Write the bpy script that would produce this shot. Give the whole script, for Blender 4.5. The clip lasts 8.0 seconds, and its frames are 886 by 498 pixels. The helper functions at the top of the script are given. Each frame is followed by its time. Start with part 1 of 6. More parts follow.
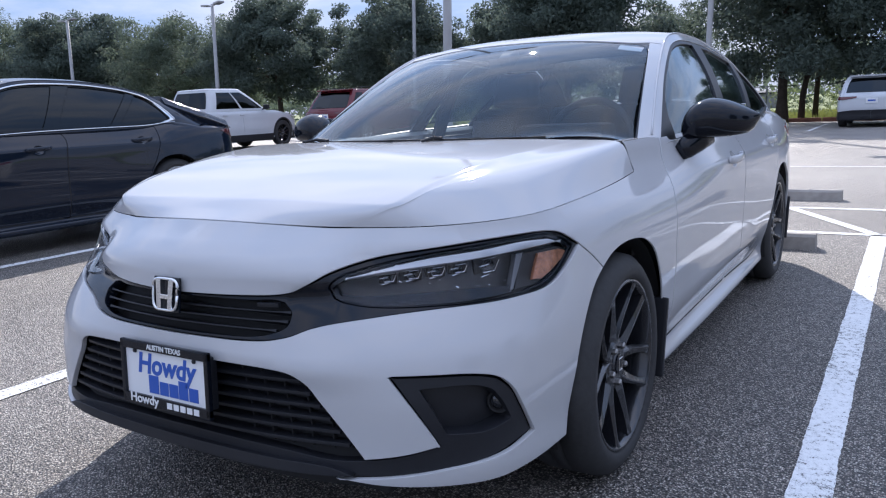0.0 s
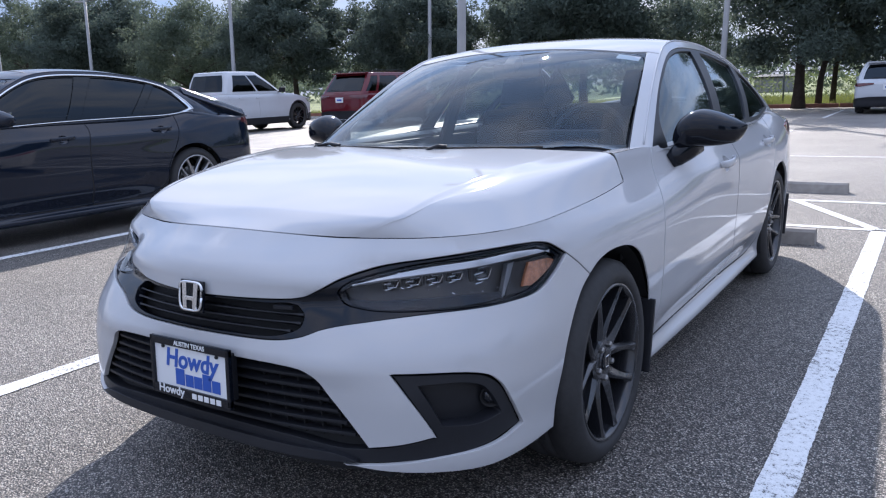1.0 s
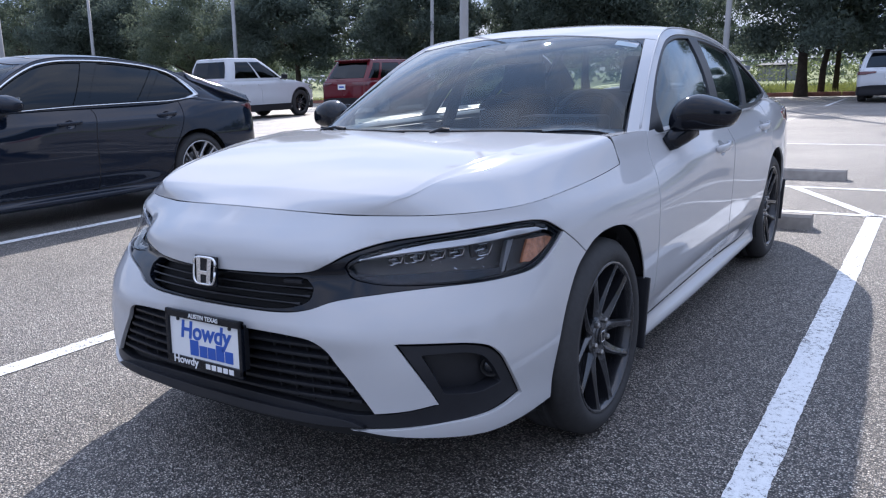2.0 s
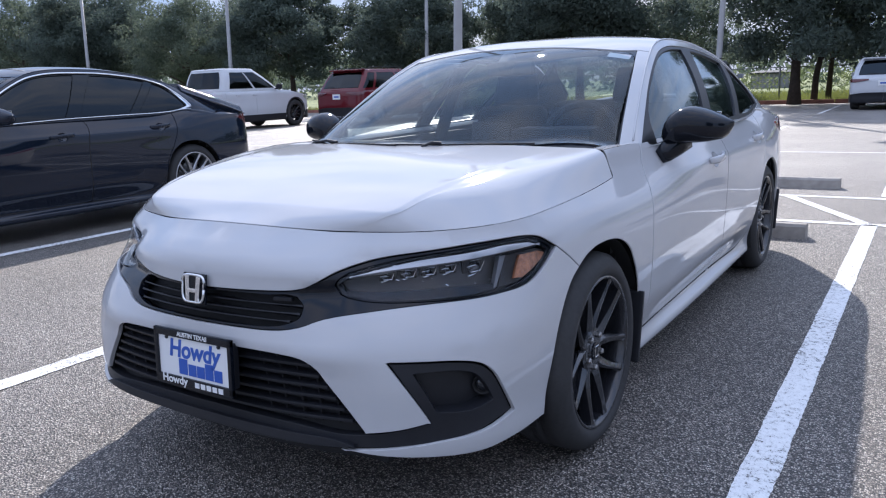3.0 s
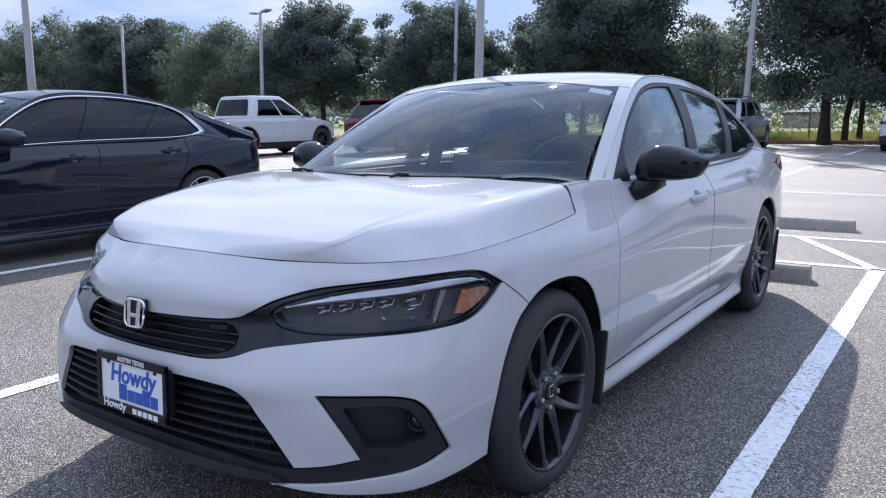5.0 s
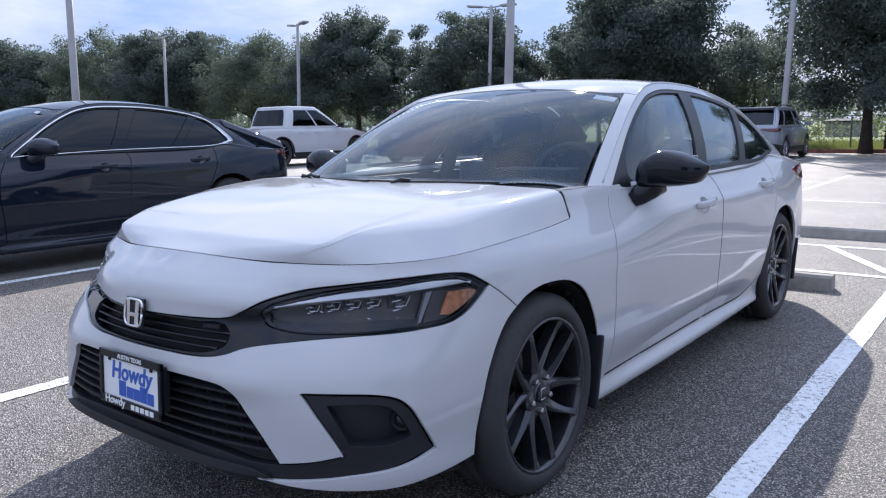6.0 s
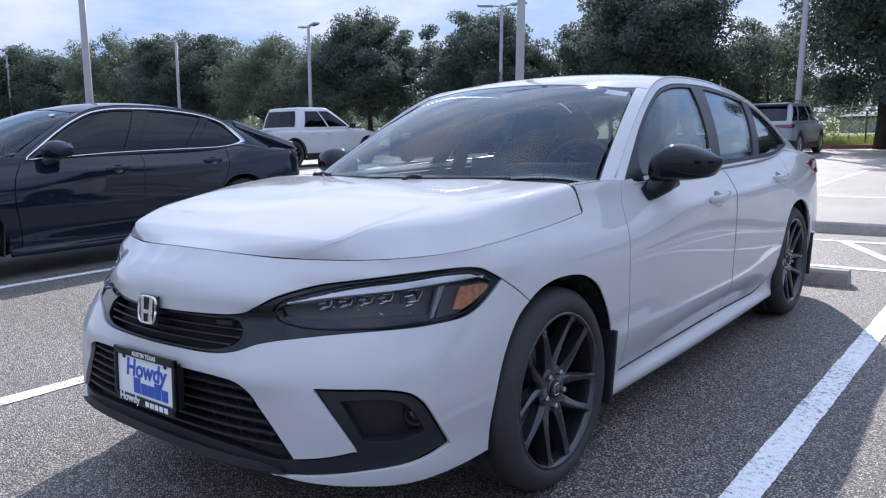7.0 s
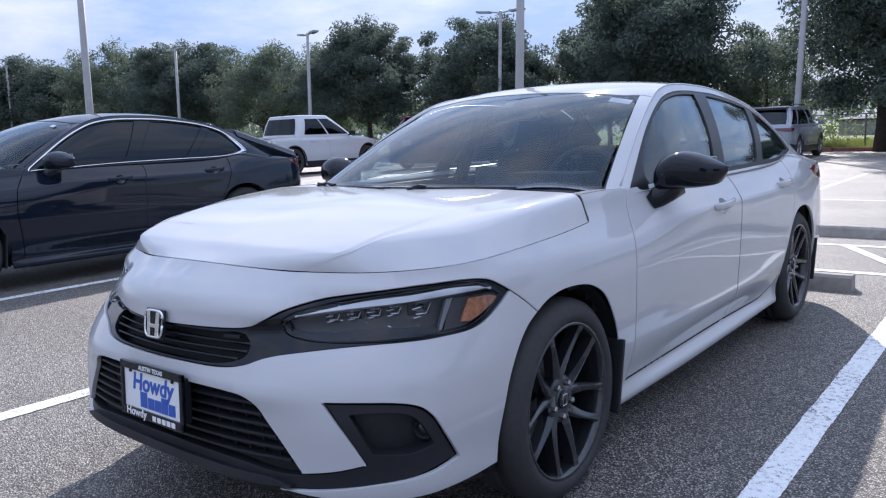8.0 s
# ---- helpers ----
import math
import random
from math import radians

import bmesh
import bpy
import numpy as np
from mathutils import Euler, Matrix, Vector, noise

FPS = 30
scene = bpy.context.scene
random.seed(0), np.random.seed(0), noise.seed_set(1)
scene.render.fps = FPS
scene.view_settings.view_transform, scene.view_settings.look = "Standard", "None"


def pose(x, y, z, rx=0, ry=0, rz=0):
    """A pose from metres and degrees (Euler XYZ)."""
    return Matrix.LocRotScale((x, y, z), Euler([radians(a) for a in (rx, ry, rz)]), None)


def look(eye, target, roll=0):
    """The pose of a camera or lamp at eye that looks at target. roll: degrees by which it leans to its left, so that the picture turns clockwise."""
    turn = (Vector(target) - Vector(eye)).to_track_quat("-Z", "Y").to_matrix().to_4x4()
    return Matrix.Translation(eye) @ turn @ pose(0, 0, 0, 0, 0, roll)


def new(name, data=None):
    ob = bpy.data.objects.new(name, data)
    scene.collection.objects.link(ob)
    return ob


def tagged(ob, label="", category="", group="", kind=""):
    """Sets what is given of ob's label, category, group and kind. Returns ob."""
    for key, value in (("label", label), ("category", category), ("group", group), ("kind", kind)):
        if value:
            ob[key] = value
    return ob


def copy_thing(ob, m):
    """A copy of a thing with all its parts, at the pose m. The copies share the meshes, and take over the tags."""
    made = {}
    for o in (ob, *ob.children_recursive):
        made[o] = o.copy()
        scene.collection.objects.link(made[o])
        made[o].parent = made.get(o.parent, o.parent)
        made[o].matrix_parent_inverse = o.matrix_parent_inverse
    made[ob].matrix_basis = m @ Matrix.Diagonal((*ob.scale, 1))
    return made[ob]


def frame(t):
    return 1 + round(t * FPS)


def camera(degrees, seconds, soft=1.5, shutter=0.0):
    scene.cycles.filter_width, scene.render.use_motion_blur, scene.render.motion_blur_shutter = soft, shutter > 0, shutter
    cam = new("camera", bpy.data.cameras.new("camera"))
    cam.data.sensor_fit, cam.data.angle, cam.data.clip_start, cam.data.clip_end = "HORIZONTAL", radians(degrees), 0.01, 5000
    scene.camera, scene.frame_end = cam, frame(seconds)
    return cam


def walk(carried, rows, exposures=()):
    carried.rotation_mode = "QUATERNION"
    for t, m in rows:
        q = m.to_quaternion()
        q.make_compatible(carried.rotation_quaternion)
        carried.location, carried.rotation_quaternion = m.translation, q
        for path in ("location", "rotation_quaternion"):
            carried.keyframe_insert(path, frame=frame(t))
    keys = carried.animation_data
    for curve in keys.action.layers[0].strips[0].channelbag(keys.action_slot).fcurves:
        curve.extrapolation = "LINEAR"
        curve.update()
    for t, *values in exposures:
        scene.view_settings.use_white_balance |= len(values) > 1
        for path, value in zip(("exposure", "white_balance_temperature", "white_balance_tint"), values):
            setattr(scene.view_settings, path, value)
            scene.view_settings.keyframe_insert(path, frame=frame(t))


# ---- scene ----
# ---------------------------------------------------------------- camera and its walk
cam = camera(59.9, 8.0, soft=1.2)
PATH = [
    (0, (1.541, -1.184, 1.07), (0.507, 0.49, 0.71), -2.4),
    (0.5, (1.571, -1.206, 1.097), (0.522, 0.453, 0.718), -2.2),
    (0.7, (1.609, -1.242, 1.122), (0.553, 0.411, 0.732), -2.2),
    (1, (1.667, -1.304, 1.173), (0.605, 0.341, 0.767), -2.1),
    (1.5, (1.71, -1.386, 1.159), (0.646, 0.252, 0.729), -1.9),
    (1.7, (1.717, -1.391, 1.161), (0.654, 0.245, 0.724), -1.9),
    (2.8, (1.718, -1.367, 1.174), (0.659, 0.277, 0.752), -2.2),
    (3, (1.715, -1.361, 1.179), (0.659, 0.286, 0.764), -2.2),
    (3.5, (1.711, -1.363, 1.177), (0.66, 0.293, 0.785), -2.1),
    (4, (1.712, -1.35, 1.169), (0.655, 0.306, 0.797), -1.6),
    (4.5, (1.744, -1.323, 1.172), (0.663, 0.323, 0.821), -1.2),
    (4.7, (1.802, -1.270, 1.174), (0.705, 0.367, 0.830), -1.0),
    (5.8, (2.016, -1.161, 1.166), (0.829, 0.418, 0.853), -0.9),
    (6, (2.025, -1.159, 1.159), (0.824, 0.41, 0.85), -1.0),
    (6.5, (2.033, -1.155, 1.148), (0.813, 0.4, 0.838), -1.2),
    (7, (2.024, -1.157, 1.144), (0.798, 0.392, 0.836), -1.6),
    (7.5, (2.015, -1.162, 1.149), (0.786, 0.386, 0.847), -2.0),
    (8, (2.003, -1.161, 1.159), (0.775, 0.39, 0.866), -2.1),
]
walk(cam, [(t, look(eye, target, roll)) for t, eye, target, roll in PATH], [(0.0, 0.58, 5700, 12), (8.0, 0.58, 5700, 12)])

# ---------------------------------------------------------------- light
SUN_AZIMUTH, SUN_HEIGHT = -27.0, 31.2
world = bpy.data.worlds.new("world")
scene.world = world
world.use_nodes = True
wn, wl = world.node_tree.nodes, world.node_tree.links
wn.clear()
sky = wn.new("ShaderNodeTexSky")
sky.sky_type, sky.sun_disc = "NISHITA", False
sky.sun_elevation, sky.sun_rotation = radians(SUN_HEIGHT), radians(SUN_AZIMUTH)
sky.air_density, sky.dust_density, sky.ozone_density = 1.0, 0.5, 1.0
# thin broken cloud over the whole sky
coord = wn.new("ShaderNodeTexCoord")
spread = wn.new("ShaderNodeMapping")
spread.inputs["Scale"].default_value = (1.0, 1.0, 3.6)
cloud = wn.new("ShaderNodeTexNoise")
cloud.inputs["Scale"].default_value, cloud.inputs["Detail"].default_value, cloud.inputs["Roughness"].default_value = 2.6, 8.0, 0.60
amount = wn.new("ShaderNodeValToRGB")
amount.color_ramp.elements[0].position, amount.color_ramp.elements[1].position = 0.40, 0.66
amount.color_ramp.elements[0].color, amount.color_ramp.elements[1].color = (2.35, 3.0, 4.35, 1), (5.2, 5.0, 5.3, 1)
white = wn.new("ShaderNodeMixRGB")
white.inputs[0].default_value = 0.93
back = wn.new("ShaderNodeBackground")
back.inputs["Strength"].default_value = 0.128
wout = wn.new("ShaderNodeOutputWorld")
wl.new(coord.outputs["Generated"], spread.inputs["Vector"])
wl.new(spread.outputs["Vector"], cloud.inputs["Vector"])
wl.new(cloud.outputs["Fac"], amount.inputs["Fac"])
wl.new(amount.outputs["Color"], white.inputs[2])
wl.new(sky.outputs["Color"], white.inputs[1])
# thin cloud scatters forwards: the sky is brighter round the sun than opposite
aim = wn.new("ShaderNodeVectorMath")
aim.operation = "DOT_PRODUCT"
aim.inputs[1].default_value = (math.sin(radians(SUN_AZIMUTH)) * math.cos(radians(SUN_HEIGHT)), math.cos(radians(SUN_AZIMUTH)) * math.cos(radians(SUN_HEIGHT)), math.sin(radians(SUN_HEIGHT)))
glow = wn.new("ShaderNodeMapRange")
glow.inputs["From Min"].default_value, glow.inputs["From Max"].default_value = -1.0, 1.0
glow.inputs["To Min"].default_value, glow.inputs["To Max"].default_value = 0.85, 1.06
lit = wn.new("ShaderNodeVectorMath")
lit.operation = "SCALE"
wl.new(coord.outputs["Generated"], aim.inputs[0])
wl.new(aim.outputs["Value"], glow.inputs["Value"])
wl.new(white.outputs["Color"], lit.inputs[0])
# and, like every veiled sky, brighter overhead than at the horizon
axis = wn.new("ShaderNodeSeparateXYZ")
height = wn.new("ShaderNodeMapRange")
height.inputs["From Min"].default_value, height.inputs["From Max"].default_value = 0.0, 1.0
height.inputs["To Min"].default_value, height.inputs["To Max"].default_value = 0.78, 1.75
both_ways = wn.new("ShaderNodeMath")
both_ways.operation = "MULTIPLY"
wl.new(coord.outputs["Generated"], axis.inputs["Vector"])
wl.new(axis.outputs["Z"], height.inputs["Value"])
wl.new(glow.outputs["Result"], both_ways.inputs[0])
wl.new(height.outputs["Result"], both_ways.inputs[1])
wl.new(both_ways.outputs["Value"], lit.inputs["Scale"])
wl.new(lit.outputs["Vector"], back.inputs["Color"])
wl.new(back.outputs["Background"], wout.inputs["Surface"])
sun_data = bpy.data.lights.new("sun", "SUN")
sun_data.energy, sun_data.angle, sun_data.color = 4.0, radians(0.55), (1.0, 0.87, 0.72)
sun = new("sun", sun_data)
toward = Vector((math.sin(radians(SUN_AZIMUTH)) * math.cos(radians(SUN_HEIGHT)), math.cos(radians(SUN_AZIMUTH)) * math.cos(radians(SUN_HEIGHT)), math.sin(radians(SUN_HEIGHT))))
sun.matrix_world = look(toward * 60, (0, 0, 0))

# ---------------------------------------------------------------- materials
def material(name, colour=(0.5, 0.5, 0.5), rough=0.5, metal=0.0, coat=0.0, grain=None, bump=None, clear=0.0, ior=1.5):
    """A principled material. grain: (scale, how much lighter or darker, detail); bump: (scale, depth in metres)."""
    m = bpy.data.materials.new(name)
    m.use_nodes = True
    n, l = m.node_tree.nodes, m.node_tree.links
    p = n["Principled BSDF"]
    p.inputs["Base Color"].default_value = (*colour, 1)
    p.inputs["Roughness"].default_value, p.inputs["Metallic"].default_value, p.inputs["IOR"].default_value = rough, metal, ior
    p.inputs["Coat Weight"].default_value, p.inputs["Coat Roughness"].default_value = coat, 0.04
    p.inputs["Transmission Weight"].default_value = clear
    c = n.new("ShaderNodeTexCoord")
    if grain:
        scale, amount, detail = grain
        t = n.new("ShaderNodeTexNoise")
        t.inputs["Scale"].default_value, t.inputs["Detail"].default_value = scale, detail
        b = n.new("ShaderNodeTexNoise")
        b.inputs["Scale"].default_value, b.inputs["Detail"].default_value = scale * 0.09, 4
        s = n.new("ShaderNodeMath")
        s.operation = "ADD"
        r = n.new("ShaderNodeMapRange")
        r.inputs["From Min"].default_value, r.inputs["From Max"].default_value = 0.7, 1.3
        r.inputs["To Min"].default_value, r.inputs["To Max"].default_value = 1 - amount, 1 + amount
        k = n.new("ShaderNodeMixRGB")
        k.blend_type = "MULTIPLY"
        k.inputs[0].default_value = 1
        k.inputs[1].default_value = (*colour, 1)
        l.new(c.outputs["Object"], t.inputs["Vector"])
        l.new(c.outputs["Object"], b.inputs["Vector"])
        l.new(t.outputs["Fac"], s.inputs[0])
        l.new(b.outputs["Fac"], s.inputs[1])
        l.new(s.outputs["Value"], r.inputs["Value"])
        l.new(r.outputs["Result"], k.inputs[2])
        l.new(k.outputs["Color"], p.inputs["Base Color"])
    if bump:
        t2 = n.new("ShaderNodeTexNoise")
        t2.inputs["Scale"].default_value, t2.inputs["Detail"].default_value = bump[0], 3
        h = n.new("ShaderNodeBump")
        h.inputs["Distance"].default_value = bump[1]
        h.inputs["Strength"].default_value = 1.0
        l.new(c.outputs["Object"], t2.inputs["Vector"])
        l.new(t2.outputs["Fac"], h.inputs["Height"])
        l.new(h.outputs["Normal"], p.inputs["Normal"])
    return m


def car_paint(name, colour, metal=0.0, rough=0.35):
    m = material(name, colour, rough, metal, coat=1.0, grain=(3.0, 0.03, 3))
    m.node_tree.nodes["Principled BSDF"].inputs["Specular IOR Level"].default_value = 0.0
    return m


def pane(name, tint, gloss=1.45):
    """A thin sheet of glass: what lies behind shows, tinted, and the sheet mirrors by its angle."""
    m = bpy.data.materials.new(name)
    m.use_nodes = True
    n, l = m.node_tree.nodes, m.node_tree.links
    n.clear()
    o = n.new("ShaderNodeOutputMaterial")
    mix = n.new("ShaderNodeMixShader")
    # the sheet mirrors alike from outside and from inside
    f0 = ((gloss - 1) / (gloss + 1)) ** 2
    w = n.new("ShaderNodeLayerWeight")
    w.inputs["Blend"].default_value = 0.5
    fifth = n.new("ShaderNodeMath")
    fifth.operation = "POWER"
    fifth.inputs[1].default_value = 5.0
    f = n.new("ShaderNodeMath")
    f.operation = "MULTIPLY_ADD"
    f.inputs[1].default_value, f.inputs[2].default_value = 1 - f0, f0
    l.new(w.outputs["Facing"], fifth.inputs[0])
    l.new(fifth.outputs["Value"], f.inputs[0])
    t = n.new("ShaderNodeBsdfTransparent")
    t.inputs["Color"].default_value = (*tint, 1)
    g = n.new("ShaderNodeBsdfGlossy")
    g.inputs["Roughness"].default_value = 0.012
    g.inputs["Color"].default_value = (0.88, 0.95, 1, 1)
    l.new(f.outputs["Value"], mix.inputs["Fac"])
    l.new(t.outputs["BSDF"], mix.inputs[1])
    l.new(g.outputs["BSDF"], mix.inputs[2])
    l.new(mix.outputs["Shader"], o.inputs["Surface"])
    return m


WHITE_PAINT = car_paint("pearl_white_paint", (0.505, 0.508, 0.518), 0.0, 0.5)
BLACK_PAINT = car_paint("black_paint", (0.008, 0.013, 0.025))
RED_PAINT = car_paint("red_paint", (0.115, 0.013, 0.019))
GREY_PAINT = car_paint("grey_metallic_paint", (0.27, 0.29, 0.33), 0.3)
PLAIN_WHITE = car_paint("white_paint", (0.56, 0.575, 0.60))
GLOSS_BLACK = material("gloss_black_plastic", (0.006, 0.008, 0.013), 0.06)
GLOSS_BLACK.node_tree.nodes["Principled BSDF"].inputs["Specular IOR Level"].default_value = 0.36
SATIN_BLACK = material("satin_black_plastic", (0.015, 0.016, 0.020), 0.45, grain=(400, 0.12, 2))
SATIN_BLACK.node_tree.nodes["Principled BSDF"].inputs["Specular IOR Level"].default_value = 0.35
MATT_BLACK = material("matt_black_plastic", (0.012, 0.012, 0.013), 0.75)
RUBBER = material("tyre_rubber", (0.030, 0.030, 0.031), 0.72, grain=(60, 0.2, 4), bump=(220, 0.0004))
WHEEL_BLACK = material("black_alloy", (0.020, 0.021, 0.025), 0.24, 0.2, coat=0.6)
TRIM_BLACK = material("window_trim_black", (0.014, 0.015, 0.018), 0.34)
TRIM_BLACK.node_tree.nodes["Principled BSDF"].inputs["Specular IOR Level"].default_value = 0.3
CHROME = material("chrome", (0.80, 0.80, 0.80), 0.10, 1.0)
STEEL = material("brake_steel", (0.35, 0.34, 0.33), 0.42, 1.0, grain=(90, 0.2, 3))
SILVER_ALLOY = material("silver_alloy", (0.45, 0.46, 0.48), 0.3, 0.9)
AMBER = material("amber_reflector", (0.40, 0.17, 0.085), 0.3, 0.3, coat=0.8, grain=(70, 0.5, 3))
LAMP_DARK = material("lamp_housing", (0.022, 0.020, 0.020), 0.36, 0.0, grain=(80, 0.3, 2))
LAMP_GREY = material("lamp_inner_grey", (0.16, 0.165, 0.175), 0.3, 0.4)
LAMP_CHROME = material("lamp_reflector", (0.72, 0.73, 0.75), 0.20, 0.9)
LIGHT_GUIDE = material("frosted_light_guide", (0.52, 0.535, 0.56), 0.22, 0.6, coat=0.6)
LAMP_EYE = material("dark_lamp_lens", (0.025, 0.027, 0.032), 0.08, 0.2, coat=1.0)
DARK_LENS = material("smoked_red_lens", (0.09, 0.010, 0.014), 0.12, coat=1.0)
RED_LENS = material("red_lamp_lens", (0.26, 0.010, 0.016), 0.12, coat=1.0)
CLOTH = material("seat_cloth", (0.014, 0.015, 0.018), 0.85, grain=(120, 0.25, 3))
DASH = material("dashboard_plastic", (0.013, 0.013, 0.015), 0.65, grain=(200, 0.2, 2))
PLATE_WHITE = material("white_plate_plastic", (0.80, 0.81, 0.82), 0.35)
PLATE_BLUE = material("blue_print", (0.03, 0.10, 0.45), 0.4)
PRINT_WHITE = material("white_print", (0.82, 0.82, 0.82), 0.4)
STICKER = material("sticker_paper", (0.62, 0.63, 0.66), 0.6)
LAMP_LENS = pane("lamp_lens", (0.95, 0.95, 0.96), 1.27)
SCREEN_GLASS = pane("windscreen_glass", (0.80, 0.85, 0.85), 1.57)
REAR_GLASS = pane("rear_window_glass", (0.40, 0.47, 0.46), 1.5)
CLEAR_GLASS = pane("clear_glass", (0.86, 0.91, 0.90), 1.60)
FRONT_GLASS = pane("front_tint_film", (0.30, 0.33, 0.34), 1.02)
SIDE_GLASS = pane("rear_tint_film", (0.10, 0.12, 0.12), 1.02)
TINTED_GLASS = pane("dark_tinted_glass", (0.02, 0.022, 0.028), 1.5)

# ---------------------------------------------------------------- curves and surfaces
class Curve:
    """A smooth curve through a few knots: value(s) over a rising parameter (shape-keeping cubic)."""

    def __init__(self, knots):
        a = np.array(knots, float)
        self.t, self.v = a[:, 0], a[:, 1:]
        h = np.diff(self.t)[:, None]
        d = np.diff(self.v, axis=0) / h
        m = np.zeros_like(self.v)
        m[0], m[-1] = d[0], d[-1]
        if len(h) > 1:
            w1, w2 = 2 * h[1:] + h[:-1], h[1:] + 2 * h[:-1]
            with np.errstate(divide="ignore", invalid="ignore"):
                soft = (w1 + w2) / (w1 / d[:-1] + w2 / d[1:])
            mid = np.where(d[:-1] * d[1:] > 0, soft, 0.0)
            free = (d[:-1] * h[1:] + d[1:] * h[:-1]) / (h[1:] + h[:-1])
            m[1:-1] = 0.5 * mid + 0.5 * free
        self.m = m

    def __call__(self, s):
        s = np.asarray(s, float)
        c = np.clip(s, self.t[0], self.t[-1])
        i = np.clip(np.searchsorted(self.t, c, side="right") - 1, 0, len(self.t) - 2)
        h = self.t[i + 1] - self.t[i]
        u = ((c - self.t[i]) / h)[..., None]
        h = h[..., None]
        p0, p1, m0, m1 = self.v[i], self.v[i + 1], self.m[i] * h, self.m[i + 1] * h
        out = (2 * u**3 - 3 * u**2 + 1) * p0 + (u**3 - 2 * u**2 + u) * m0 + (3 * u**2 - 2 * u**3) * p1 + (u**3 - u**2) * m1
        return out[..., 0] if out.shape[-1] == 1 else out


def by_length(points):
    """A smooth plane curve through points, by its length."""
    a = np.array(points, float)
    s = np.concatenate([[0], np.cumsum(np.linalg.norm(np.diff(a, axis=0), axis=1))])
    c = Curve(np.column_stack([s, a]))
    for _ in range(2):
        fine = np.linspace(0, s[-1], 400)
        q = c(fine)
        run = np.concatenate([[0], np.cumsum(np.linalg.norm(np.diff(q, axis=0), axis=1))])
        s = np.interp(s, fine, run)
        c = Curve(np.column_stack([s, a]))
    return c


class Skirt:
    """A car's flank: half of its plan outline from the nose round to the tail, pulled in by an amount that varies with the height."""

    def __init__(self, plan, stations):
        self.plan = by_length(plan)
        self.end = self.plan.t[-1]
        self.plan.m[0], self.plan.m[-1] = (1, 0), (-1, 0)
        self.at = np.array([self.plan.t[k] for k, _ in stations])
        self.rows = [Curve(r) for _, r in stations]

    def __call__(self, s, z):
        s, z = np.broadcast_arrays(np.asarray(s, float), np.asarray(z, float))
        p = self.plan(s)
        e = 0.004
        t = self.plan(np.clip(s + e, 0, self.end)) - self.plan(np.clip(s - e, 0, self.end))
        t /= np.linalg.norm(t, axis=-1)[..., None]
        n = np.stack([t[..., 1], -t[..., 0]], -1)
        vals = np.stack([r(z) for r in self.rows], -1)
        i = np.clip(np.searchsorted(self.at, s, side="right") - 1, 0, len(self.at) - 2)
        k = len(self.at)
        g = lambda j: np.take_along_axis(vals, np.clip(np.abs(j), 0, k - 1)[..., None], -1)[..., 0]
        where = lambda j: np.where(j < 0, -self.at[np.clip(np.abs(j), 0, k - 1)], np.where(j >= k, self.at[-1] + 0.3, self.at[np.clip(j, 0, k - 1)]))
        slope = lambda j: (g(j + 1) - g(j - 1)) / (where(j + 1) - where(j - 1))
        h = self.at[i + 1] - self.at[i]
        u = np.clip((s - self.at[i]) / h, 0, 1)
        w = (2 * u**3 - 3 * u**2 + 1) * g(i) + (u**3 - 2 * u**2 + u) * h * slope(i) + (3 * u**2 - 2 * u**3) * g(i + 1) + (u**3 - u**2) * h * slope(i + 1)
        q = p - n * w[..., None]
        return np.stack([q[..., 0], q[..., 1], z], -1)


class Loft:
    """A surface through cross curves: rows[i] is a list of (x, y, z); a runs over the rows, b along each row, both 0 to 1."""

    def __init__(self, rows, a=None, b=None):
        self.rows = [Curve([(b[j] if b else j / (len(r) - 1), *p) for j, p in enumerate(r)]) for r in rows]
        self.a = np.array(a if a else np.linspace(0, 1, len(rows)))
        for r in self.rows:
            r.m[0, 1:] = 0

    def __call__(self, a, b):
        a, b = np.broadcast_arrays(np.asarray(a, float), np.asarray(b, float))
        vals = np.stack([r(b) for r in self.rows], 0)
        i = np.clip(np.searchsorted(self.a, a, side="right") - 1, 0, len(self.a) - 2)
        u = ((a - self.a[i]) / (self.a[i + 1] - self.a[i]))[..., None]
        k = len(self.a)

        def g(j):
            j = np.clip(j, 0, k - 1)
            return np.take_along_axis(vals, j[None, ..., None], 0)[0]

        def slope(j):
            lo, hi = np.clip(j - 1, 0, k - 1), np.clip(j + 1, 0, k - 1)
            return (g(hi) - g(lo)) / (self.a[hi] - self.a[lo])[..., None]

        h = (self.a[i + 1] - self.a[i])[..., None]
        return (2 * u**3 - 3 * u**2 + 1) * g(i) + (u**3 - 2 * u**2 + u) * h * slope(i) + (3 * u**2 - 2 * u**3) * g(i + 1) + (u**3 - u**2) * h * slope(i + 1)

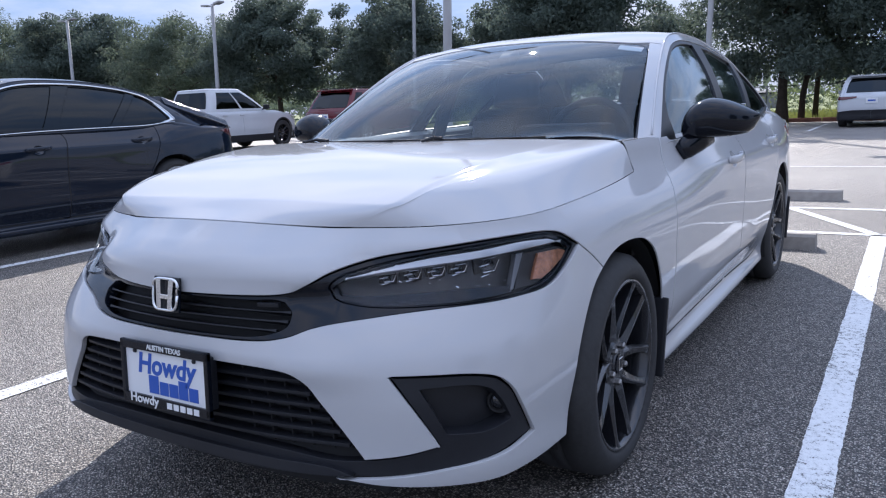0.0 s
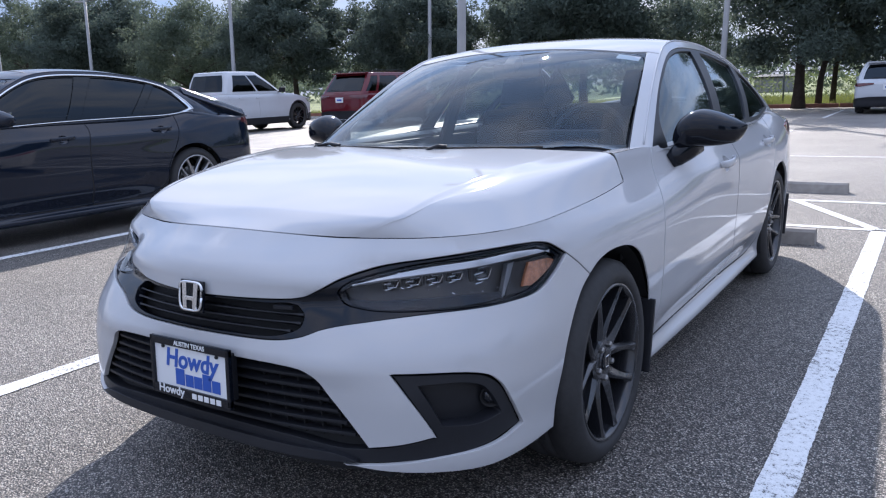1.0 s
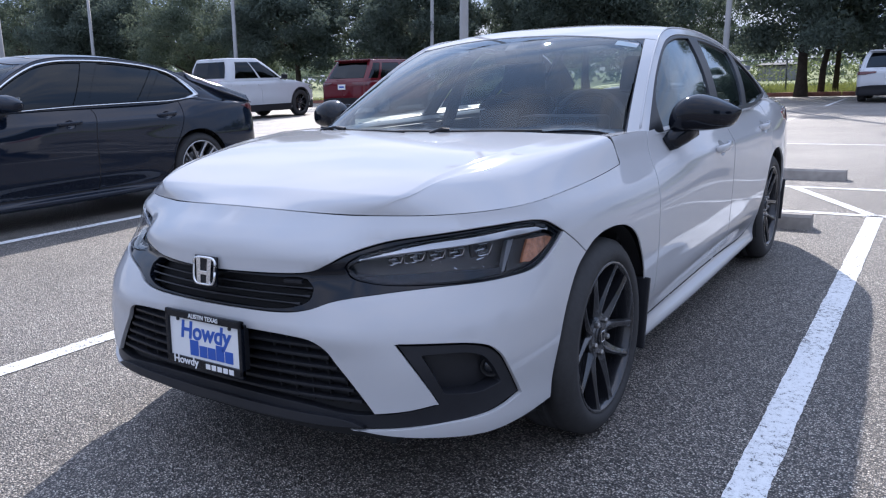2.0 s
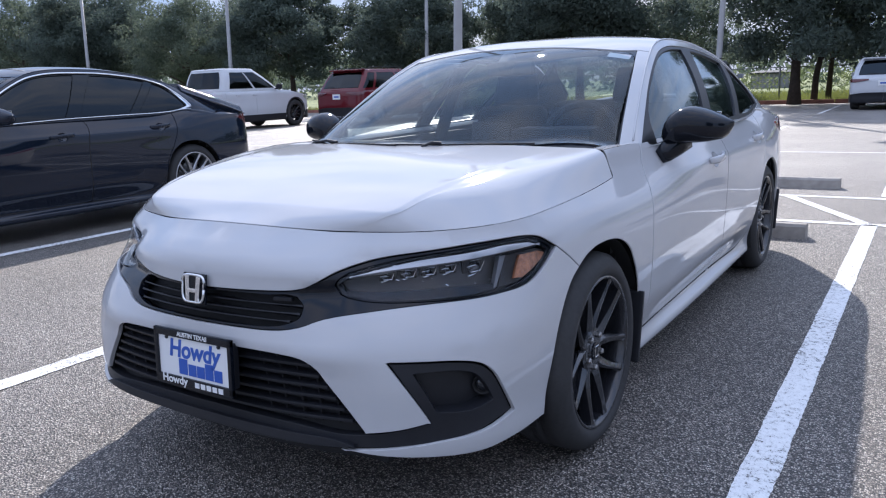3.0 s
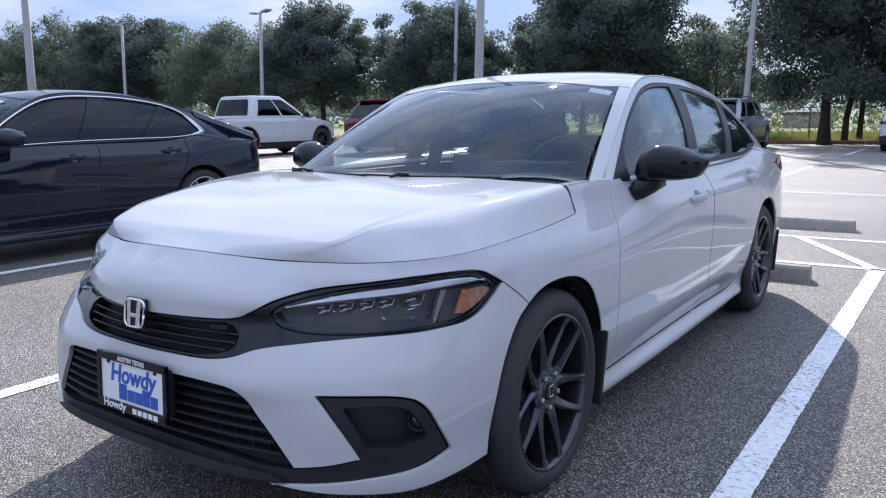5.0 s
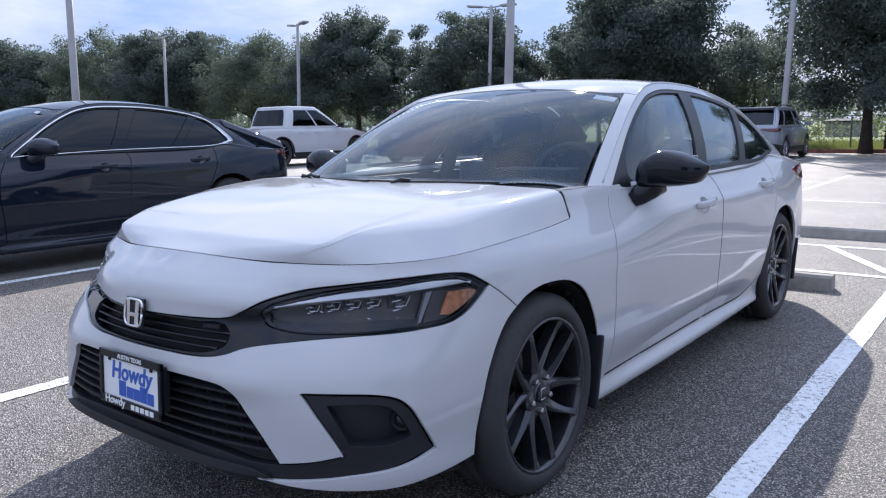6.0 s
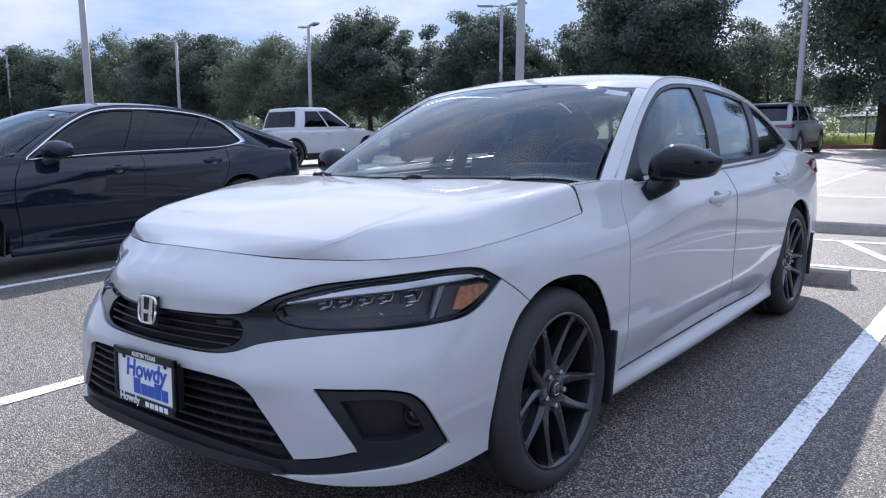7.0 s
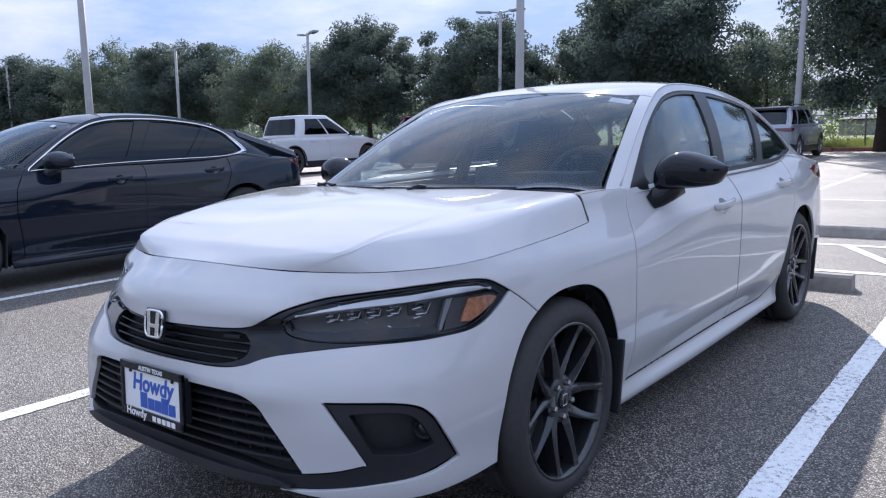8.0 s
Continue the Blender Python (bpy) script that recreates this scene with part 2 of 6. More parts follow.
# ---------------------------------------------------------------- the white sedan's surfaces (nose at y = 0, tail at 4.67, its left at +x)
WHITE_PLAN = [(0, 0), (0.22, 0.010), (0.402, 0.042), (0.556, 0.104), (0.682, 0.196), (0.780, 0.325), (0.838, 0.497), (0.867, 0.72), (0.884, 1.00), (0.893, 1.30),
              (0.898, 2.00), (0.899, 2.70), (0.899, 3.30), (0.896, 3.70), (0.872, 4.08), (0.800, 4.42), (0.62, 4.58), (0.32, 4.65), (0, 4.67)]
WHITE_SIDE = [(0.09, 0.148), (0.139, 0.088), (0.169, 0.054), (0.189, 0.046), (0.205, 0.048), (0.216, 0.062), (0.223, 0.073), (0.242, 0.077), (0.262, 0.072), (0.33, 0.038), (0.365, 0.022), (0.39, 0.015), (0.45, 0.011), (0.56, 0.004), (0.70, 0.002), (0.79, 0.006), (0.815, 0.010), (0.830, 0.020), (0.88, 0.052), (0.94, 0.094), (1.0, 0.15)]
WHITE_HAUNCH = [(0.09, 0.148), (0.139, 0.088), (0.169, 0.054), (0.189, 0.047), (0.22, 0.050), (0.25, 0.049), (0.33, 0.032), (0.42, 0.013), (0.52, -0.001), (0.60, -0.003), (0.70, 0.002), (0.79, 0.006), (0.815, 0.010), (0.830, 0.020), (0.88, 0.052), (0.94, 0.094), (1.0, 0.15)]
WHITE_HULL = Skirt(WHITE_PLAN, [
    (0, [(0.12, 0.12), (0.17, 0.045), (0.21, 0.030), (0.30, 0.040), (0.44, 0.026), (0.515, 0.008), (0.56, 0.016), (0.62, 0.028), (0.69, 0.036), (0.726, 0.042), (0.742, 0.053), (0.77, 0.088), (0.815, 0.170)]),
    (2, [(0.12, 0.12), (0.17, 0.045), (0.21, 0.030), (0.30, 0.036), (0.44, 0.024), (0.50, 0.010), (0.56, 0.030), (0.62, 0.060), (0.66, 0.083), (0.690, 0.074), (0.708, 0.078), (0.726, 0.089), (0.742, 0.106), (0.77, 0.140), (0.808, 0.190)]),
    (3, [(0.12, 0.12), (0.17, 0.042), (0.21, 0.026), (0.30, 0.024), (0.44, 0.012), (0.50, 0.008), (0.58, 0.030), (0.64, 0.068), (0.69, 0.104), (0.735, 0.128), (0.77, 0.143), (0.805, 0.180)]),
    (5, [(0.12, 0.13), (0.17, 0.050), (0.21, 0.030), (0.30, 0.022), (0.44, 0.002), (0.52, 0.002), (0.60, 0.022), (0.66, 0.046), (0.72, 0.066), (0.76, 0.078), (0.805, 0.118)]),
    (7, [(0.12, 0.12), (0.17, 0.050), (0.21, 0.030), (0.30, 0.020), (0.44, 0.002), (0.56, 0.000), (0.66, 0.008), (0.74, 0.020), (0.78, 0.034), (0.82, 0.066), (0.86, 0.094), (0.94, 0.120)]),
    (9, [(0.10, 0.132), (0.15, 0.077), (0.19, 0.051), (0.216, 0.055), (0.242, 0.060), (0.27, 0.056), (0.33, 0.037), (0.365, 0.026), (0.39, 0.020), (0.45, 0.013), (0.56, 0.003), (0.70, 0.004), (0.79, 0.028), (0.83, 0.056), (0.88, 0.088), (0.94, 0.110), (1.0, 0.15)]),
    (10, WHITE_SIDE),
    (11, WHITE_SIDE),
    (12, WHITE_HAUNCH),
    (13, [(0.12, 0.10), (0.17, 0.045), (0.21, 0.028), (0.33, 0.016), (0.45, 0.000), (0.60, -0.006), (0.74, 0.004), (0.82, 0.016), (0.88, 0.034), (0.94, 0.062), (1.0, 0.12)]),
    (15, [(0.12, 0.12), (0.20, 0.05), (0.34, 0.012), (0.55, 0.000), (0.74, 0.010), (0.88, 0.030), (0.96, 0.060), (1.03, 0.12)]),
    (18, [(0.12, 0.14), (0.20, 0.06), (0.34, 0.020), (0.55, 0.000), (0.74, 0.030), (0.90, 0.070), (1.00, 0.080), (1.06, 0.13)])])


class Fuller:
    """The hull with the bumper's lower corners pushed further out and up to fit the camera's view."""

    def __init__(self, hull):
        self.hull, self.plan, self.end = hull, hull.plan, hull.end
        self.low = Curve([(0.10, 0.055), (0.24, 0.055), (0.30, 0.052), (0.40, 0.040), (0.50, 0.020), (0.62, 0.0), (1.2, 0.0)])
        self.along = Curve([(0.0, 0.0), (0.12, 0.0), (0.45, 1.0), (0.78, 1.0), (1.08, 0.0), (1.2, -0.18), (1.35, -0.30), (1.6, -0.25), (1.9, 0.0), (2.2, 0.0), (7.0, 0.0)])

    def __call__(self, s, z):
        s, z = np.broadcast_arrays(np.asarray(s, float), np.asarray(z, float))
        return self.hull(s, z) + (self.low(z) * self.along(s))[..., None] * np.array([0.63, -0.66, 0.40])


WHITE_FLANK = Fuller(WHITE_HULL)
# bonnet: rows from the nose to the scuttle; along a row from the middle to the shut line on the shoulder
WHITE_SHUT = [(0, 0.8140), (0.08, 0.8134), (0.224, 0.8095), (0.44, 0.803), (0.65, 0.803), (0.84, 0.805), (1.045, 0.808), (1.30, 0.825), (1.60, 0.846), (1.705, 0.856)]


def bonnet_row(y, z, out, edge):
    """One cross row: the middle's y and z, then (share of the half width, share of the drop) up to the shut line's end at (s, z)."""
    e = WHITE_FLANK(edge[0], edge[1])
    (f1, d1), (f2, d2) = out[1:3]
    out = out[:2] + [(f1 + (f2 - f1) * 0.90, d1 + (d2 - d1) * 0.86)] + out[2:]
    return [(0, y, z)] + [(f * e[0], y + (e[1] - y) * f**3, z - (z - e[2]) * d) for f, d in out] + [tuple(e)]


WHITE_NOSE = Curve(WHITE_SHUT)
WHITE_NOSE.m[0] = 0
# along the shut line: the middle's y and z, then share of the half width and of the drop at six places
WHITE_ROWS = Curve([
    (0.60, 0.27, 0.858, 0.30, 0.03, 0.65, 0.07, 0.915, 0.12, 0.930, 0.16, 0.955, 0.40, 0.980, 0.65),
    (0.68, 0.27, 0.858, 0.30, 0.03, 0.63, 0.07, 0.885, 0.12, 0.905, 0.16, 0.932, 0.37, 0.965, 0.62),
    (0.90, 0.43, 0.897, 0.28, 0.025, 0.57, 0.06, 0.770, 0.10, 0.793, 0.14, 0.832, 0.205, 0.866, 0.31),
    (1.17, 0.66, 0.933, 0.27, 0.02, 0.55, 0.05, 0.718, 0.085, 0.742, 0.120, 0.862, 0.295, 0.892, 0.39),
    (1.46, 0.92, 0.954, 0.27, 0.02, 0.56, 0.06, 0.745, 0.09, 0.77, 0.105, 0.910, 0.20, 0.934, 0.29),
    (1.705, 1.13, 0.964, 0.28, 0.015, 0.58, 0.05, 0.775, 0.085, 0.80, 0.090, 0.938, 0.148, 0.958, 0.235)])
WHITE_STEPS = [0.60 + 1.105 * i / 17 for i in range(18)]
WHITE_BONNET = Loft(
    [[tuple(WHITE_FLANK(s, WHITE_NOSE(s))) for s in (0, 0.15, 0.32, 0.445, 0.456, 0.466, 0.483, 0.489, 0.50)]]
    + [bonnet_row((r := WHITE_ROWS(s))[0] - max(0, 0.68 - s) * 0.65, r[1] - max(0, 0.68 - s) * 0.30, [(r[k], r[k + 1]) for k in (2, 4, 6, 8, 10, 12)], (s, WHITE_NOSE(s))) for s in WHITE_STEPS],
    a=[0] + [(s - 0.50) / 1.205 for s in WHITE_STEPS], b=[0, 0.22, 0.48, 0.642, 0.66, 0.685, 0.84, 0.88, 1])
WHITE_RAIL = Curve([(1.42, 0.775, 0.918), (1.62, 0.728, 1.050), (1.80, 0.688, 1.160), (2.0, 0.648, 1.264), (2.15, 0.622, 1.322), (2.4, 0.600, 1.356), (2.75, 0.590, 1.355), (3.1, 0.598, 1.325), (3.45, 0.626, 1.258), (3.75, 0.668, 1.143), (4.05, 0.710, 0.993), (4.3, 0.72, 0.906)])
WHITE_BELT = Curve([(1.42, 0.796, 0.908), (1.50, 0.801, 0.918), (1.8, 0.816, 0.925), (2.4, 0.825, 0.938), (2.9, 0.826, 0.943), (3.36, 0.815, 0.949), (3.48, 0.809, 0.958), (3.60, 0.802, 0.972), (3.75, 0.795, 0.974), (4.05, 0.785, 0.918), (4.3, 0.75, 0.88)])
WHITE_CROWN = Curve([(1.14, 0.960), (1.42, 1.105), (1.8, 1.270), (2.05, 1.346), (2.3, 1.387), (2.55, 1.401), (2.85, 1.398), (3.2, 1.366), (3.6, 1.288), (3.95, 1.155), (4.2, 1.040), (4.5, 0.958)])


def WHITE_SIDEGLASS(y, w):
    """The cabin's side: w from 0 at the belt to 1 at the roof rail."""
    y, w = np.broadcast_arrays(np.asarray(y, float), np.asarray(w, float))
    b, r = WHITE_BELT(y), WHITE_RAIL(y)
    bow = 0.030 * 4 * w * (1 - w) * np.clip((r[..., 1] - b[..., 1]) / 0.3, 0, 1)
    return np.stack([b[..., 0] + (r[..., 0] - b[..., 0]) * w + bow, y, b[..., 1] + (r[..., 1] - b[..., 1]) * w], -1)


def WHITE_TOP(c, y):
    """The cabin's top: c from 0 in the middle to 1 at the rail; the screen's foot bows forward in the middle."""
    c, y = np.broadcast_arrays(np.asarray(c, float), np.asarray(y, float))
    r = WHITE_RAIL(y)
    bow = 0.30 * np.clip((2.15 - y) / 0.73, 0, 1) ** 1.2 * (1 - c * c)
    crown = WHITE_CROWN(y)
    ahead = np.interp(y, [1.42, 2.15], [1.0, 0.0])
    zc = crown + (WHITE_CROWN(y - bow) - crown) * ahead
    return np.stack([c * r[..., 0], y - bow, r[..., 1] + (zc - r[..., 1]) * (1 - np.abs(c) ** 2.4)], -1)

# ---------------------------------------------------------------- building tools
from mathutils import geometry


def root(name, at=(0, 0, 0), turn=0.0, size=(1, 1, 1)):
    ob = new(name)
    ob.empty_display_size = 0.3
    ob.matrix_basis = Matrix.LocRotScale(at, Euler((0, 0, radians(turn))), size)
    return ob


def part(name, bm, mat, parent=None, label="", smooth=False):
    """Links a bmesh as one mesh object under a thing or a part."""
    me = bpy.data.meshes.new(name)
    bm.to_mesh(me)
    bm.free()
    if smooth:
        me.polygons.foreach_set("use_smooth", [True] * len(me.polygons))
    me.materials.append(mat)
    ob = new(name, me)
    ob.parent = parent
    return tagged(ob, label)


def add_box(bm, size, at=(0, 0, 0), rot=None, bevel=0.0, taper=None):
    """A box with its own bevel added to bm. taper: (x, y) scale of its upper face."""
    made = bmesh.ops.create_cube(bm, size=1)["verts"]
    for v in made:
        v.co = Vector((v.co.x * size[0], v.co.y * size[1], v.co.z * size[2]))
        if taper and v.co.z > 0:
            v.co.x, v.co.y = v.co.x * taper[0], v.co.y * taper[1]
    if bevel:
        edges = list({e for v in made for e in v.link_edges})
        made = list({v for f in bmesh.ops.bevel(bm, geom=edges, offset=bevel, segments=2, profile=0.7, affect="EDGES")["faces"] for v in f.verts} | {v for v in made if v.is_valid})
    m = Matrix.Translation(at) @ (rot.to_4x4() if rot else Matrix())
    bmesh.ops.transform(bm, matrix=m, verts=made)
    return made


def box(size, at=(0, 0, 0), rot=None, bevel=0.0, taper=None):
    bm = bmesh.new()
    add_box(bm, size, at, rot, bevel, taper)
    return bm


def lathe(profile, steps=48, axis="x", at=(0, 0, 0)):
    """Turns (along, radius) pairs round an axis."""
    bm = bmesh.new()
    rings = []
    for i in range(steps):
        a = 2 * math.pi * i / steps
        ring = []
        for h, r in profile:
            c, s = r * math.cos(a), r * math.sin(a)
            p = {"x": (h, c, s), "y": (c, h, s), "z": (c, s, h)}[axis]
            ring.append(bm.verts.new(Vector(p) + Vector(at)))
        rings.append(ring)
    for i in range(steps):
        a, b = rings[i], rings[(i + 1) % steps]
        for j in range(len(profile) - 1):
            bm.faces.new((a[j], a[j + 1], b[j + 1], b[j]))
    bmesh.ops.remove_doubles(bm, verts=bm.verts, dist=1e-5)
    bmesh.ops.recalc_face_normals(bm, faces=bm.faces)
    return bm


def tube(points, radius, sides=8, flat=1.0):
    """A tube along points; radius may be a list. flat squeezes it in its second direction."""
    bm = bmesh.new()
    pts = [Vector(p) for p in points]
    rad = radius if isinstance(radius, (list, tuple)) else [radius] * len(pts)
    rings = []
    for i, p in enumerate(pts):
        t = (pts[min(i + 1, len(pts) - 1)] - pts[max(i - 1, 0)]).normalized()
        a = t.cross(Vector((0, 0, 1)))
        a = a.normalized() if a.length > 1e-3 else Vector((1, 0, 0))
        b = a.cross(t).normalized()
        rings.append([bm.verts.new(p + rad[i] * (a * math.cos(k * 2 * math.pi / sides) * flat + b * math.sin(k * 2 * math.pi / sides))) for k in range(sides)])
    for r0, r1 in zip(rings, rings[1:]):
        for k in range(sides):
            bm.faces.new((r0[k], r0[(k + 1) % sides], r1[(k + 1) % sides], r1[k]))
    bm.faces.new(rings[0])
    bm.faces.new(rings[-1][::-1])
    bmesh.ops.recalc_face_normals(bm, faces=bm.faces)
    return bm


def bent(*runs, n=9):
    """An outline out of smooth runs that meet in corners."""
    out = []
    for r in runs:
        if len(r) == 2:
            k = max(2, n)
            out += [tuple(np.array(r[0]) + (np.array(r[1]) - np.array(r[0])) * i / k) for i in range(k)]
        else:
            c = by_length(r)
            k = n * (len(r) - 1)
            out += [tuple(c(c.t[-1] * i / k)) for i in range(k)]
    return out


def inside(poly, q):
    x, y = q[:, 0], q[:, 1]
    p = np.array(poly)
    a, b = p, np.roll(p, -1, axis=0)
    hit = np.zeros(len(q), bool)
    for (x0, y0), (x1, y1) in zip(a, b):
        if y0 != y1:
            hit ^= ((y0 > y) != (y1 > y)) & (x < (x1 - x0) * (y - y0) / (y1 - y0) + x0)
    return hit


def panel(name, surf, outline, mat, parent, holes=(), step=0.03, scale=(1, 1), sides=(1,), rim=0.012, raise_by=0.0, label="", fillet=0.0013, slit=0.0017, centre=(0, 2.3, 0.55)):
    """A sheet cut out of a surface along an outline in the surface's own two coordinates, with a rounded edge turned inwards.
    sides: (1,) its left, (-1,) mirrored, (1, -1) both halves in one sheet."""
    sc = np.array(scale, float)
    loops = [np.array(l, float) * sc for l in (outline, *holes)]
    clean = []
    for l in loops:
        keep = [l[0]]
        for q in l[1:]:
            if np.linalg.norm(q - keep[-1]) > 1e-4:
                keep.append(q)
        if np.linalg.norm(keep[0] - keep[-1]) < 1e-4:
            keep.pop()
        clean.append(np.array(keep))
    loops = clean
    lo, hi = loops[0].min(0), loops[0].max(0)
    ga, gb = np.meshgrid(np.arange(lo[0] + step / 2, hi[0], step), np.arange(lo[1] + step / 2, hi[1], step), indexing="ij")
    ga = ga + (np.arange(ga.shape[1]) % 2)[None, :] * step * 0.5
    q = np.column_stack([ga.ravel(), gb.ravel()])
    ok = inside(loops[0], q)
    for h in loops[1:]:
        ok &= ~inside(h, q)
    q = q[ok]
    edge = np.concatenate(loops)
    if len(q):
        gap = np.min(np.linalg.norm(q[:, None, :] - edge[None], axis=2), axis=1)
        q = q[gap > step * 0.45]
    verts = np.concatenate([edge, q])
    edges, k = [], 0
    for l in loops:
        edges += [(k + i, k + (i + 1) % len(l)) for i in range(len(l))]
        k += len(l)
    res = geometry.delaunay_2d_cdt([Vector(v) for v in verts], edges, [], 0, 1e-6)
    v2 = np.array([tuple(v) for v in res[0]])
    tri = np.array([f for f in res[2] if len(f) == 3])
    mid = v2[tri].mean(1)
    ok = inside(loops[0], mid)
    for h in loops[1:]:
        ok &= ~inside(h, mid)
    tri = tri[ok]

    def spot(w):
        w = w / sc
        return surf(w[:, 0], w[:, 1])

    def facing(w):
        e = 0.003
        da = spot(w + [e, 0]) - spot(w - [e, 0])
        db = spot(w + [0, e]) - spot(w - [0, e])
        n = np.cross(da, db)
        n /= np.linalg.norm(n, axis=1)[:, None] + 1e-12
        return n

    p, n = spot(v2), facing(v2)
    out = p - np.array(centre) * [0, 1, 1]
    out[:, 1] *= 0.3
    if np.sum(n * out) < 0:
        n = -n
    p = p + n * raise_by
    P, N, Fc = [p], [n], [tri]
    base = len(p)
    for l in loops:
        lp, ln = spot(l), facing(l)
        if np.sum(ln[0] * n[np.argmin(np.linalg.norm(v2 - l[0], axis=1))]) < 0:
            ln = -ln
        lp = lp + ln * raise_by
        t2 = np.roll(l, -1, 0) - np.roll(l, 1, 0)
        t2 /= np.linalg.norm(t2, axis=1)[:, None] + 1e-12
        away = np.column_stack([t2[:, 1], -t2[:, 0]])
        nx = np.roll(l, -1, 0)
        counter = np.sum(l[:, 0] * nx[:, 1] - nx[:, 0] * l[:, 1]) > 0
        if counter != (l is loops[0]):
            away = -away
        o = spot(l + away * 0.002) - spot(l)
        o -= ln * np.sum(o * ln, axis=1)[:, None]
        o /= np.linalg.norm(o, axis=1)[:, None] + 1e-12
        seam = np.abs(lp[:, 0]) < 1e-4
        if len(sides) == 2:
            o[seam, 0] = 0
        lp = lp - o * (slit + fillet)
        gap2 = np.linalg.norm(v2[None, :, :] - l[:, None, :], axis=2)
        close_to = gap2.argmin(1)
        hit = gap2.min(1) < 3e-5
        P[0][close_to[hit]] = lp[hit]
        r1, r2 = lp + o * fillet - ln * fillet, lp + o * fillet - ln * rim
        if len(sides) == 2:
            r1[seam, 0] = r2[seam, 0] = 0
        m = len(l)
        P += [lp, r1, r2]
        N += [ln, o * 0.9 + ln * 0.2, o]
        i = np.arange(m)
        j = (i + 1) % m
        live = ~(seam & seam[j]) if len(sides) == 2 else np.ones(m, bool)
        i, j = i[live], j[live]
        for a, b in ((0, 1), (1, 2)):
            A, B = base + a * m, base + b * m
            Fc += [np.column_stack([A + i, A + j, B + j]), np.column_stack([A + i, B + j, B + i])]
        base += 3 * m
    P, N, Fc = np.concatenate(P), np.concatenate(N), np.concatenate(Fc)
    fn = np.cross(P[Fc[:, 1]] - P[Fc[:, 0]], P[Fc[:, 2]] - P[Fc[:, 0]])
    flip = np.sum(fn * N[Fc].sum(1), axis=1) < 0
    Fc[flip] = Fc[flip][:, ::-1]
    if len(sides) == 2:
        k = len(P)
        P, N, Fc = np.concatenate([P, P * [-1, 1, 1]]), np.concatenate([N, N * [-1, 1, 1]]), np.concatenate([Fc, Fc[:, ::-1] + k])
    elif sides[0] == -1:
        P, N, Fc = P * [-1, 1, 1], N * [-1, 1, 1], Fc[:, ::-1]
    me = bpy.data.meshes.new(name)
    me.from_pydata(P.tolist(), [], Fc.tolist())
    me.polygons.foreach_set("use_smooth", [True] * len(me.polygons))
    N = N / (np.linalg.norm(N, axis=1)[:, None] + 1e-12)
    me.normals_split_custom_set_from_vertices(N.tolist())
    me.materials.append(mat)
    ob = new(name, me)
    ob.parent = parent
    return tagged(ob, label)


def sheet(name, grid, mat, parent, label="", close=False, flip=False):
    """A smooth mesh over a grid of points (rows of places)."""
    g = np.asarray(grid, float)
    r, c = g.shape[:2]
    idx = np.arange(r * c).reshape(r, c)
    if close:
        idx = np.column_stack([idx, idx[:, 0]])
    f = np.stack([idx[:-1, :-1], idx[1:, :-1], idx[1:, 1:], idx[:-1, 1:]], -1).reshape(-1, 4)
    if flip:
        f = f[:, ::-1]
    me = bpy.data.meshes.new(name)
    me.from_pydata(g.reshape(-1, 3).tolist(), [], f.tolist())
    me.polygons.foreach_set("use_smooth", [True] * len(me.polygons))
    me.materials.append(mat)
    ob = new(name, me)
    ob.parent = parent
    return tagged(ob, label)


def writing(name, text, size, mat, parent, place, label="", squash=1.0, depth=0.0006, slant=0.0, bold=0.0):
    """Raised lettering in the built-in font, as a mesh."""
    cu = bpy.data.curves.new(name, "FONT")
    cu.body, cu.size, cu.align_x, cu.align_y, cu.extrude, cu.shear, cu.offset = text, size, "CENTER", "CENTER", depth, slant, bold
    tmp = bpy.data.objects.new(name, cu)
    scene.collection.objects.link(tmp)
    bpy.context.view_layer.update()
    me = bpy.data.meshes.new_from_object(tmp.evaluated_get(bpy.context.evaluated_depsgraph_get()))
    bpy.data.objects.remove(tmp)
    me.transform(place @ Matrix.Diagonal((squash, 1, 1, 1)))
    me.materials.append(mat)
    ob = new(name, me)
    ob.parent = parent
    return tagged(ob, label)

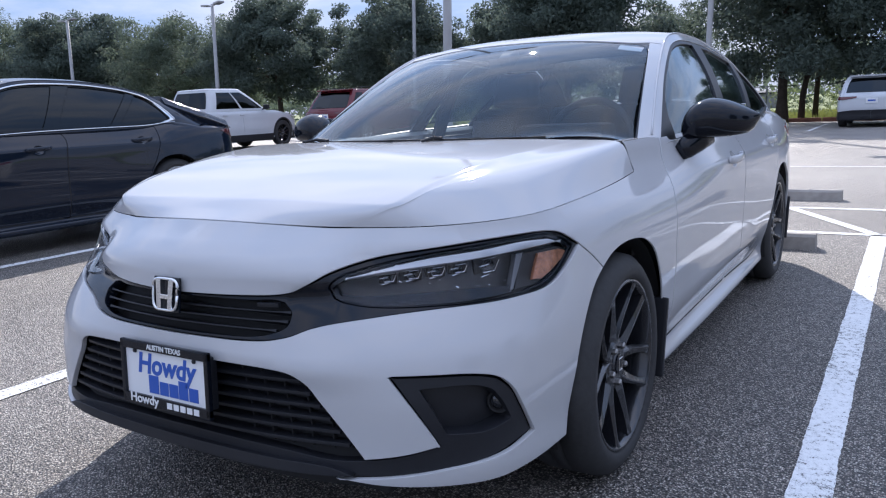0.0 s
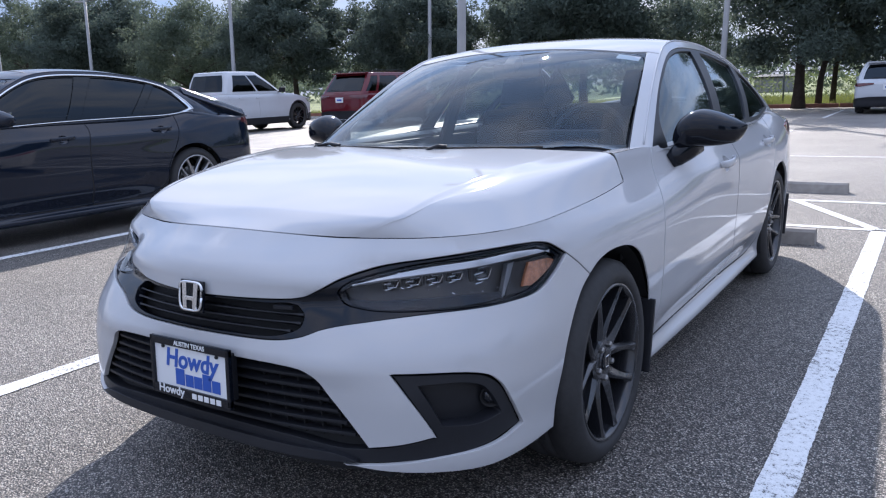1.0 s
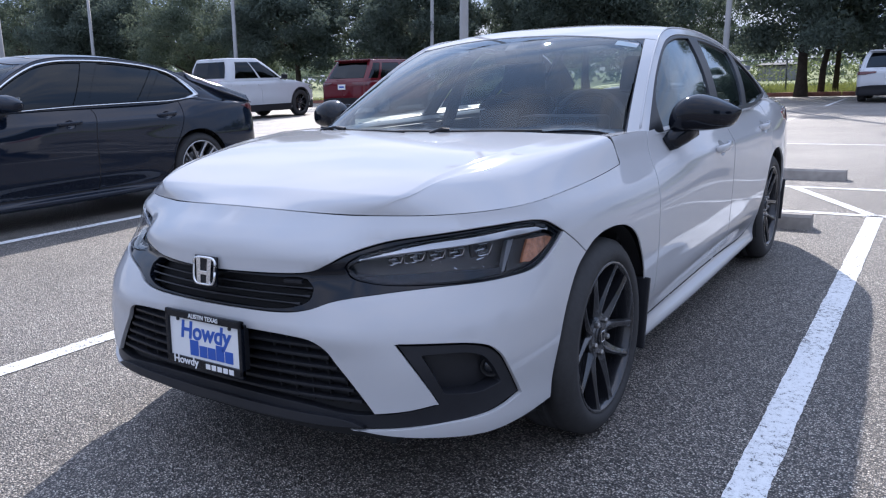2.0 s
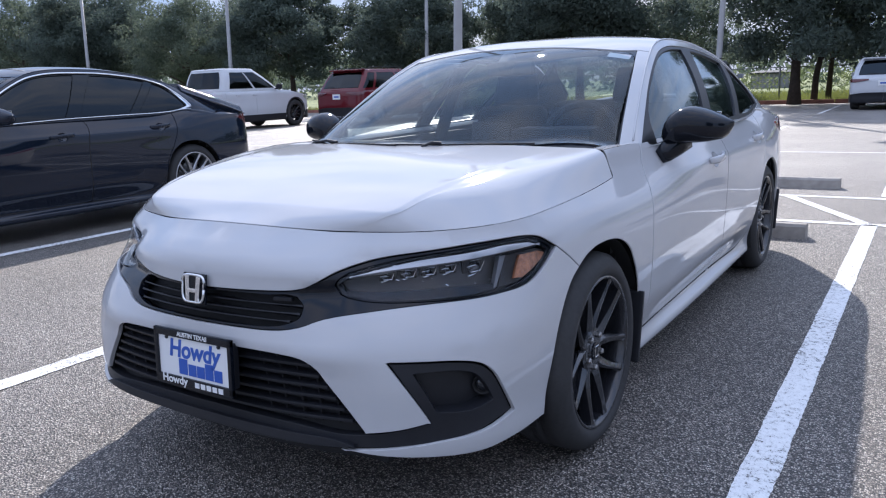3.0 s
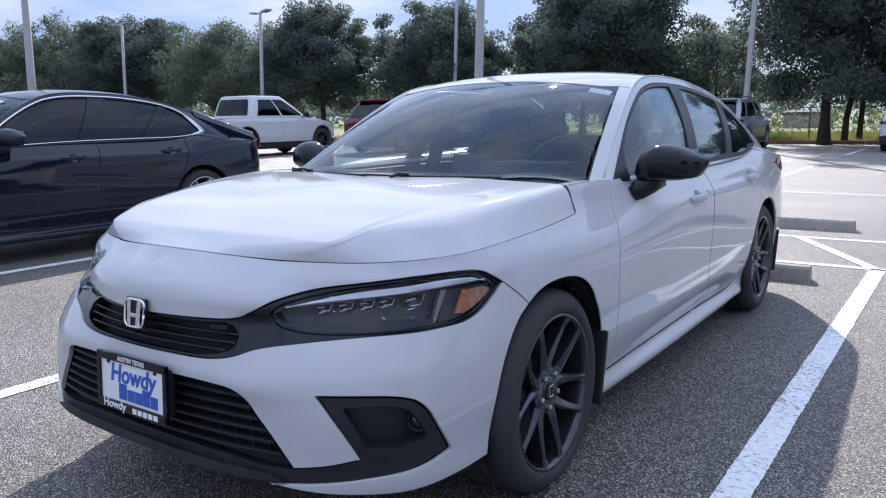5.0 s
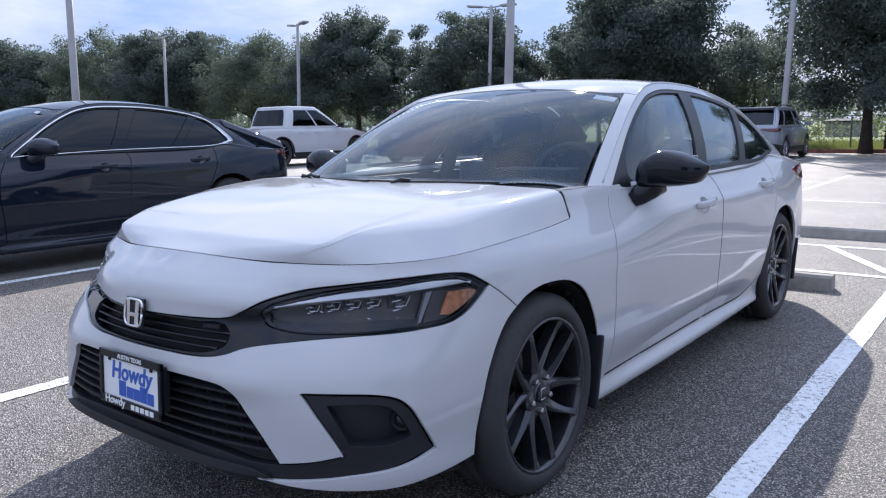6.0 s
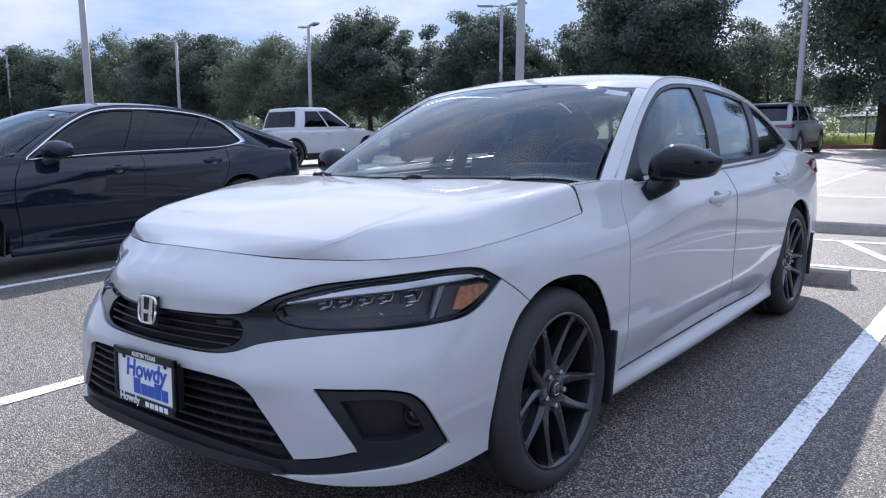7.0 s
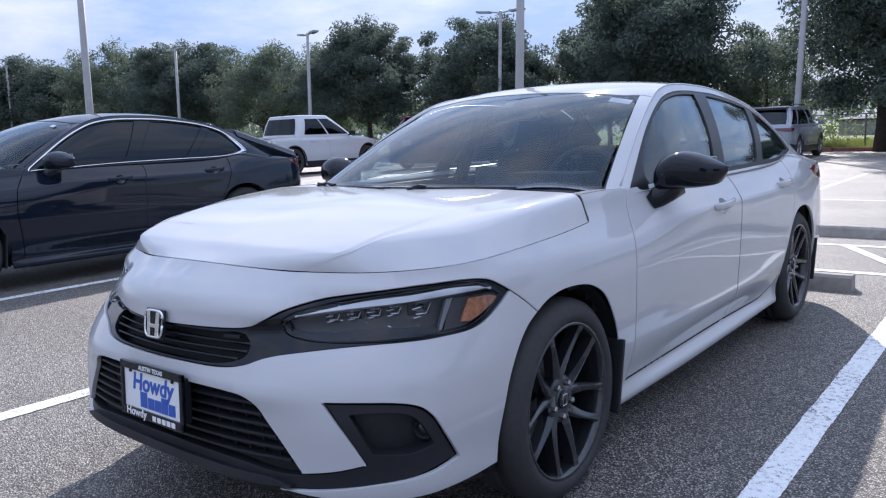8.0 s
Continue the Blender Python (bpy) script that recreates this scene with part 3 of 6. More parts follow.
# ---------------------------------------------------------------- the parking lot
def asphalt_material():
    m = bpy.data.materials.new("worn_asphalt")
    m.use_nodes = True
    n, l = m.node_tree.nodes, m.node_tree.links
    p = n["Principled BSDF"]
    p.inputs["Roughness"].default_value = 0.46
    p.inputs["Specular IOR Level"].default_value = 0.65
    c = n.new("ShaderNodeTexCoord")
    stone = n.new("ShaderNodeTexVoronoi")
    stone.inputs["Scale"].default_value = 165
    ramp = n.new("ShaderNodeValToRGB")
    ramp.color_ramp.interpolation = "LINEAR"
    els = ramp.color_ramp.elements
    els[0].position, els[0].color = 0.0, (0.050, 0.048, 0.046, 1)
    els[1].position, els[1].color = 1.0, (0.90, 0.86, 0.77, 1)
    for pos, col in ((0.34, (0.195, 0.175, 0.156, 1)), (0.62, (0.41, 0.363, 0.311, 1)), (0.82, (0.70, 0.625, 0.535, 1))):
        e = els.new(pos)
        e.color = col
    patch = n.new("ShaderNodeTexNoise")
    patch.inputs["Scale"].default_value, patch.inputs["Detail"].default_value, patch.inputs["Roughness"].default_value = 0.8, 8, 0.62
    pr = n.new("ShaderNodeMapRange")
    pr.inputs["From Min"].default_value, pr.inputs["From Max"].default_value = 0.3, 0.7
    pr.inputs["To Min"].default_value, pr.inputs["To Max"].default_value = 0.80, 1.18
    mul = n.new("ShaderNodeMixRGB")
    mul.blend_type = "MULTIPLY"
    mul.inputs[0].default_value = 1
    sep = n.new("ShaderNodeSeparateColor")
    # smoother, paler wearing course on the aisle behind the bays
    pos3 = n.new("ShaderNodeSeparateXYZ")
    worn = n.new("ShaderNodeMapRange")
    worn.inputs["From Min"].default_value, worn.inputs["From Max"].default_value = 6.9, 9.5
    pale = n.new("ShaderNodeMixRGB")
    pale.inputs[2].default_value = (0.30, 0.275, 0.250, 1)
    share = n.new("ShaderNodeMath")
    share.operation = "MULTIPLY"
    share.inputs[1].default_value = 0.75
    bump = n.new("ShaderNodeBump")
    bump.inputs["Distance"].default_value, bump.inputs["Strength"].default_value = 0.007, 1.0
    l.new(c.outputs["Object"], stone.inputs["Vector"])
    l.new(stone.outputs["Color"], sep.inputs["Color"])
    l.new(sep.outputs["Red"], ramp.inputs["Fac"])
    l.new(c.outputs["Object"], patch.inputs["Vector"])
    l.new(patch.outputs["Fac"], pr.inputs["Value"])
    l.new(c.outputs["Object"], pos3.inputs["Vector"])
    l.new(pos3.outputs["Y"], worn.inputs["Value"])
    l.new(worn.outputs["Result"], share.inputs[0])
    l.new(share.outputs["Value"], pale.inputs[0])
    # dark bitumen in the joints between the stones
    joint = n.new("ShaderNodeValToRGB")
    joint.color_ramp.elements[0].position, joint.color_ramp.elements[0].color = 0.30, (1, 1, 1, 1)
    joint.color_ramp.elements[1].position, joint.color_ramp.elements[1].color = 0.60, (0.15, 0.15, 0.155, 1)
    tar = n.new("ShaderNodeMixRGB")
    tar.blend_type = "MULTIPLY"
    tar.inputs[0].default_value = 1
    l.new(stone.outputs["Distance"], joint.inputs["Fac"])
    l.new(ramp.outputs["Color"], tar.inputs[1])
    l.new(joint.outputs["Color"], tar.inputs[2])
    l.new(tar.outputs["Color"], pale.inputs[1])
    l.new(pale.outputs["Color"], mul.inputs[1])
    l.new(pr.outputs["Result"], mul.inputs[2])
    l.new(mul.outputs["Color"], p.inputs["Base Color"])
    l.new(stone.outputs["Distance"], bump.inputs["Height"])
    l.new(bump.outputs["Normal"], p.inputs["Normal"])
    return m


def line_material():
    """Chipped white road paint that lets the asphalt show through."""
    m = bpy.data.materials.new("road_paint")
    m.use_nodes = True
    n, l = m.node_tree.nodes, m.node_tree.links
    p = n["Principled BSDF"]
    p.inputs["Roughness"].default_value = 0.7
    c = n.new("ShaderNodeTexCoord")
    t = n.new("ShaderNodeTexNoise")
    t.inputs["Scale"].default_value, t.inputs["Detail"].default_value, t.inputs["Roughness"].default_value = 38, 9, 0.74
    stone = n.new("ShaderNodeTexVoronoi")
    stone.inputs["Scale"].default_value = 190
    wide = n.new("ShaderNodeTexNoise")
    wide.inputs["Scale"].default_value, wide.inputs["Detail"].default_value = 2.6, 3
    add = n.new("ShaderNodeMath")
    add.operation = "MULTIPLY_ADD"
    add.inputs[1].default_value = -0.22
    more = n.new("ShaderNodeMath")
    more.operation = "MULTIPLY_ADD"
    more.inputs[1].default_value = 0.30
    r = n.new("ShaderNodeValToRGB")
    r.color_ramp.elements[0].position, r.color_ramp.elements[0].color = 0.405, (0.12, 0.115, 0.11, 1)
    r.color_ramp.elements[1].position, r.color_ramp.elements[1].color = 0.475, (0.72, 0.72, 0.71, 1)
    e = r.color_ramp.elements.new(0.62)
    e.color = (0.86, 0.86, 0.85, 1)
    b = n.new("ShaderNodeBump")
    b.inputs["Distance"].default_value = 0.003
    l.new(c.outputs["Object"], t.inputs["Vector"])
    l.new(c.outputs["Object"], stone.inputs["Vector"])
    l.new(c.outputs["Object"], wide.inputs["Vector"])
    l.new(stone.outputs["Distance"], add.inputs[0])
    l.new(t.outputs["Fac"], add.inputs[2])
    l.new(wide.outputs["Fac"], more.inputs[0])
    l.new(add.outputs["Value"], more.inputs[2])
    l.new(more.outputs["Value"], r.inputs["Fac"])
    l.new(r.outputs["Color"], p.inputs["Base Color"])
    l.new(add.outputs["Value"], b.inputs["Height"])
    l.new(b.outputs["Normal"], p.inputs["Normal"])
    return m


ASPHALT, ROAD_PAINT = asphalt_material(), line_material()
GRASS_GROUND = material("meadow_ground", (0.19, 0.22, 0.08), 0.9, grain=(1.2, 0.5, 6))
CONCRETE = material("grey_concrete", (0.31, 0.285, 0.255), 0.85, grain=(14, 0.25, 8), bump=(90, 0.002))


def flat(name, x0, y0, x1, y1, z, mat, label="", category="", kind="structure"):
    bm = bmesh.new()
    bm.faces.new([bm.verts.new(v) for v in ((x0, y0, z), (x1, y0, z), (x1, y1, z), (x0, y1, z))])
    return tagged(part(name, bm, mat), label, category, "", kind)


ground = flat("ground", -900, -900, 900, 900, -0.03, GRASS_GROUND, "rough green meadow round the parking lot", "ground")
lot = flat("pavement", -110, -60, 60, 31.0, 0.0, ASPHALT, "worn grey asphalt of the parking lot", "pavement")


def stripe(a, b, width, label):
    """A painted line from a to b with slightly ragged edges."""
    a, b = Vector((*a, 0)), Vector((*b, 0))
    t = (b - a).normalized()
    side = Vector((-t.y, t.x, 0)) * width / 2
    k = max(2, int((b - a).length / 0.022))
    bm = bmesh.new()
    last = None
    for i in range(k + 1):
        p = a + (b - a) * i / k + Vector((0, 0, 0.004))
        w = [1 + 0.035 * random.uniform(-1, 1) + 0.04 * math.sin(i * 0.31 + q) * math.sin(i * 0.083 + 2 * q) for q in (0.4, 2.1)]
        pair = (bm.verts.new(p + side * w[0]), bm.verts.new(p - side * w[1]))
        if last:
            bm.faces.new((last[0], last[1], pair[1], pair[0]))
        last = pair
    return tagged(part("parking_line", bm, ROAD_PAINT), label, "road marking", "painted bay lines", "structure")


BAY = "chipped white painted line between parking bays"
for x in (1.35, -1.56, -4.44, -7.25, -10.1, 4.25):
    stripe((x, 5.33), (x, 0.0), 0.108, BAY)
for x in (1.39, -1.5, -4.35, -7.2, -10.1, 4.25):
    stripe((x, 6.9), (x, 11.3), 0.10, BAY)
for y in (5.33, 6.75):
    stripe((-16, y), (8, y), 0.09, "white painted line of the hatched strip between the bays")
for i in range(-5, 4):
    stripe((0.56 + i * 1.44, 6.72), (1.31 + i * 1.44, 5.38), 0.09, "slanting white hatch line between the bays")
stripe((-30, 11.33), (14, 11.33), 0.10, "white painted line along the aisle")
for i in range(-9, 4):
    stripe((-1.1 + i * 2.75, 23.0), (-1.1 + i * 2.75, 28.6), 0.10, BAY)
for i in range(-9, 3):
    stripe((-1.1 + i * 2.75, 12.6), (-1.1 + i * 2.75, 17.6), 0.10, BAY)


def wheel_stop(x, y):
    """A cast concrete wheel stop with sloping sides and two spike holes."""
    bm = bmesh.new()
    prof = [(-0.075, 0), (-0.055, 0.085), (-0.035, 0.105), (0.035, 0.105), (0.055, 0.085), (0.075, 0)]
    ends = []
    n = 14
    for i in range(n + 1):
        u = -0.915 + 1.83 * i / n
        ends.append([bm.verts.new((u, a + 0.0025 * random.uniform(-1, 1), b + (0.003 * random.uniform(-1, 1) if b else 0))) for a, b in prof])
    for e0, e1 in zip(ends, ends[1:]):
        for j in range(len(prof) - 1):
            bm.faces.new((e0[j], e0[j + 1], e1[j + 1], e1[j]))
    bm.faces.new(ends[0])
    bm.faces.new(ends[-1][::-1])
    bmesh.ops.recalc_face_normals(bm, faces=bm.faces)
    thing = root("wheel_stop", (x, y, 0))
    part("body", bm, CONCRETE, thing)
    for u in (-0.62, 0.62):
        part("spike_head", lathe([(0.103, 0.0), (0.110, 0.0), (0.110, 0.014), (0.103, 0.016)], 10, "z", (u, 0, 0)), STEEL, thing)
    return tagged(thing, "weathered grey concrete wheel stop lying on the asphalt", "wheel stop", "wheel stops at the bay ends")


wheel_stop(0.075, 4.66)
stop = wheel_stop(0.035, 7.40)
for x in (-2.9, -5.75, -8.6):
    copy_thing(stop, pose(x, 4.66, 0))
    copy_thing(stop, pose(x, 7.40, 0))
copy_thing(stop, pose(2.9, 7.40, 0))

# ---------------------------------------------------------------- wheels
def wheel(parent, x, y, side, finish=None, spokes=5, radius=0.3225, rim_r=0.247, label="", seed_turn=0.0):
    """A wheel with tyre, split-spoke rim, nuts and brake disc; side is +1 for the car's left."""
    finish = finish or WHEEL_BLACK
    hub = new("wheel")
    hub.empty_display_size = 0.1
    hub.parent = parent
    hub.matrix_basis = pose(x, y, radius, 0, 0, 0 if side > 0 else 180)
    tagged(hub, label)
    w = 0.112
    tyre = [(-w * 1.9, rim_r - 0.012), (-w * 2.0, 0.27), (-w * 1.93, radius - 0.028), (-w * 1.72, radius - 0.006), (-w * 1.5, radius), (-w * 1.22, radius), (-w * 1.2, radius - 0.007),
            (-w * 1.14, radius - 0.007), (-w * 1.12, radius), (-w * 0.84, radius), (-w * 0.82, radius - 0.007), (-w * 0.76, radius - 0.007), (-w * 0.74, radius), (-w * 0.42, radius), (-w * 0.2, radius - 0.005),
            (-w * 0.06, radius - 0.020), (0.008, radius - 0.042), (0.006, rim_r + 0.014), (0.000, rim_r + 0.004), (-0.012, rim_r - 0.004)]
    part("tyre", lathe(tyre, 72), RUBBER, hub, smooth=True)
    part("rim", lathe([(-0.006, rim_r + 0.003), (0.001, rim_r - 0.001), (-0.001, rim_r - 0.008), (-0.020, rim_r - 0.014), (-0.060, rim_r - 0.020), (-0.19, rim_r - 0.016)], 64), finish, hub, "black painted alloy rim barrel" if finish == WHEEL_BLACK else "", smooth=True)
    for i in range(spokes):
        a = 2 * math.pi * i / spokes + seed_turn
        d, perp = Vector((0, math.cos(a), math.sin(a))), Vector((0, -math.sin(a), math.cos(a)))
        reach = rim_r - 0.004
        for fork in (-1, 1):
            # two arms leave the hub together and open outwards to a V
            arm = lambda t: d * (0.052 + (reach * math.cos(0.41) - 0.052) * t) + perp * fork * (0.011 + (reach * math.sin(0.41) - 0.011) * t**1.38)
            bm = bmesh.new()
            rows = []
            for k in range(9):
                t = k / 8
                e = Vector((1, 0, 0)).cross(arm(min(1, t + 0.05)) - arm(max(0, t - 0.05))).normalized()
                half = 0.0215 - 0.0105 * min(1, t * 1.5) + 0.007 * max(0, t - 0.85) * 6
                face = -0.030 + 0.027 * t**1.3
                ridge = 0.009 * (1 - t) + 0.004
                c = arm(t)
                rows.append([bm.verts.new(c + e * o + Vector((f, 0, 0))) for o, f in ((-half, face - 0.042), (-half, face - ridge), (-half * 0.35 * fork - half * 0.16, face), (-half * 0.35 * fork + half * 0.16, face), (half, face - ridge), (half, face - 0.042))])
            for r0, r1 in zip(rows, rows[1:]):
                for j in range(5):
                    bm.faces.new((r0[j], r0[j + 1], r1[j + 1], r1[j]))
            bm.faces.new(rows[0])
            bm.faces.new(rows[-1][::-1])
            bmesh.ops.recalc_face_normals(bm, faces=bm.faces)
            part("spoke", bm, finish, hub)
    part("hub", lathe([(-0.075, 0.078), (-0.036, 0.076), (-0.030, 0.064), (-0.029, 0.036), (-0.025, 0.033), (-0.024, 0.0)], 40), finish, hub, smooth=False)
    cap = part("centre_cap", lathe([(-0.026, 0.030), (-0.021, 0.029), (-0.0195, 0.024), (-0.0195, 0.0)], 28), GLOSS_BLACK, hub, smooth=False)
    ring = tube([(-0.0185, 0.015 * sx, 0.017 * sz) for sx, sz in ((-0.9, 1), (0.9, 1), (0.8, -1), (-0.8, -1), (-0.9, 1))], 0.0016, 6)
    part("emblem", ring, CHROME, cap, "small chrome outline emblem")
    for i in range(5):
        a = 2 * math.pi * (i + 0.5) / 5 + seed_turn
        part("wheel_nut", lathe([(-0.036, 0.0105), (-0.020, 0.0100), (-0.016, 0.006), (-0.016, 0.0)], 6, "x", (0, 0.056 * math.cos(a), 0.056 * math.sin(a))), STEEL, hub)
    part("brake_disc", lathe([(-0.105, 0.06), (-0.105, 0.142), (-0.125, 0.142), (-0.125, 0.06)], 48), STEEL, hub)
    part("brake_caliper", box((0.05, 0.10, 0.13), (-0.11, 0.115, 0.02), None, 0.012), SATIN_BLACK, hub)
    return hub


# ---------------------------------------------------------------- the sedan
ARCH_F = [(1.83, 0.23), (1.815, 0.32), (1.79, 0.44), (1.733, 0.548), (1.666, 0.63), (1.56, 0.676), (1.44, 0.684), (1.35, 0.668), (1.294, 0.642)]
ARCH_F2 = [(1.294, 0.642), (1.244, 0.610), (1.188, 0.545), (1.147, 0.455), (1.124, 0.326), (1.116, 0.238)]
ARCH_R = [(3.855, 0.42), (3.885, 0.52), (3.935, 0.595), (4.005, 0.648), (4.10, 0.678), (4.22, 0.682), (4.34, 0.648), (4.44, 0.575), (4.51, 0.47), (4.535, 0.34), (4.535, 0.24)]
GAP_LAMP = [(1.294, 0.642), (1.241, 0.685), (1.190, 0.722)]
BAND_TOP = [(1.190, 0.722), (1.159, 0.741), (1.122, 0.760), (1.070, 0.768), (0.912, 0.769), (0.72, 0.755), (0.508, 0.727), (0.455, 0.713), (0.389, 0.682), (0.345, 0.664), (0.222, 0.656), (0.10, 0.656), (0, 0.656)]
BAND_LOW = [(0, 0.558), (0.125, 0.558), (0.211, 0.558), (0.29, 0.561), (0.349, 0.571), (0.412, 0.592), (0.543, 0.614), (0.713, 0.629), (0.943, 0.635), (1.042, 0.642), (1.085, 0.655), (1.147, 0.690), (1.190, 0.722)]
LOW_TOP = [(0.525, 0.286), (0.47, 0.362), (0.425, 0.422), (0.393, 0.468), (0.36, 0.488), (0.30, 0.497), (0.20, 0.502), (0.10, 0.504), (0, 0.505)]
FOG = [(0.973, 0.297), (0.922, 0.376), (0.883, 0.435), (0.851, 0.461), (0.791, 0.478), (0.706, 0.485), (0.597, 0.488)]
DOOR_1 = [(2.050, 0.944), (1.985, 0.862), (1.930, 0.779), (1.905, 0.62), (1.925, 0.42), (1.945, 0.252)]
DOOR_2 = [(3.045, 0.955), (3.085, 0.880), (3.062, 0.785), (3.045, 0.523), (3.046, 0.40), (3.058, 0.243)]
DOOR_3 = [(4.02, 0.985), (4.03, 0.90), (4.01, 0.78), (3.955, 0.66), (3.895, 0.57), (3.860, 0.49), (3.855, 0.42)]
SILL = [(1.945, 0.252), (2.5, 0.246), (3.058, 0.243), (3.40, 0.241), (3.54, 0.244), (3.68, 0.270), (3.78, 0.312), (3.838, 0.370), (3.855, 0.42)]
LAMP = [[(0.488, 0.708), (0.540, 0.719), (0.719, 0.745), (0.97, 0.7645), (1.085, 0.763), (1.125, 0.752), (1.172, 0.720)], [(1.172, 0.720), (1.130, 0.688), (1.082, 0.659), (1.022, 0.644), (0.944, 0.638), (0.714, 0.637), (0.551, 0.640), (0.484, 0.648)], [(0.484, 0.648), (0.458, 0.657), (0.446, 0.672)], [(0.446, 0.672), (0.462, 0.694), (0.488, 0.708)]]
GRILLE = [[(0, 0.648), (0.15, 0.647), (0.24, 0.646), (0.295, 0.648), (0.326, 0.644)], [(0.326, 0.644), (0.350, 0.622), (0.346, 0.600), (0.308, 0.580), (0.255, 0.570), (0.15, 0.567), (0, 0.567)], [(0, 0.567), (0, 0.648)]]
DLO = [[(1.482, 0.03), (1.515, 0.50), (1.62, 0.76), (1.80, 0.890), (1.98, 0.922), (2.2, 0.925), (2.6, 0.925), (3.0, 0.920), (3.30, 0.910), (3.47, 0.86), (3.58, 0.70), (3.66, 0.46), (3.72, 0.14)], [(3.72, 0.14), (3.62, 0.04), (3.42, 0.015), (2.9, 0.01), (2.3, 0.01), (1.75, 0.01), (1.482, 0.03)]]
PANE_F = [[(1.640, 0.09), (1.650, 0.45), (1.70, 0.72), (1.82, 0.84), (1.98, 0.875), (2.2, 0.885), (2.57, 0.885)], [(2.57, 0.885), (2.46, 0.50), (2.335, 0.06)], [(2.335, 0.06), (2.0, 0.055), (1.640, 0.06)]]
PANE_R = [[(2.735, 0.880), (3.0, 0.875), (3.29, 0.865)], [(3.29, 0.865), (3.15, 0.50), (2.98, 0.07)], [(2.98, 0.07), (2.8, 0.06), (2.475, 0.06)], [(2.475, 0.06), (2.60, 0.5), (2.735, 0.880)]]
PANE_Q = [[(3.375, 0.845), (3.45, 0.81), (3.54, 0.66), (3.61, 0.44), (3.655, 0.16)], [(3.655, 0.16), (3.40, 0.075), (3.085, 0.075)], [(3.085, 0.075), (3.25, 0.50), (3.375, 0.845)]]
SIDE_SCALE = (1, 0.42)


def inner_shell(car, mat):
    """The dark structure behind the panels: what shows in the gaps and under the car."""
    s = np.linspace(0, WHITE_FLANK.end, 260)
    for side in (1, -1):
        rows = []
        for z in np.linspace(0.19, 0.80, 13):
            p = WHITE_FLANK(s, np.full_like(s, z))
            d = p - np.stack([np.zeros_like(s), np.clip(p[:, 1], 0.6, 4.0), np.full_like(s, z)], -1)
            d /= np.linalg.norm(d, axis=1)[:, None]
            q = p - d * 0.075
            rows.append(q * [side, 1, 1])
        g = np.array(rows)
        v = g.reshape(-1, 3)
        r, cnt = g.shape[:2]
        faces = []
        for i in range(r - 1):
            for j in range(cnt - 1):
                a, b, c2, d2 = i * cnt + j, i * cnt + j + 1, (i + 1) * cnt + j + 1, (i + 1) * cnt + j
                m = v[[a, b, c2, d2]].mean(0)
                if min(math.hypot(m[1] - 0.885, m[2] - 0.32), math.hypot(m[1] - 3.62, m[2] - 0.32)) > 0.37 or abs(m[0]) < 0.5:
                    faces.append((a, b, c2, d2))
        me = bpy.data.meshes.new("inner_body")
        me.from_pydata(v.tolist(), [], faces)
        me.materials.append(mat)
        ob = new("inner_body", me)
        ob.parent = car
        for y in (0.885, 3.62):
            turn = np.linspace(-0.35, math.pi + 0.35, 28)
            arc = [[(side * (x or float(np.interp(y + 0.372 * math.cos(a), [0.50, 0.72, 1.0, 3.6, 4.08], [0.795, 0.835, 0.862, 0.868, 0.84]))), y + 0.372 * math.cos(a), 0.32 + 0.372 * math.sin(a)) for a in turn] for x in (None, 0.60, 0.585)]
            arc.append([(side * 0.58, y + 0.05 * math.cos(a), 0.32 + 0.05 * math.sin(a)) for a in np.linspace(-0.35, math.pi + 0.35, 28)])
            sheet("wheel_arch_liner", arc, mat, car)
    part("underbody", box((1.36, 3.7, 0.05), (0, 2.50, 0.20), None, 0.015), mat, car)
    # two unseen boxes added to stop sun leaking through the empty front
    part("sun_block", box((1.10, 0.40, 0.48), (0, 0.64, 0.52), None, 0.04), mat, car)
    part("sun_block_low", box((1.10, 0.55, 0.02), (0, 0.42, 0.205), None, 0.008), mat, car)


def s_at(y):
    """The flank's length coordinate at a place along the side."""
    return float(np.interp(y, WHITE_FLANK.plan.v[:, 1][9:14], WHITE_FLANK.plan.t[9:14]))


def cup(y, z):
    """The outline of a door handle's hollow."""
    s = s_at(y)
    return [(s + 0.004 + 0.046 * math.cos(a), z - 0.004 + 0.030 * math.sin(a)) for a in np.linspace(0, 2 * math.pi, 36, endpoint=False)]


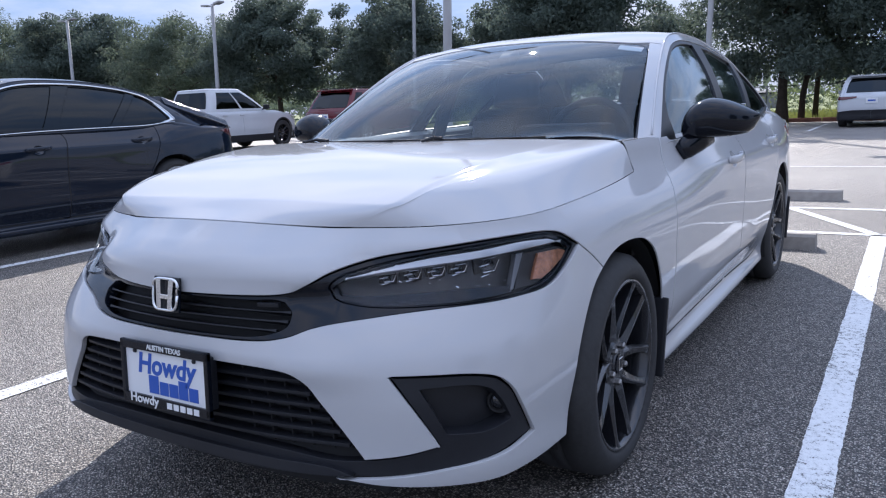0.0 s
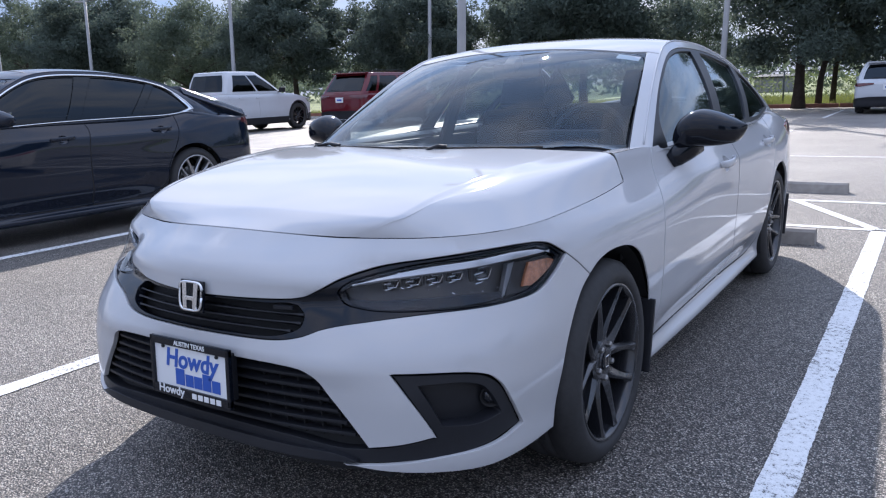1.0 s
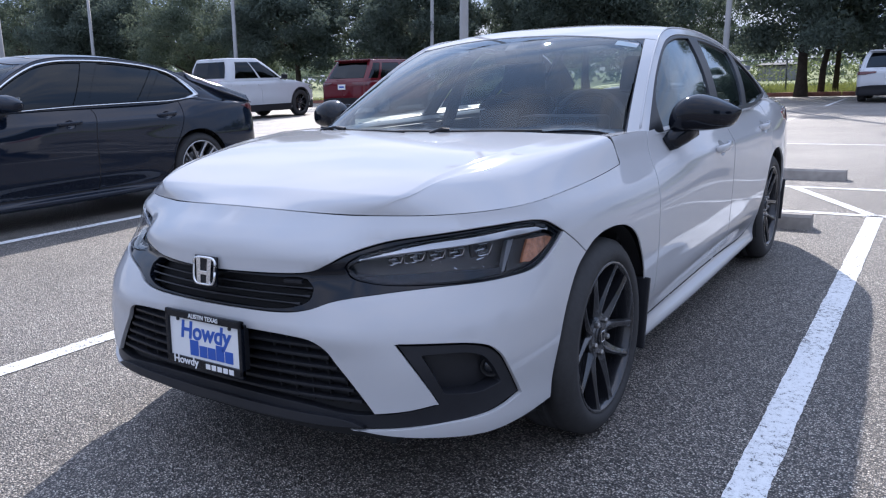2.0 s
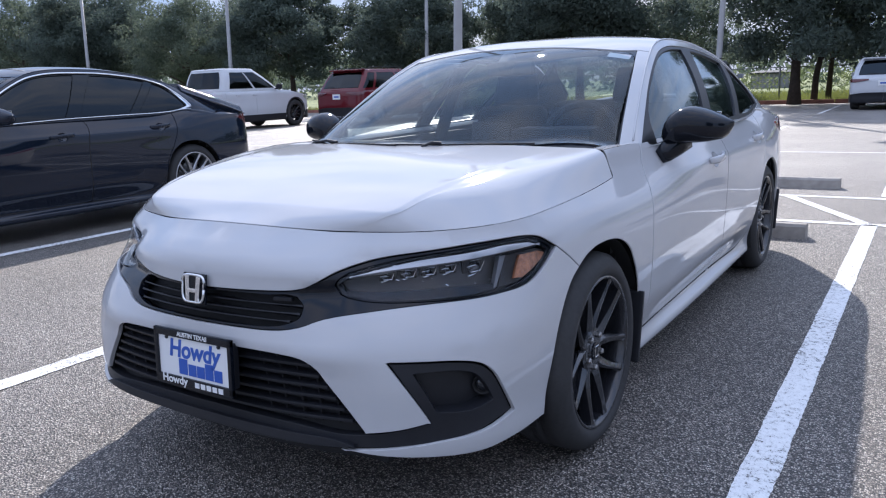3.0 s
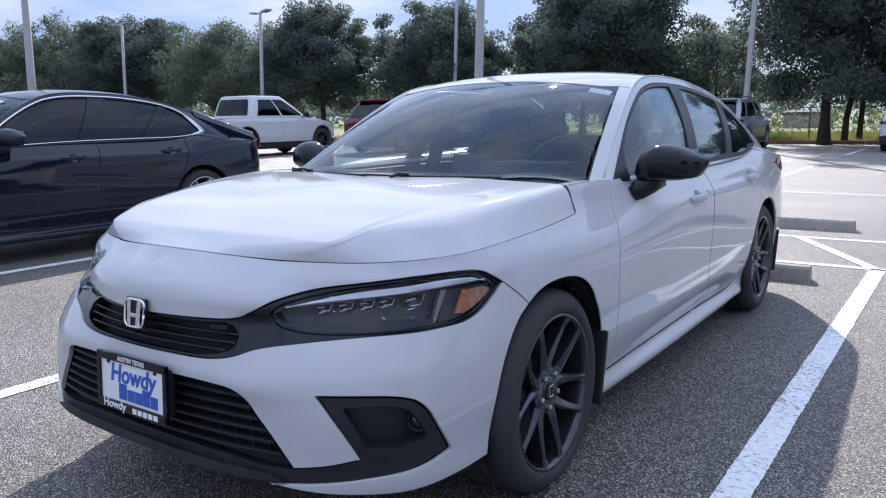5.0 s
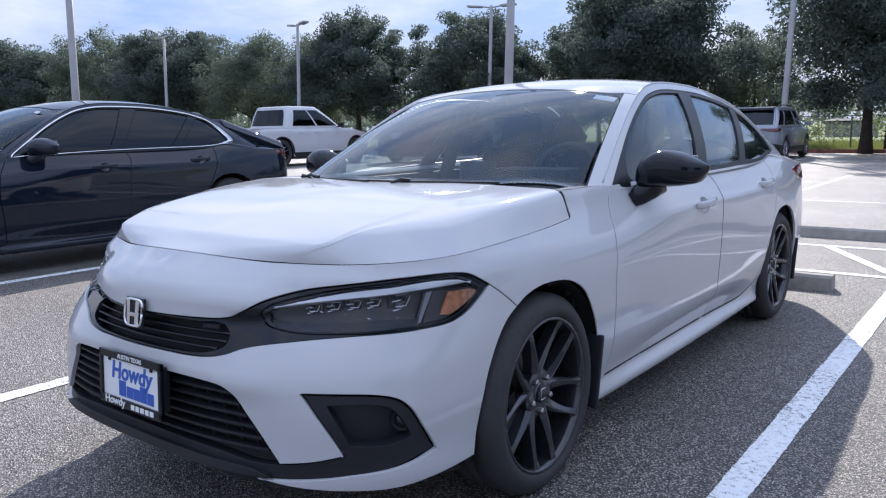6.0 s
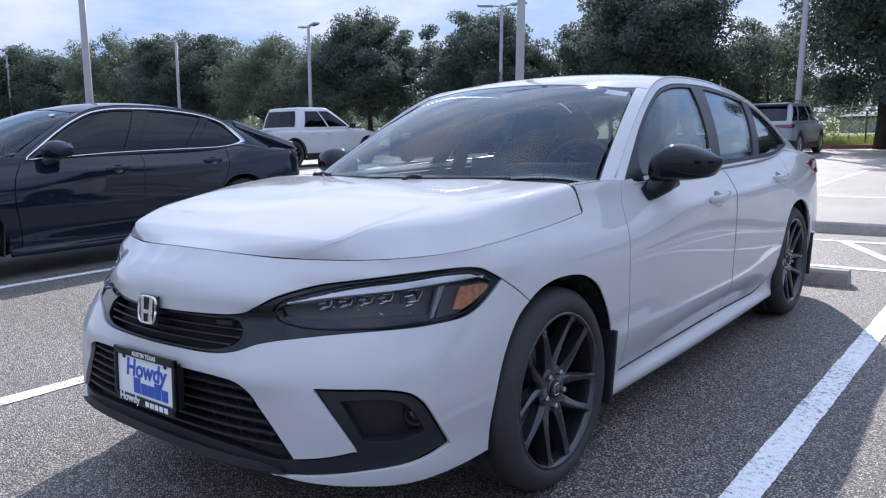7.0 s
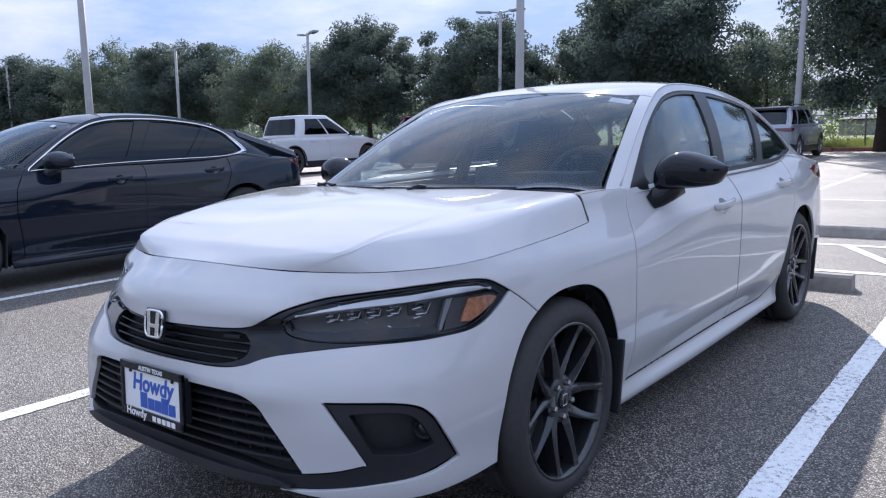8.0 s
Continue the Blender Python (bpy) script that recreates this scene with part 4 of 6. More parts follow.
def sedan(name, paint, trim, glass, parts_label, full=True, mirror_mat=None, at=(0, 0, 0), size=(1, 1, 1), spokes=5, finish=None):
    car = root(name, at, 0, size)
    both = (1, -1)
    flank, top, cab = WHITE_FLANK, WHITE_TOP, WHITE_SIDEGLASS
    inner_shell(car, MATT_BLACK)
    # front: wings with the nose, bumper, bonnet
    nose = bent([(0, 0.656), (0, 0.812)], WHITE_SHUT, [(1.705, 0.856), (1.720, 0.868), (1.721, 0.90), (1.716, 0.935), (1.708, 0.948)], [(1.708, 0.948), (1.90, 0.949), (2.050, 0.944)], DOOR_1, [(1.945, 0.252), (1.83, 0.23)], ARCH_F, GAP_LAMP, BAND_TOP)
    panel("front_wing", flank, nose, paint, car, sides=both, step=0.028, rim=0.005)
    low = bent(BAND_LOW, GAP_LAMP[::-1], ARCH_F2, [(1.116, 0.236), (0.975, 0.216), (0.845, 0.206), (0.70, 0.214), (0.56, 0.226), (0.452, 0.240)],
               [(0.452, 0.240), (0.62, 0.249), (0.72, 0.257), (0.83, 0.263), (0.90, 0.274), (0.973, 0.297)], FOG, [(0.597, 0.488), (0.704, 0.312)], [(0.704, 0.312), (0.62, 0.296), (0.525, 0.286)], LOW_TOP, [(0, 0.505), (0, 0.558)])
    for side in both:
        shelf = [[tuple((np.array(flank(a, float(np.interp(a, [1.71, 1.90, 2.05], [0.946, 0.947, 0.942])))) + [-0.09 * u, -0.012 * u, 0.0015 + 0.004 * u - 0.010 * u * u]) * [side, 1, 1]) for u in (0, 0.12, 0.4, 0.7, 1.0)] for a in np.linspace(1.712, 2.03, 12)]
        sheet("wing_top", shelf, paint, car, flip=side < 0)
        # dark strip painted in for the shade of the gap behind the bonnet's corner
        gap = np.array(bent([(1.700, 0.853), (1.713, 0.862), (1.7165, 0.90), (1.711, 0.936), (1.704, 0.947)]))
        panel("bonnet_gap_shade", flank, [tuple(q) for q in np.concatenate([gap + [0.004, 0], (gap - [0.006, 0])[::-1]])], MATT_BLACK, car, sides=(side,), step=0.03, raise_by=-0.001, rim=0.004, slit=0.0, fillet=0.0003)
    panel("front_bumper", flank, low, paint, car, sides=both, step=0.026, rim=0.014)
    hood = bent([(0, 0), (1, 0)], [(1, 0), (1, 1)], [(1, 1), (0, 1)], [(0, 1), (0, 0)], n=34)
    panel("bonnet", WHITE_BONNET, hood, paint, car, sides=both, step=0.0115, scale=(1.0, 0.8), rim=0.02)
    # black lower front
    apron = bent([(0, 0.247), (0, 0.300)], [(0, 0.300), (0.3, 0.292), (0.46, 0.280), (0.525, 0.283), (0.62, 0.293), (0.704, 0.309)], [(0.704, 0.309), (0.600, 0.485)], [(0.600, 0.485), (0.706, 0.482), (0.791, 0.475), (0.851, 0.458), (0.883, 0.432), (0.922, 0.373), (0.970, 0.297)],
                 [(0.970, 0.297), (0.83, 0.262), (0.62, 0.247), (0.48, 0.243)], [(0.48, 0.243), (0.25, 0.243), (0, 0.247)])
    pocket = bent([(0.722, 0.338), (0.665, 0.452)], [(0.665, 0.452), (0.78, 0.450), (0.832, 0.434), (0.862, 0.40)], [(0.862, 0.40), (0.895, 0.345)], [(0.895, 0.345), (0.82, 0.330), (0.722, 0.338)])
    panel("lower_apron", flank, apron, SATIN_BLACK, car, holes=(pocket,), sides=both, step=0.03, raise_by=-0.010, rim=0.05, label="satin black plastic apron and fog lamp pocket")
    for side in both:
        panel("fog_lamp_recess", flank, bent([(0.64, 0.31), (0.64, 0.47)], [(0.64, 0.47), (0.90, 0.47)], [(0.90, 0.47), (0.92, 0.31)], [(0.92, 0.31), (0.64, 0.31)]), SATIN_BLACK, car, sides=(side,), step=0.03, raise_by=-0.055, rim=0.003)
    panel("air_dam", lambda s, z: flank(s, 0.235 - 0 * z) * [1, 1, 0] + np.stack([0 * s, (0.235 - z) * 2.2, z], -1), bent([(0, 0.234), (0.5, 0.231), (1.10, 0.225)], [(1.10, 0.225), (1.08, 0.165)], [(1.08, 0.165), (0.5, 0.165), (0, 0.165)], [(0, 0.165), (0, 0.234)]), MATT_BLACK, car, sides=both, step=0.05, raise_by=-0.035)
    lip = bent([(0, 0.248), (0.25, 0.245), (0.44, 0.246), (0.50, 0.251)], [(0.50, 0.251), (0.46, 0.266), (0.30, 0.274), (0, 0.278)], [(0, 0.278), (0, 0.248)])
    panel("front_lip", flank, lip, SATIN_BLACK, car, sides=both, step=0.03, raise_by=0.010, rim=0.05, label="black chin lip under the lower grille")
    panel("lower_grille_back", flank, bent([(0, 0.26), (0, 0.52)], [(0, 0.52), (0.35, 0.51), (0.45, 0.47)], [(0.45, 0.47), (0.56, 0.27)], [(0.56, 0.27), (0, 0.26)]), MATT_BLACK, car, sides=both, step=0.05, raise_by=-0.045)
    slats = [0.318, 0.348, 0.378, 0.408, 0.438, 0.468]
    for k, z in enumerate(slats):
        lim = float(np.interp(z, [0.286, 0.362, 0.422, 0.468, 0.49], [0.512, 0.457, 0.412, 0.380, 0.345]))
        panel("grille_slat", flank, bent([(0, z - 0.006), (0, z + 0.006)], [(0, z + 0.006), (lim, z + 0.004)], [(lim, z + 0.004), (lim, z - 0.008)], [(lim, z - 0.008), (0, z - 0.006)]), SATIN_BLACK, car, sides=both, step=0.05, raise_by=-0.010, rim=0.030)
    for s0 in (0.205, 0.262, 0.320, 0.378, 0.436, 0.486):
        hi = float(np.interp(s0, [0.30, 0.37, 0.42, 0.47, 0.50], [0.49, 0.485, 0.42, 0.36, 0.32]))
        for side in both:
            panel("grille_bar", flank, bent([(s0 - 0.004, 0.30), (s0 - 0.004, hi)], [(s0 - 0.004, hi), (s0 + 0.004, hi)], [(s0 + 0.004, hi), (s0 + 0.004, 0.30)], [(s0 + 0.004, 0.30), (s0 - 0.004, 0.30)], n=5), MATT_BLACK, car, sides=(side,), step=0.05, raise_by=-0.028, rim=0.012)
    # black band with the upper grille and the headlamps
    band = bent(BAND_TOP[::-1], BAND_LOW[::-1], [(0, 0.558), (0, 0.567)], GRILLE[1][::-1], GRILLE[0][::-1], [(0, 0.648), (0, 0.656)])
    panel("front_garnish", flank, band, GLOSS_BLACK, car, holes=(bent(*LAMP),), sides=both, step=0.024, raise_by=-0.007, rim=0.03, label="gloss black band between grille and headlamps")
    panel("upper_grille_back", flank, bent([(0, 0.55), (0, 0.66)], [(0, 0.66), (0.42, 0.66)], [(0.42, 0.66), (0.42, 0.56)], [(0.42, 0.56), (0, 0.55)]), MATT_BLACK, car, sides=both, step=0.05, raise_by=-0.05)
    for z in (0.586, 0.606, 0.627):
        lim = float(np.interp(z, [0.570, 0.585, 0.60, 0.625, 0.648], [0.255, 0.312, 0.340, 0.348, 0.330]))
        panel("grille_slat", flank, bent([(0, z - 0.0035), (0, z + 0.004)], [(0, z + 0.004), (lim, z + 0.004)], [(lim, z + 0.004), (lim, z - 0.0035)], [(lim, z - 0.0035), (0, z - 0.0035)]), SATIN_BLACK, car, sides=both, step=0.05, raise_by=-0.014, rim=0.03)
    # doors, sills, quarters
    for side in both:
        one = (side,)
        d1 = bent([(2.050, 0.944), (2.28, 0.948), (2.7, 0.951), (3.045, 0.955)], DOOR_2, SILL[:3][::-1], DOOR_1[::-1])
        panel("front_door", flank, d1, paint, car, holes=(cup(2.235, 0.812),), sides=one, step=0.03, rim=0.03, slit=0.0044)
        d2 = bent([(3.045, 0.955), (3.5, 0.960), (3.85, 0.966), (4.02, 0.985)], DOOR_3, SILL[2:][::-1], DOOR_2[::-1])
        panel("rear_door", flank, d2, paint, car, holes=(cup(3.25, 0.835),), sides=one, step=0.03, rim=0.03, slit=0.0044)
        sl = bent(SILL[:3], SILL[2:], [(3.855, 0.42), (3.848, 0.33), (3.842, 0.25), (3.838, 0.175)], [(3.838, 0.175), (2.8, 0.158), (1.85, 0.165)], [(1.85, 0.165), (1.83, 0.23)], [(1.83, 0.23), (1.945, 0.252)])
        panel("sill", flank, sl, paint, car, sides=one, step=0.012, rim=0.03, slit=0.004)
        # black flush strips that stand in for the shade inside the shut lines
        for run in (DOOR_2, SILL[:3], SILL[2:]):
            mid = np.array(bent(run))
            t2 = np.gradient(mid, axis=0)
            t2 = np.column_stack([t2[:, 1], -t2[:, 0]]) / np.linalg.norm(t2, axis=1)[:, None] * 0.0040
            panel("door_gap_shade", flank, [tuple(q) for q in np.concatenate([mid + t2, (mid - t2)[::-1]])], MATT_BLACK, car, sides=one, step=0.03, raise_by=-0.0006, rim=0.004, slit=0.0, fillet=0.0003)
        quarter = bent(DOOR_3[::-1], [(4.02, 0.985), (4.20, 0.964), (4.40, 0.933), (4.6, 0.912), (5.0, 0.908), (5.3, 0.915)], [(5.3, 0.915), (5.866, 0.93)], [(5.866, 0.93), (5.866, 0.30)], [(5.866, 0.30), (5.0, 0.26), (4.535, 0.24)], ARCH_R[::-1])
        panel("rear_quarter", flank, quarter, paint, car, sides=one, step=0.035)
        # rounded shoulder between the quarter's upper edge and the cabin's foot
        ledge = []
        for y in np.linspace(3.50, 4.47, 26):
            s1 = float(np.interp(y, flank.plan.v[12:17, 1], flank.plan.t[12:17]))
            a = np.array(flank(s1, float(np.interp(s1, [4.02, 4.20, 4.40, 4.6, 5.0, 5.3], [0.984, 0.963, 0.932, 0.911, 0.907, 0.914]))))
            k = min(1.0, max(0.0, (y - 4.0) / 0.15))
            b = np.array(cab(min(y, 4.2), 0.03)) * (1 - k) + np.array(top(0.96, y)) * k
            b[0] -= 0.012
            ledge.append([tuple((a + (b - a) * u + np.array([0.012, 0, 0.010]) * math.sin(math.pi * u) - [0, 0, 0.004]) * [side, 1, 1]) for u in np.linspace(0, 1, 7)])
        sheet("rear_shoulder", ledge, paint, car, flip=side > 0)
        t0 = 0.0 if full else 0.36
        panel("tail_lamp", flank, bent([(4.47 + t0, 0.880), (4.58 + t0, 0.893), (4.98, 0.895), (5.3, 0.900)], [(5.3, 0.900), (5.3, 0.80)], [(5.3, 0.81), (5.05, 0.800), (4.66 + t0, 0.812), (4.47 + t0, 0.880)]), RED_LENS if full else DARK_LENS, car, sides=one, step=0.03, raise_by=0.006, label="red wrap-round tail lamp")
        # cabin side
        panel("side_frame", cab, bent([(1.425, 0.0), (1.425, 1.0)], [(1.425, 1.0), (2.4, 1.0), (4.28, 1.0)], [(4.28, 1.0), (4.28, 0.0)], [(4.28, 0.0), (2.9, -0.02), (1.425, 0.0)], n=22), paint, car, holes=(bent(*DLO),), sides=one, step=0.03, scale=SIDE_SCALE, slit=0.0, fillet=0.0008, rim=0.005)
        panel("window_trim", cab, bent(*DLO), trim, car, holes=(bent(*PANE_F, [(1.640, 0.06), (1.640, 0.09)]), bent(*PANE_R), bent(*PANE_Q)), sides=one, step=0.025, scale=SIDE_SCALE, raise_by=-0.004, label="black window surround and door pillars")
        for nm, pn, gl in (("door_window", bent(*PANE_F, [(1.640, 0.06), (1.640, 0.09)]), glass[1]), ("door_window", bent(*PANE_R), glass[2]), ("quarter_window", bent(*PANE_Q), glass[2])):
            if full:
                film = [(a, max(b, 0.125)) for a, b in pn]
                panel("tint_film", cab, film, gl, car, sides=one, step=0.05, scale=SIDE_SCALE, raise_by=-0.019, rim=0.001, fillet=0.0003)
            panel(nm, cab, pn, CLEAR_GLASS if full else gl, car, sides=one, step=0.05, scale=SIDE_SCALE, raise_by=-0.012, rim=0.003, fillet=0.0004)
        if not full:
            edge = [tuple(cab(a, b) * [side, 1, 1] + np.array([side * 0.004, 0, 0])) for a, b in bent(DLO[0])]
            part("chrome_trim", tube(edge, 0.008, 6), CHROME, car, "bright chrome strip round the side windows", smooth=True)
            edge = [tuple(cab(a, 0.03) * [side, 1, 1] + np.array([side * 0.006, 0, 0])) for a in np.linspace(1.5, 3.7, 30)]
            part("chrome_trim", tube(edge, 0.0045, 6), CHROME, car, smooth=True)
            panel("chrome_corner", cab, bent([(3.53, 0.79), (3.66, 0.46), (3.725, 0.14)], [(3.725, 0.14), (3.62, 0.03)], [(3.62, 0.03), (3.54, 0.04)], [(3.54, 0.04), (3.655, 0.16), (3.61, 0.46), (3.53, 0.79)]), CHROME, car, sides=one, step=0.05, scale=SIDE_SCALE, raise_by=0.004)
        # front pillar over the screen's edge, roof joint
        panel("front_pillar", top, bent([(0.953, 1.425), (1.0, 1.425)], [(1.0, 1.425), (1.0, 2.055)], [(1.0, 2.055), (0.914, 2.055)], [(0.914, 2.055), (0.937, 1.85), (0.953, 1.425)], n=14), paint, car, sides=one, step=0.03, scale=(0.65, 1), slit=0.0, fillet=0.0008, rim=0.004)
        rail = [tuple((WHITE_RAIL(y)[0] * side, y, WHITE_RAIL(y)[1])) for y in np.linspace(1.47, 4.2, 60)]
        part("roof_moulding", tube(rail, 0.0045, 6), paint, car, smooth=True)
    # cabin top
    panel("roof", top, bent([(0, 2.018), (0.70, 2.022), (0.80, 2.030), (0.918, 2.060)], [(0.918, 2.060), (1.0, 2.06)], [(1.0, 2.06), (1.0, 3.22)], [(1.0, 3.22), (0.9, 3.27), (0, 3.29)], [(0, 3.29), (0, 2.018)], n=20), paint, car, sides=both, step=0.035, scale=(0.6, 1), slit=0.0005, fillet=0.0008)
    panel("windscreen_surround", top, bent([(0, 1.33), (0.957, 1.375)], [(0.957, 1.375), (0.945, 1.8), (0.915, 2.055)], [(0.915, 2.055), (0.80, 2.026), (0.70, 2.018), (0, 2.014)], [(0, 2.014), (0, 1.33)], n=20), GLOSS_BLACK, car,
          holes=(bent([(0, 1.350), (0.946, 1.395)], [(0.946, 1.395), (0.932, 1.8), (0.904, 2.000), (0.87, 2.022)], [(0.87, 2.022), (0.70, 2.008), (0, 2.004)], [(0, 2.004), (0, 1.350)], n=40),), sides=both, step=0.014, scale=(0.65, 1), raise_by=-0.004, label="black painted border of the windscreen")
    panel("windscreen", top, bent([(0, 1.331), (0.952, 1.377)], [(0.952, 1.377), (0.946, 1.395), (0.932, 1.8), (0.904, 2.000), (0.87, 2.022)], [(0.87, 2.022), (0.70, 2.008), (0, 2.004)], [(0, 2.004), (0, 1.331)], n=20), glass[0], car, sides=both, step=0.02, scale=(0.65, 1), raise_by=-0.003, rim=0.002, fillet=0.0003)
    panel("rear_window", top, bent([(0, 3.30), (0.86, 3.29)], [(0.86, 3.29), (0.90, 4.05)], [(0.90, 4.05), (0, 4.12)], [(0, 4.12), (0, 3.30)], n=16), glass[-1], car, sides=both, step=0.05, scale=(0.65, 1), rim=0.002)
    for side in both:
        panel("rear_pillar", top, bent([(0.875, 3.27), (1.0, 3.23)], [(1.0, 3.23), (1.0, 4.12)], [(1.0, 4.12), (0.915, 4.10)], [(0.915, 4.10), (0.875, 3.27)], n=14), paint, car, sides=(side,), step=0.04, scale=(0.65, 1))
    if not full:
        slope = lambda c, y: np.stack([c * np.interp(y, [3.70, 4.1, 4.6], [0.69, 0.765, 0.775]), y - 0.10 * c * c * np.clip((y - 4.2) / 0.4, 0, 1), np.interp(y, [3.70, 3.95, 4.2, 4.45, 4.6], [1.220, 1.132, 1.055, 0.995, 0.968]) - 0.07 * np.clip((np.abs(c) - 0.90) / 0.10, 0, 1) ** 2], -1)
        panel("tail_slope", slope, bent([(0, 3.70), (1, 3.70)], [(1, 3.70), (1, 4.50)], [(1, 4.50), (0, 4.53)], [(0, 4.53), (0, 3.70)], n=12), paint, car, sides=both, step=0.025, scale=(0.65, 1), rim=0.10, label="smooth fastback tail sloping to its edge")
    panel("boot_lid", top, bent([(0, 4.13), (1.0, 4.13)], [(1.0, 4.13), (1.0, 4.5)], [(1.0, 4.5), (0, 4.56)], [(0, 4.56), (0, 4.13)], n=14), paint, car, sides=both, step=0.05, scale=(0.65, 1))
    # wheels, flaps, handles, mirrors
    for side in both:
        for y in (0.885, 3.62):
            wheel(car, side * (0.868 if y < 1 else 0.876), y, side, finish, spokes, seed_turn=1.57 if y < 1 else 1.62)
        for y in (1.205, 3.965):
            part("mud_flap", box((0.19, 0.018, 0.26), (side * 0.797, y + (0.004 if y < 2 else 0.01), 0.318), Euler((radians(-6), radians(side * 2), 0)).to_matrix(), 0.008, (1.0, 1.0)), SATIN_BLACK, car, "black plastic mud flap")
        for y, z in ((2.235, 0.812), (3.25, 0.835)):
            s0 = s_at(y)
            p = flank(s0, z)
            h = new("door_handle")
            h.parent = car
            h.matrix_basis = pose(p[0] * side, p[1], p[2], 0, 0, 0)
            bm = bmesh.new()
            n = 11
            rings = []
            for i in range(n):
                u = i / (n - 1)
                bow = 0.002 + 0.026 * math.sin(math.pi * min(1, max(0, u))) ** 0.5
                thick = 0.017 if 0 < i < n - 1 else 0.013
                rings.append([bm.verts.new((side * (bow + math.cos(a) * 0.007), (u - 0.5) * 0.225, math.sin(a) * thick + 0.010 * u)) for a in np.linspace(0, 2 * math.pi, 10, endpoint=False)])
            for r0, r1 in zip(rings, rings[1:]):
                for k in range(10):
                    bm.faces.new((r0[k], r0[(k + 1) % 10], r1[(k + 1) % 10], r1[k]))
            bm.faces.new(rings[0]), bm.faces.new(rings[-1][::-1])
            bmesh.ops.recalc_face_normals(bm, faces=bm.faces)
            part("grip", bm, paint, h, smooth=True)
            bowl = []
            for k in np.linspace(0.12, 1.12, 6):
                bowl.append([tuple((np.array(flank(s0 + 0.004 + 0.046 * k * math.cos(a), z - 0.004 + 0.030 * k * math.sin(a))) - [0.002 + 0.024 * (1 - min(1, k) ** 3), 0, 0]) * [side, 1, 1] - np.array([p[0] * side, p[1], p[2]])) for a in np.linspace(0, 2 * math.pi, 30, endpoint=False)])
            sheet("handle_hollow", bowl, paint, h, close=True, flip=side > 0)
        mirror(car, side, mirror_mat or GLOSS_BLACK)
    return car


def mirror(car, side, mat):
    """A door mirror: a shell that is full in front and pointed outwards, on a foot."""
    m = new("door_mirror")
    m.parent = car
    m.matrix_basis = pose(side * 0.93, 1.70, 0.990)
    up = Curve([(-1, -0.012), (-0.86, 0.030), (-0.55, 0.066), (-0.22, 0.078), (0.2, 0.068), (0.65, 0.042), (1, 0.016)])
    down = Curve([(-1, -0.048), (-0.88, -0.066), (-0.2, -0.064), (0.45, -0.056), (0.82, -0.038), (1, 0.002)])
    ahead = Curve([(-1, 0.030), (-0.85, 0.072), (-0.2, 0.104), (0.45, 0.088), (0.85, 0.040), (1, 0.004)])
    g = []
    for cx in np.concatenate([[-1], -np.cos(np.linspace(0.18, math.pi - 0.12, 22)), [1]]):
        row = []
        hi, lo, fr = float(up(cx)), float(down(cx)), float(ahead(cx))
        mid = (hi + lo) / 2
        k = 1.0 if abs(cx) < 1 else 0.03
        for a in np.linspace(0, 2 * math.pi, 32, endpoint=False):
            ca, sa = math.cos(a), math.sin(a)
            z = mid + k * (hi - lo) / 2 * np.sign(sa) * abs(sa) ** 0.72
            y = (-fr if ca < 0 else 0.055 * min(1, fr / 0.06)) * abs(ca) ** 0.80 * k + 0.035 * cx
            row.append((side * (0.125 * cx + 0.015), y, z))
        g.append(row)
    shell = sheet("shell", g, mat, m, "", close=True, flip=side < 0)
    part("mirror_glass", box((0.17, 0.004, 0.105), (0, 0.062, 0), None, 0.0015), CHROME, m)
    foot = tube([(-side * 0.105, -0.105, -0.112), (-side * 0.088, -0.080, -0.096), (-side * 0.060, -0.045, -0.070), (-side * 0.035, -0.015, -0.045)], [0.028, 0.040, 0.046, 0.050], 14, 0.8)
    part("foot", foot, mat, m, smooth=True)
    

white_sedan = tagged(sedan("sedan", WHITE_PAINT, TRIM_BLACK, (SCREEN_GLASS, FRONT_GLASS, SIDE_GLASS, REAR_GLASS), ""), "pearl white four-door sedan with black wheels, parked between painted lines", "car")
dark_sedan = tagged(sedan("sedan", BLACK_PAINT, TINTED_GLASS, (SCREEN_GLASS, TINTED_GLASS, TINTED_GLASS), "", full=False, mirror_mat=BLACK_PAINT, at=(-5.62, 0.30, 0), size=(1.03, 1.02, 1.07), finish=SILVER_ALLOY), "glossy black fastback sedan with dark windows and chrome window strip", "car")
# paper labels inside the dark car's windscreen
for c, y, w in ((0.70, 1.93, 0.07),):
    p = WHITE_TOP(c, y)
    part("sticker", box((w, 0.002, 0.035), (p[0], p[1] - 0.005, p[2] + 0.003), Euler((radians(-60), radians(8), 0)).to_matrix(), 0.0008), STICKER, dark_sedan, "pale printed label on the windscreen")

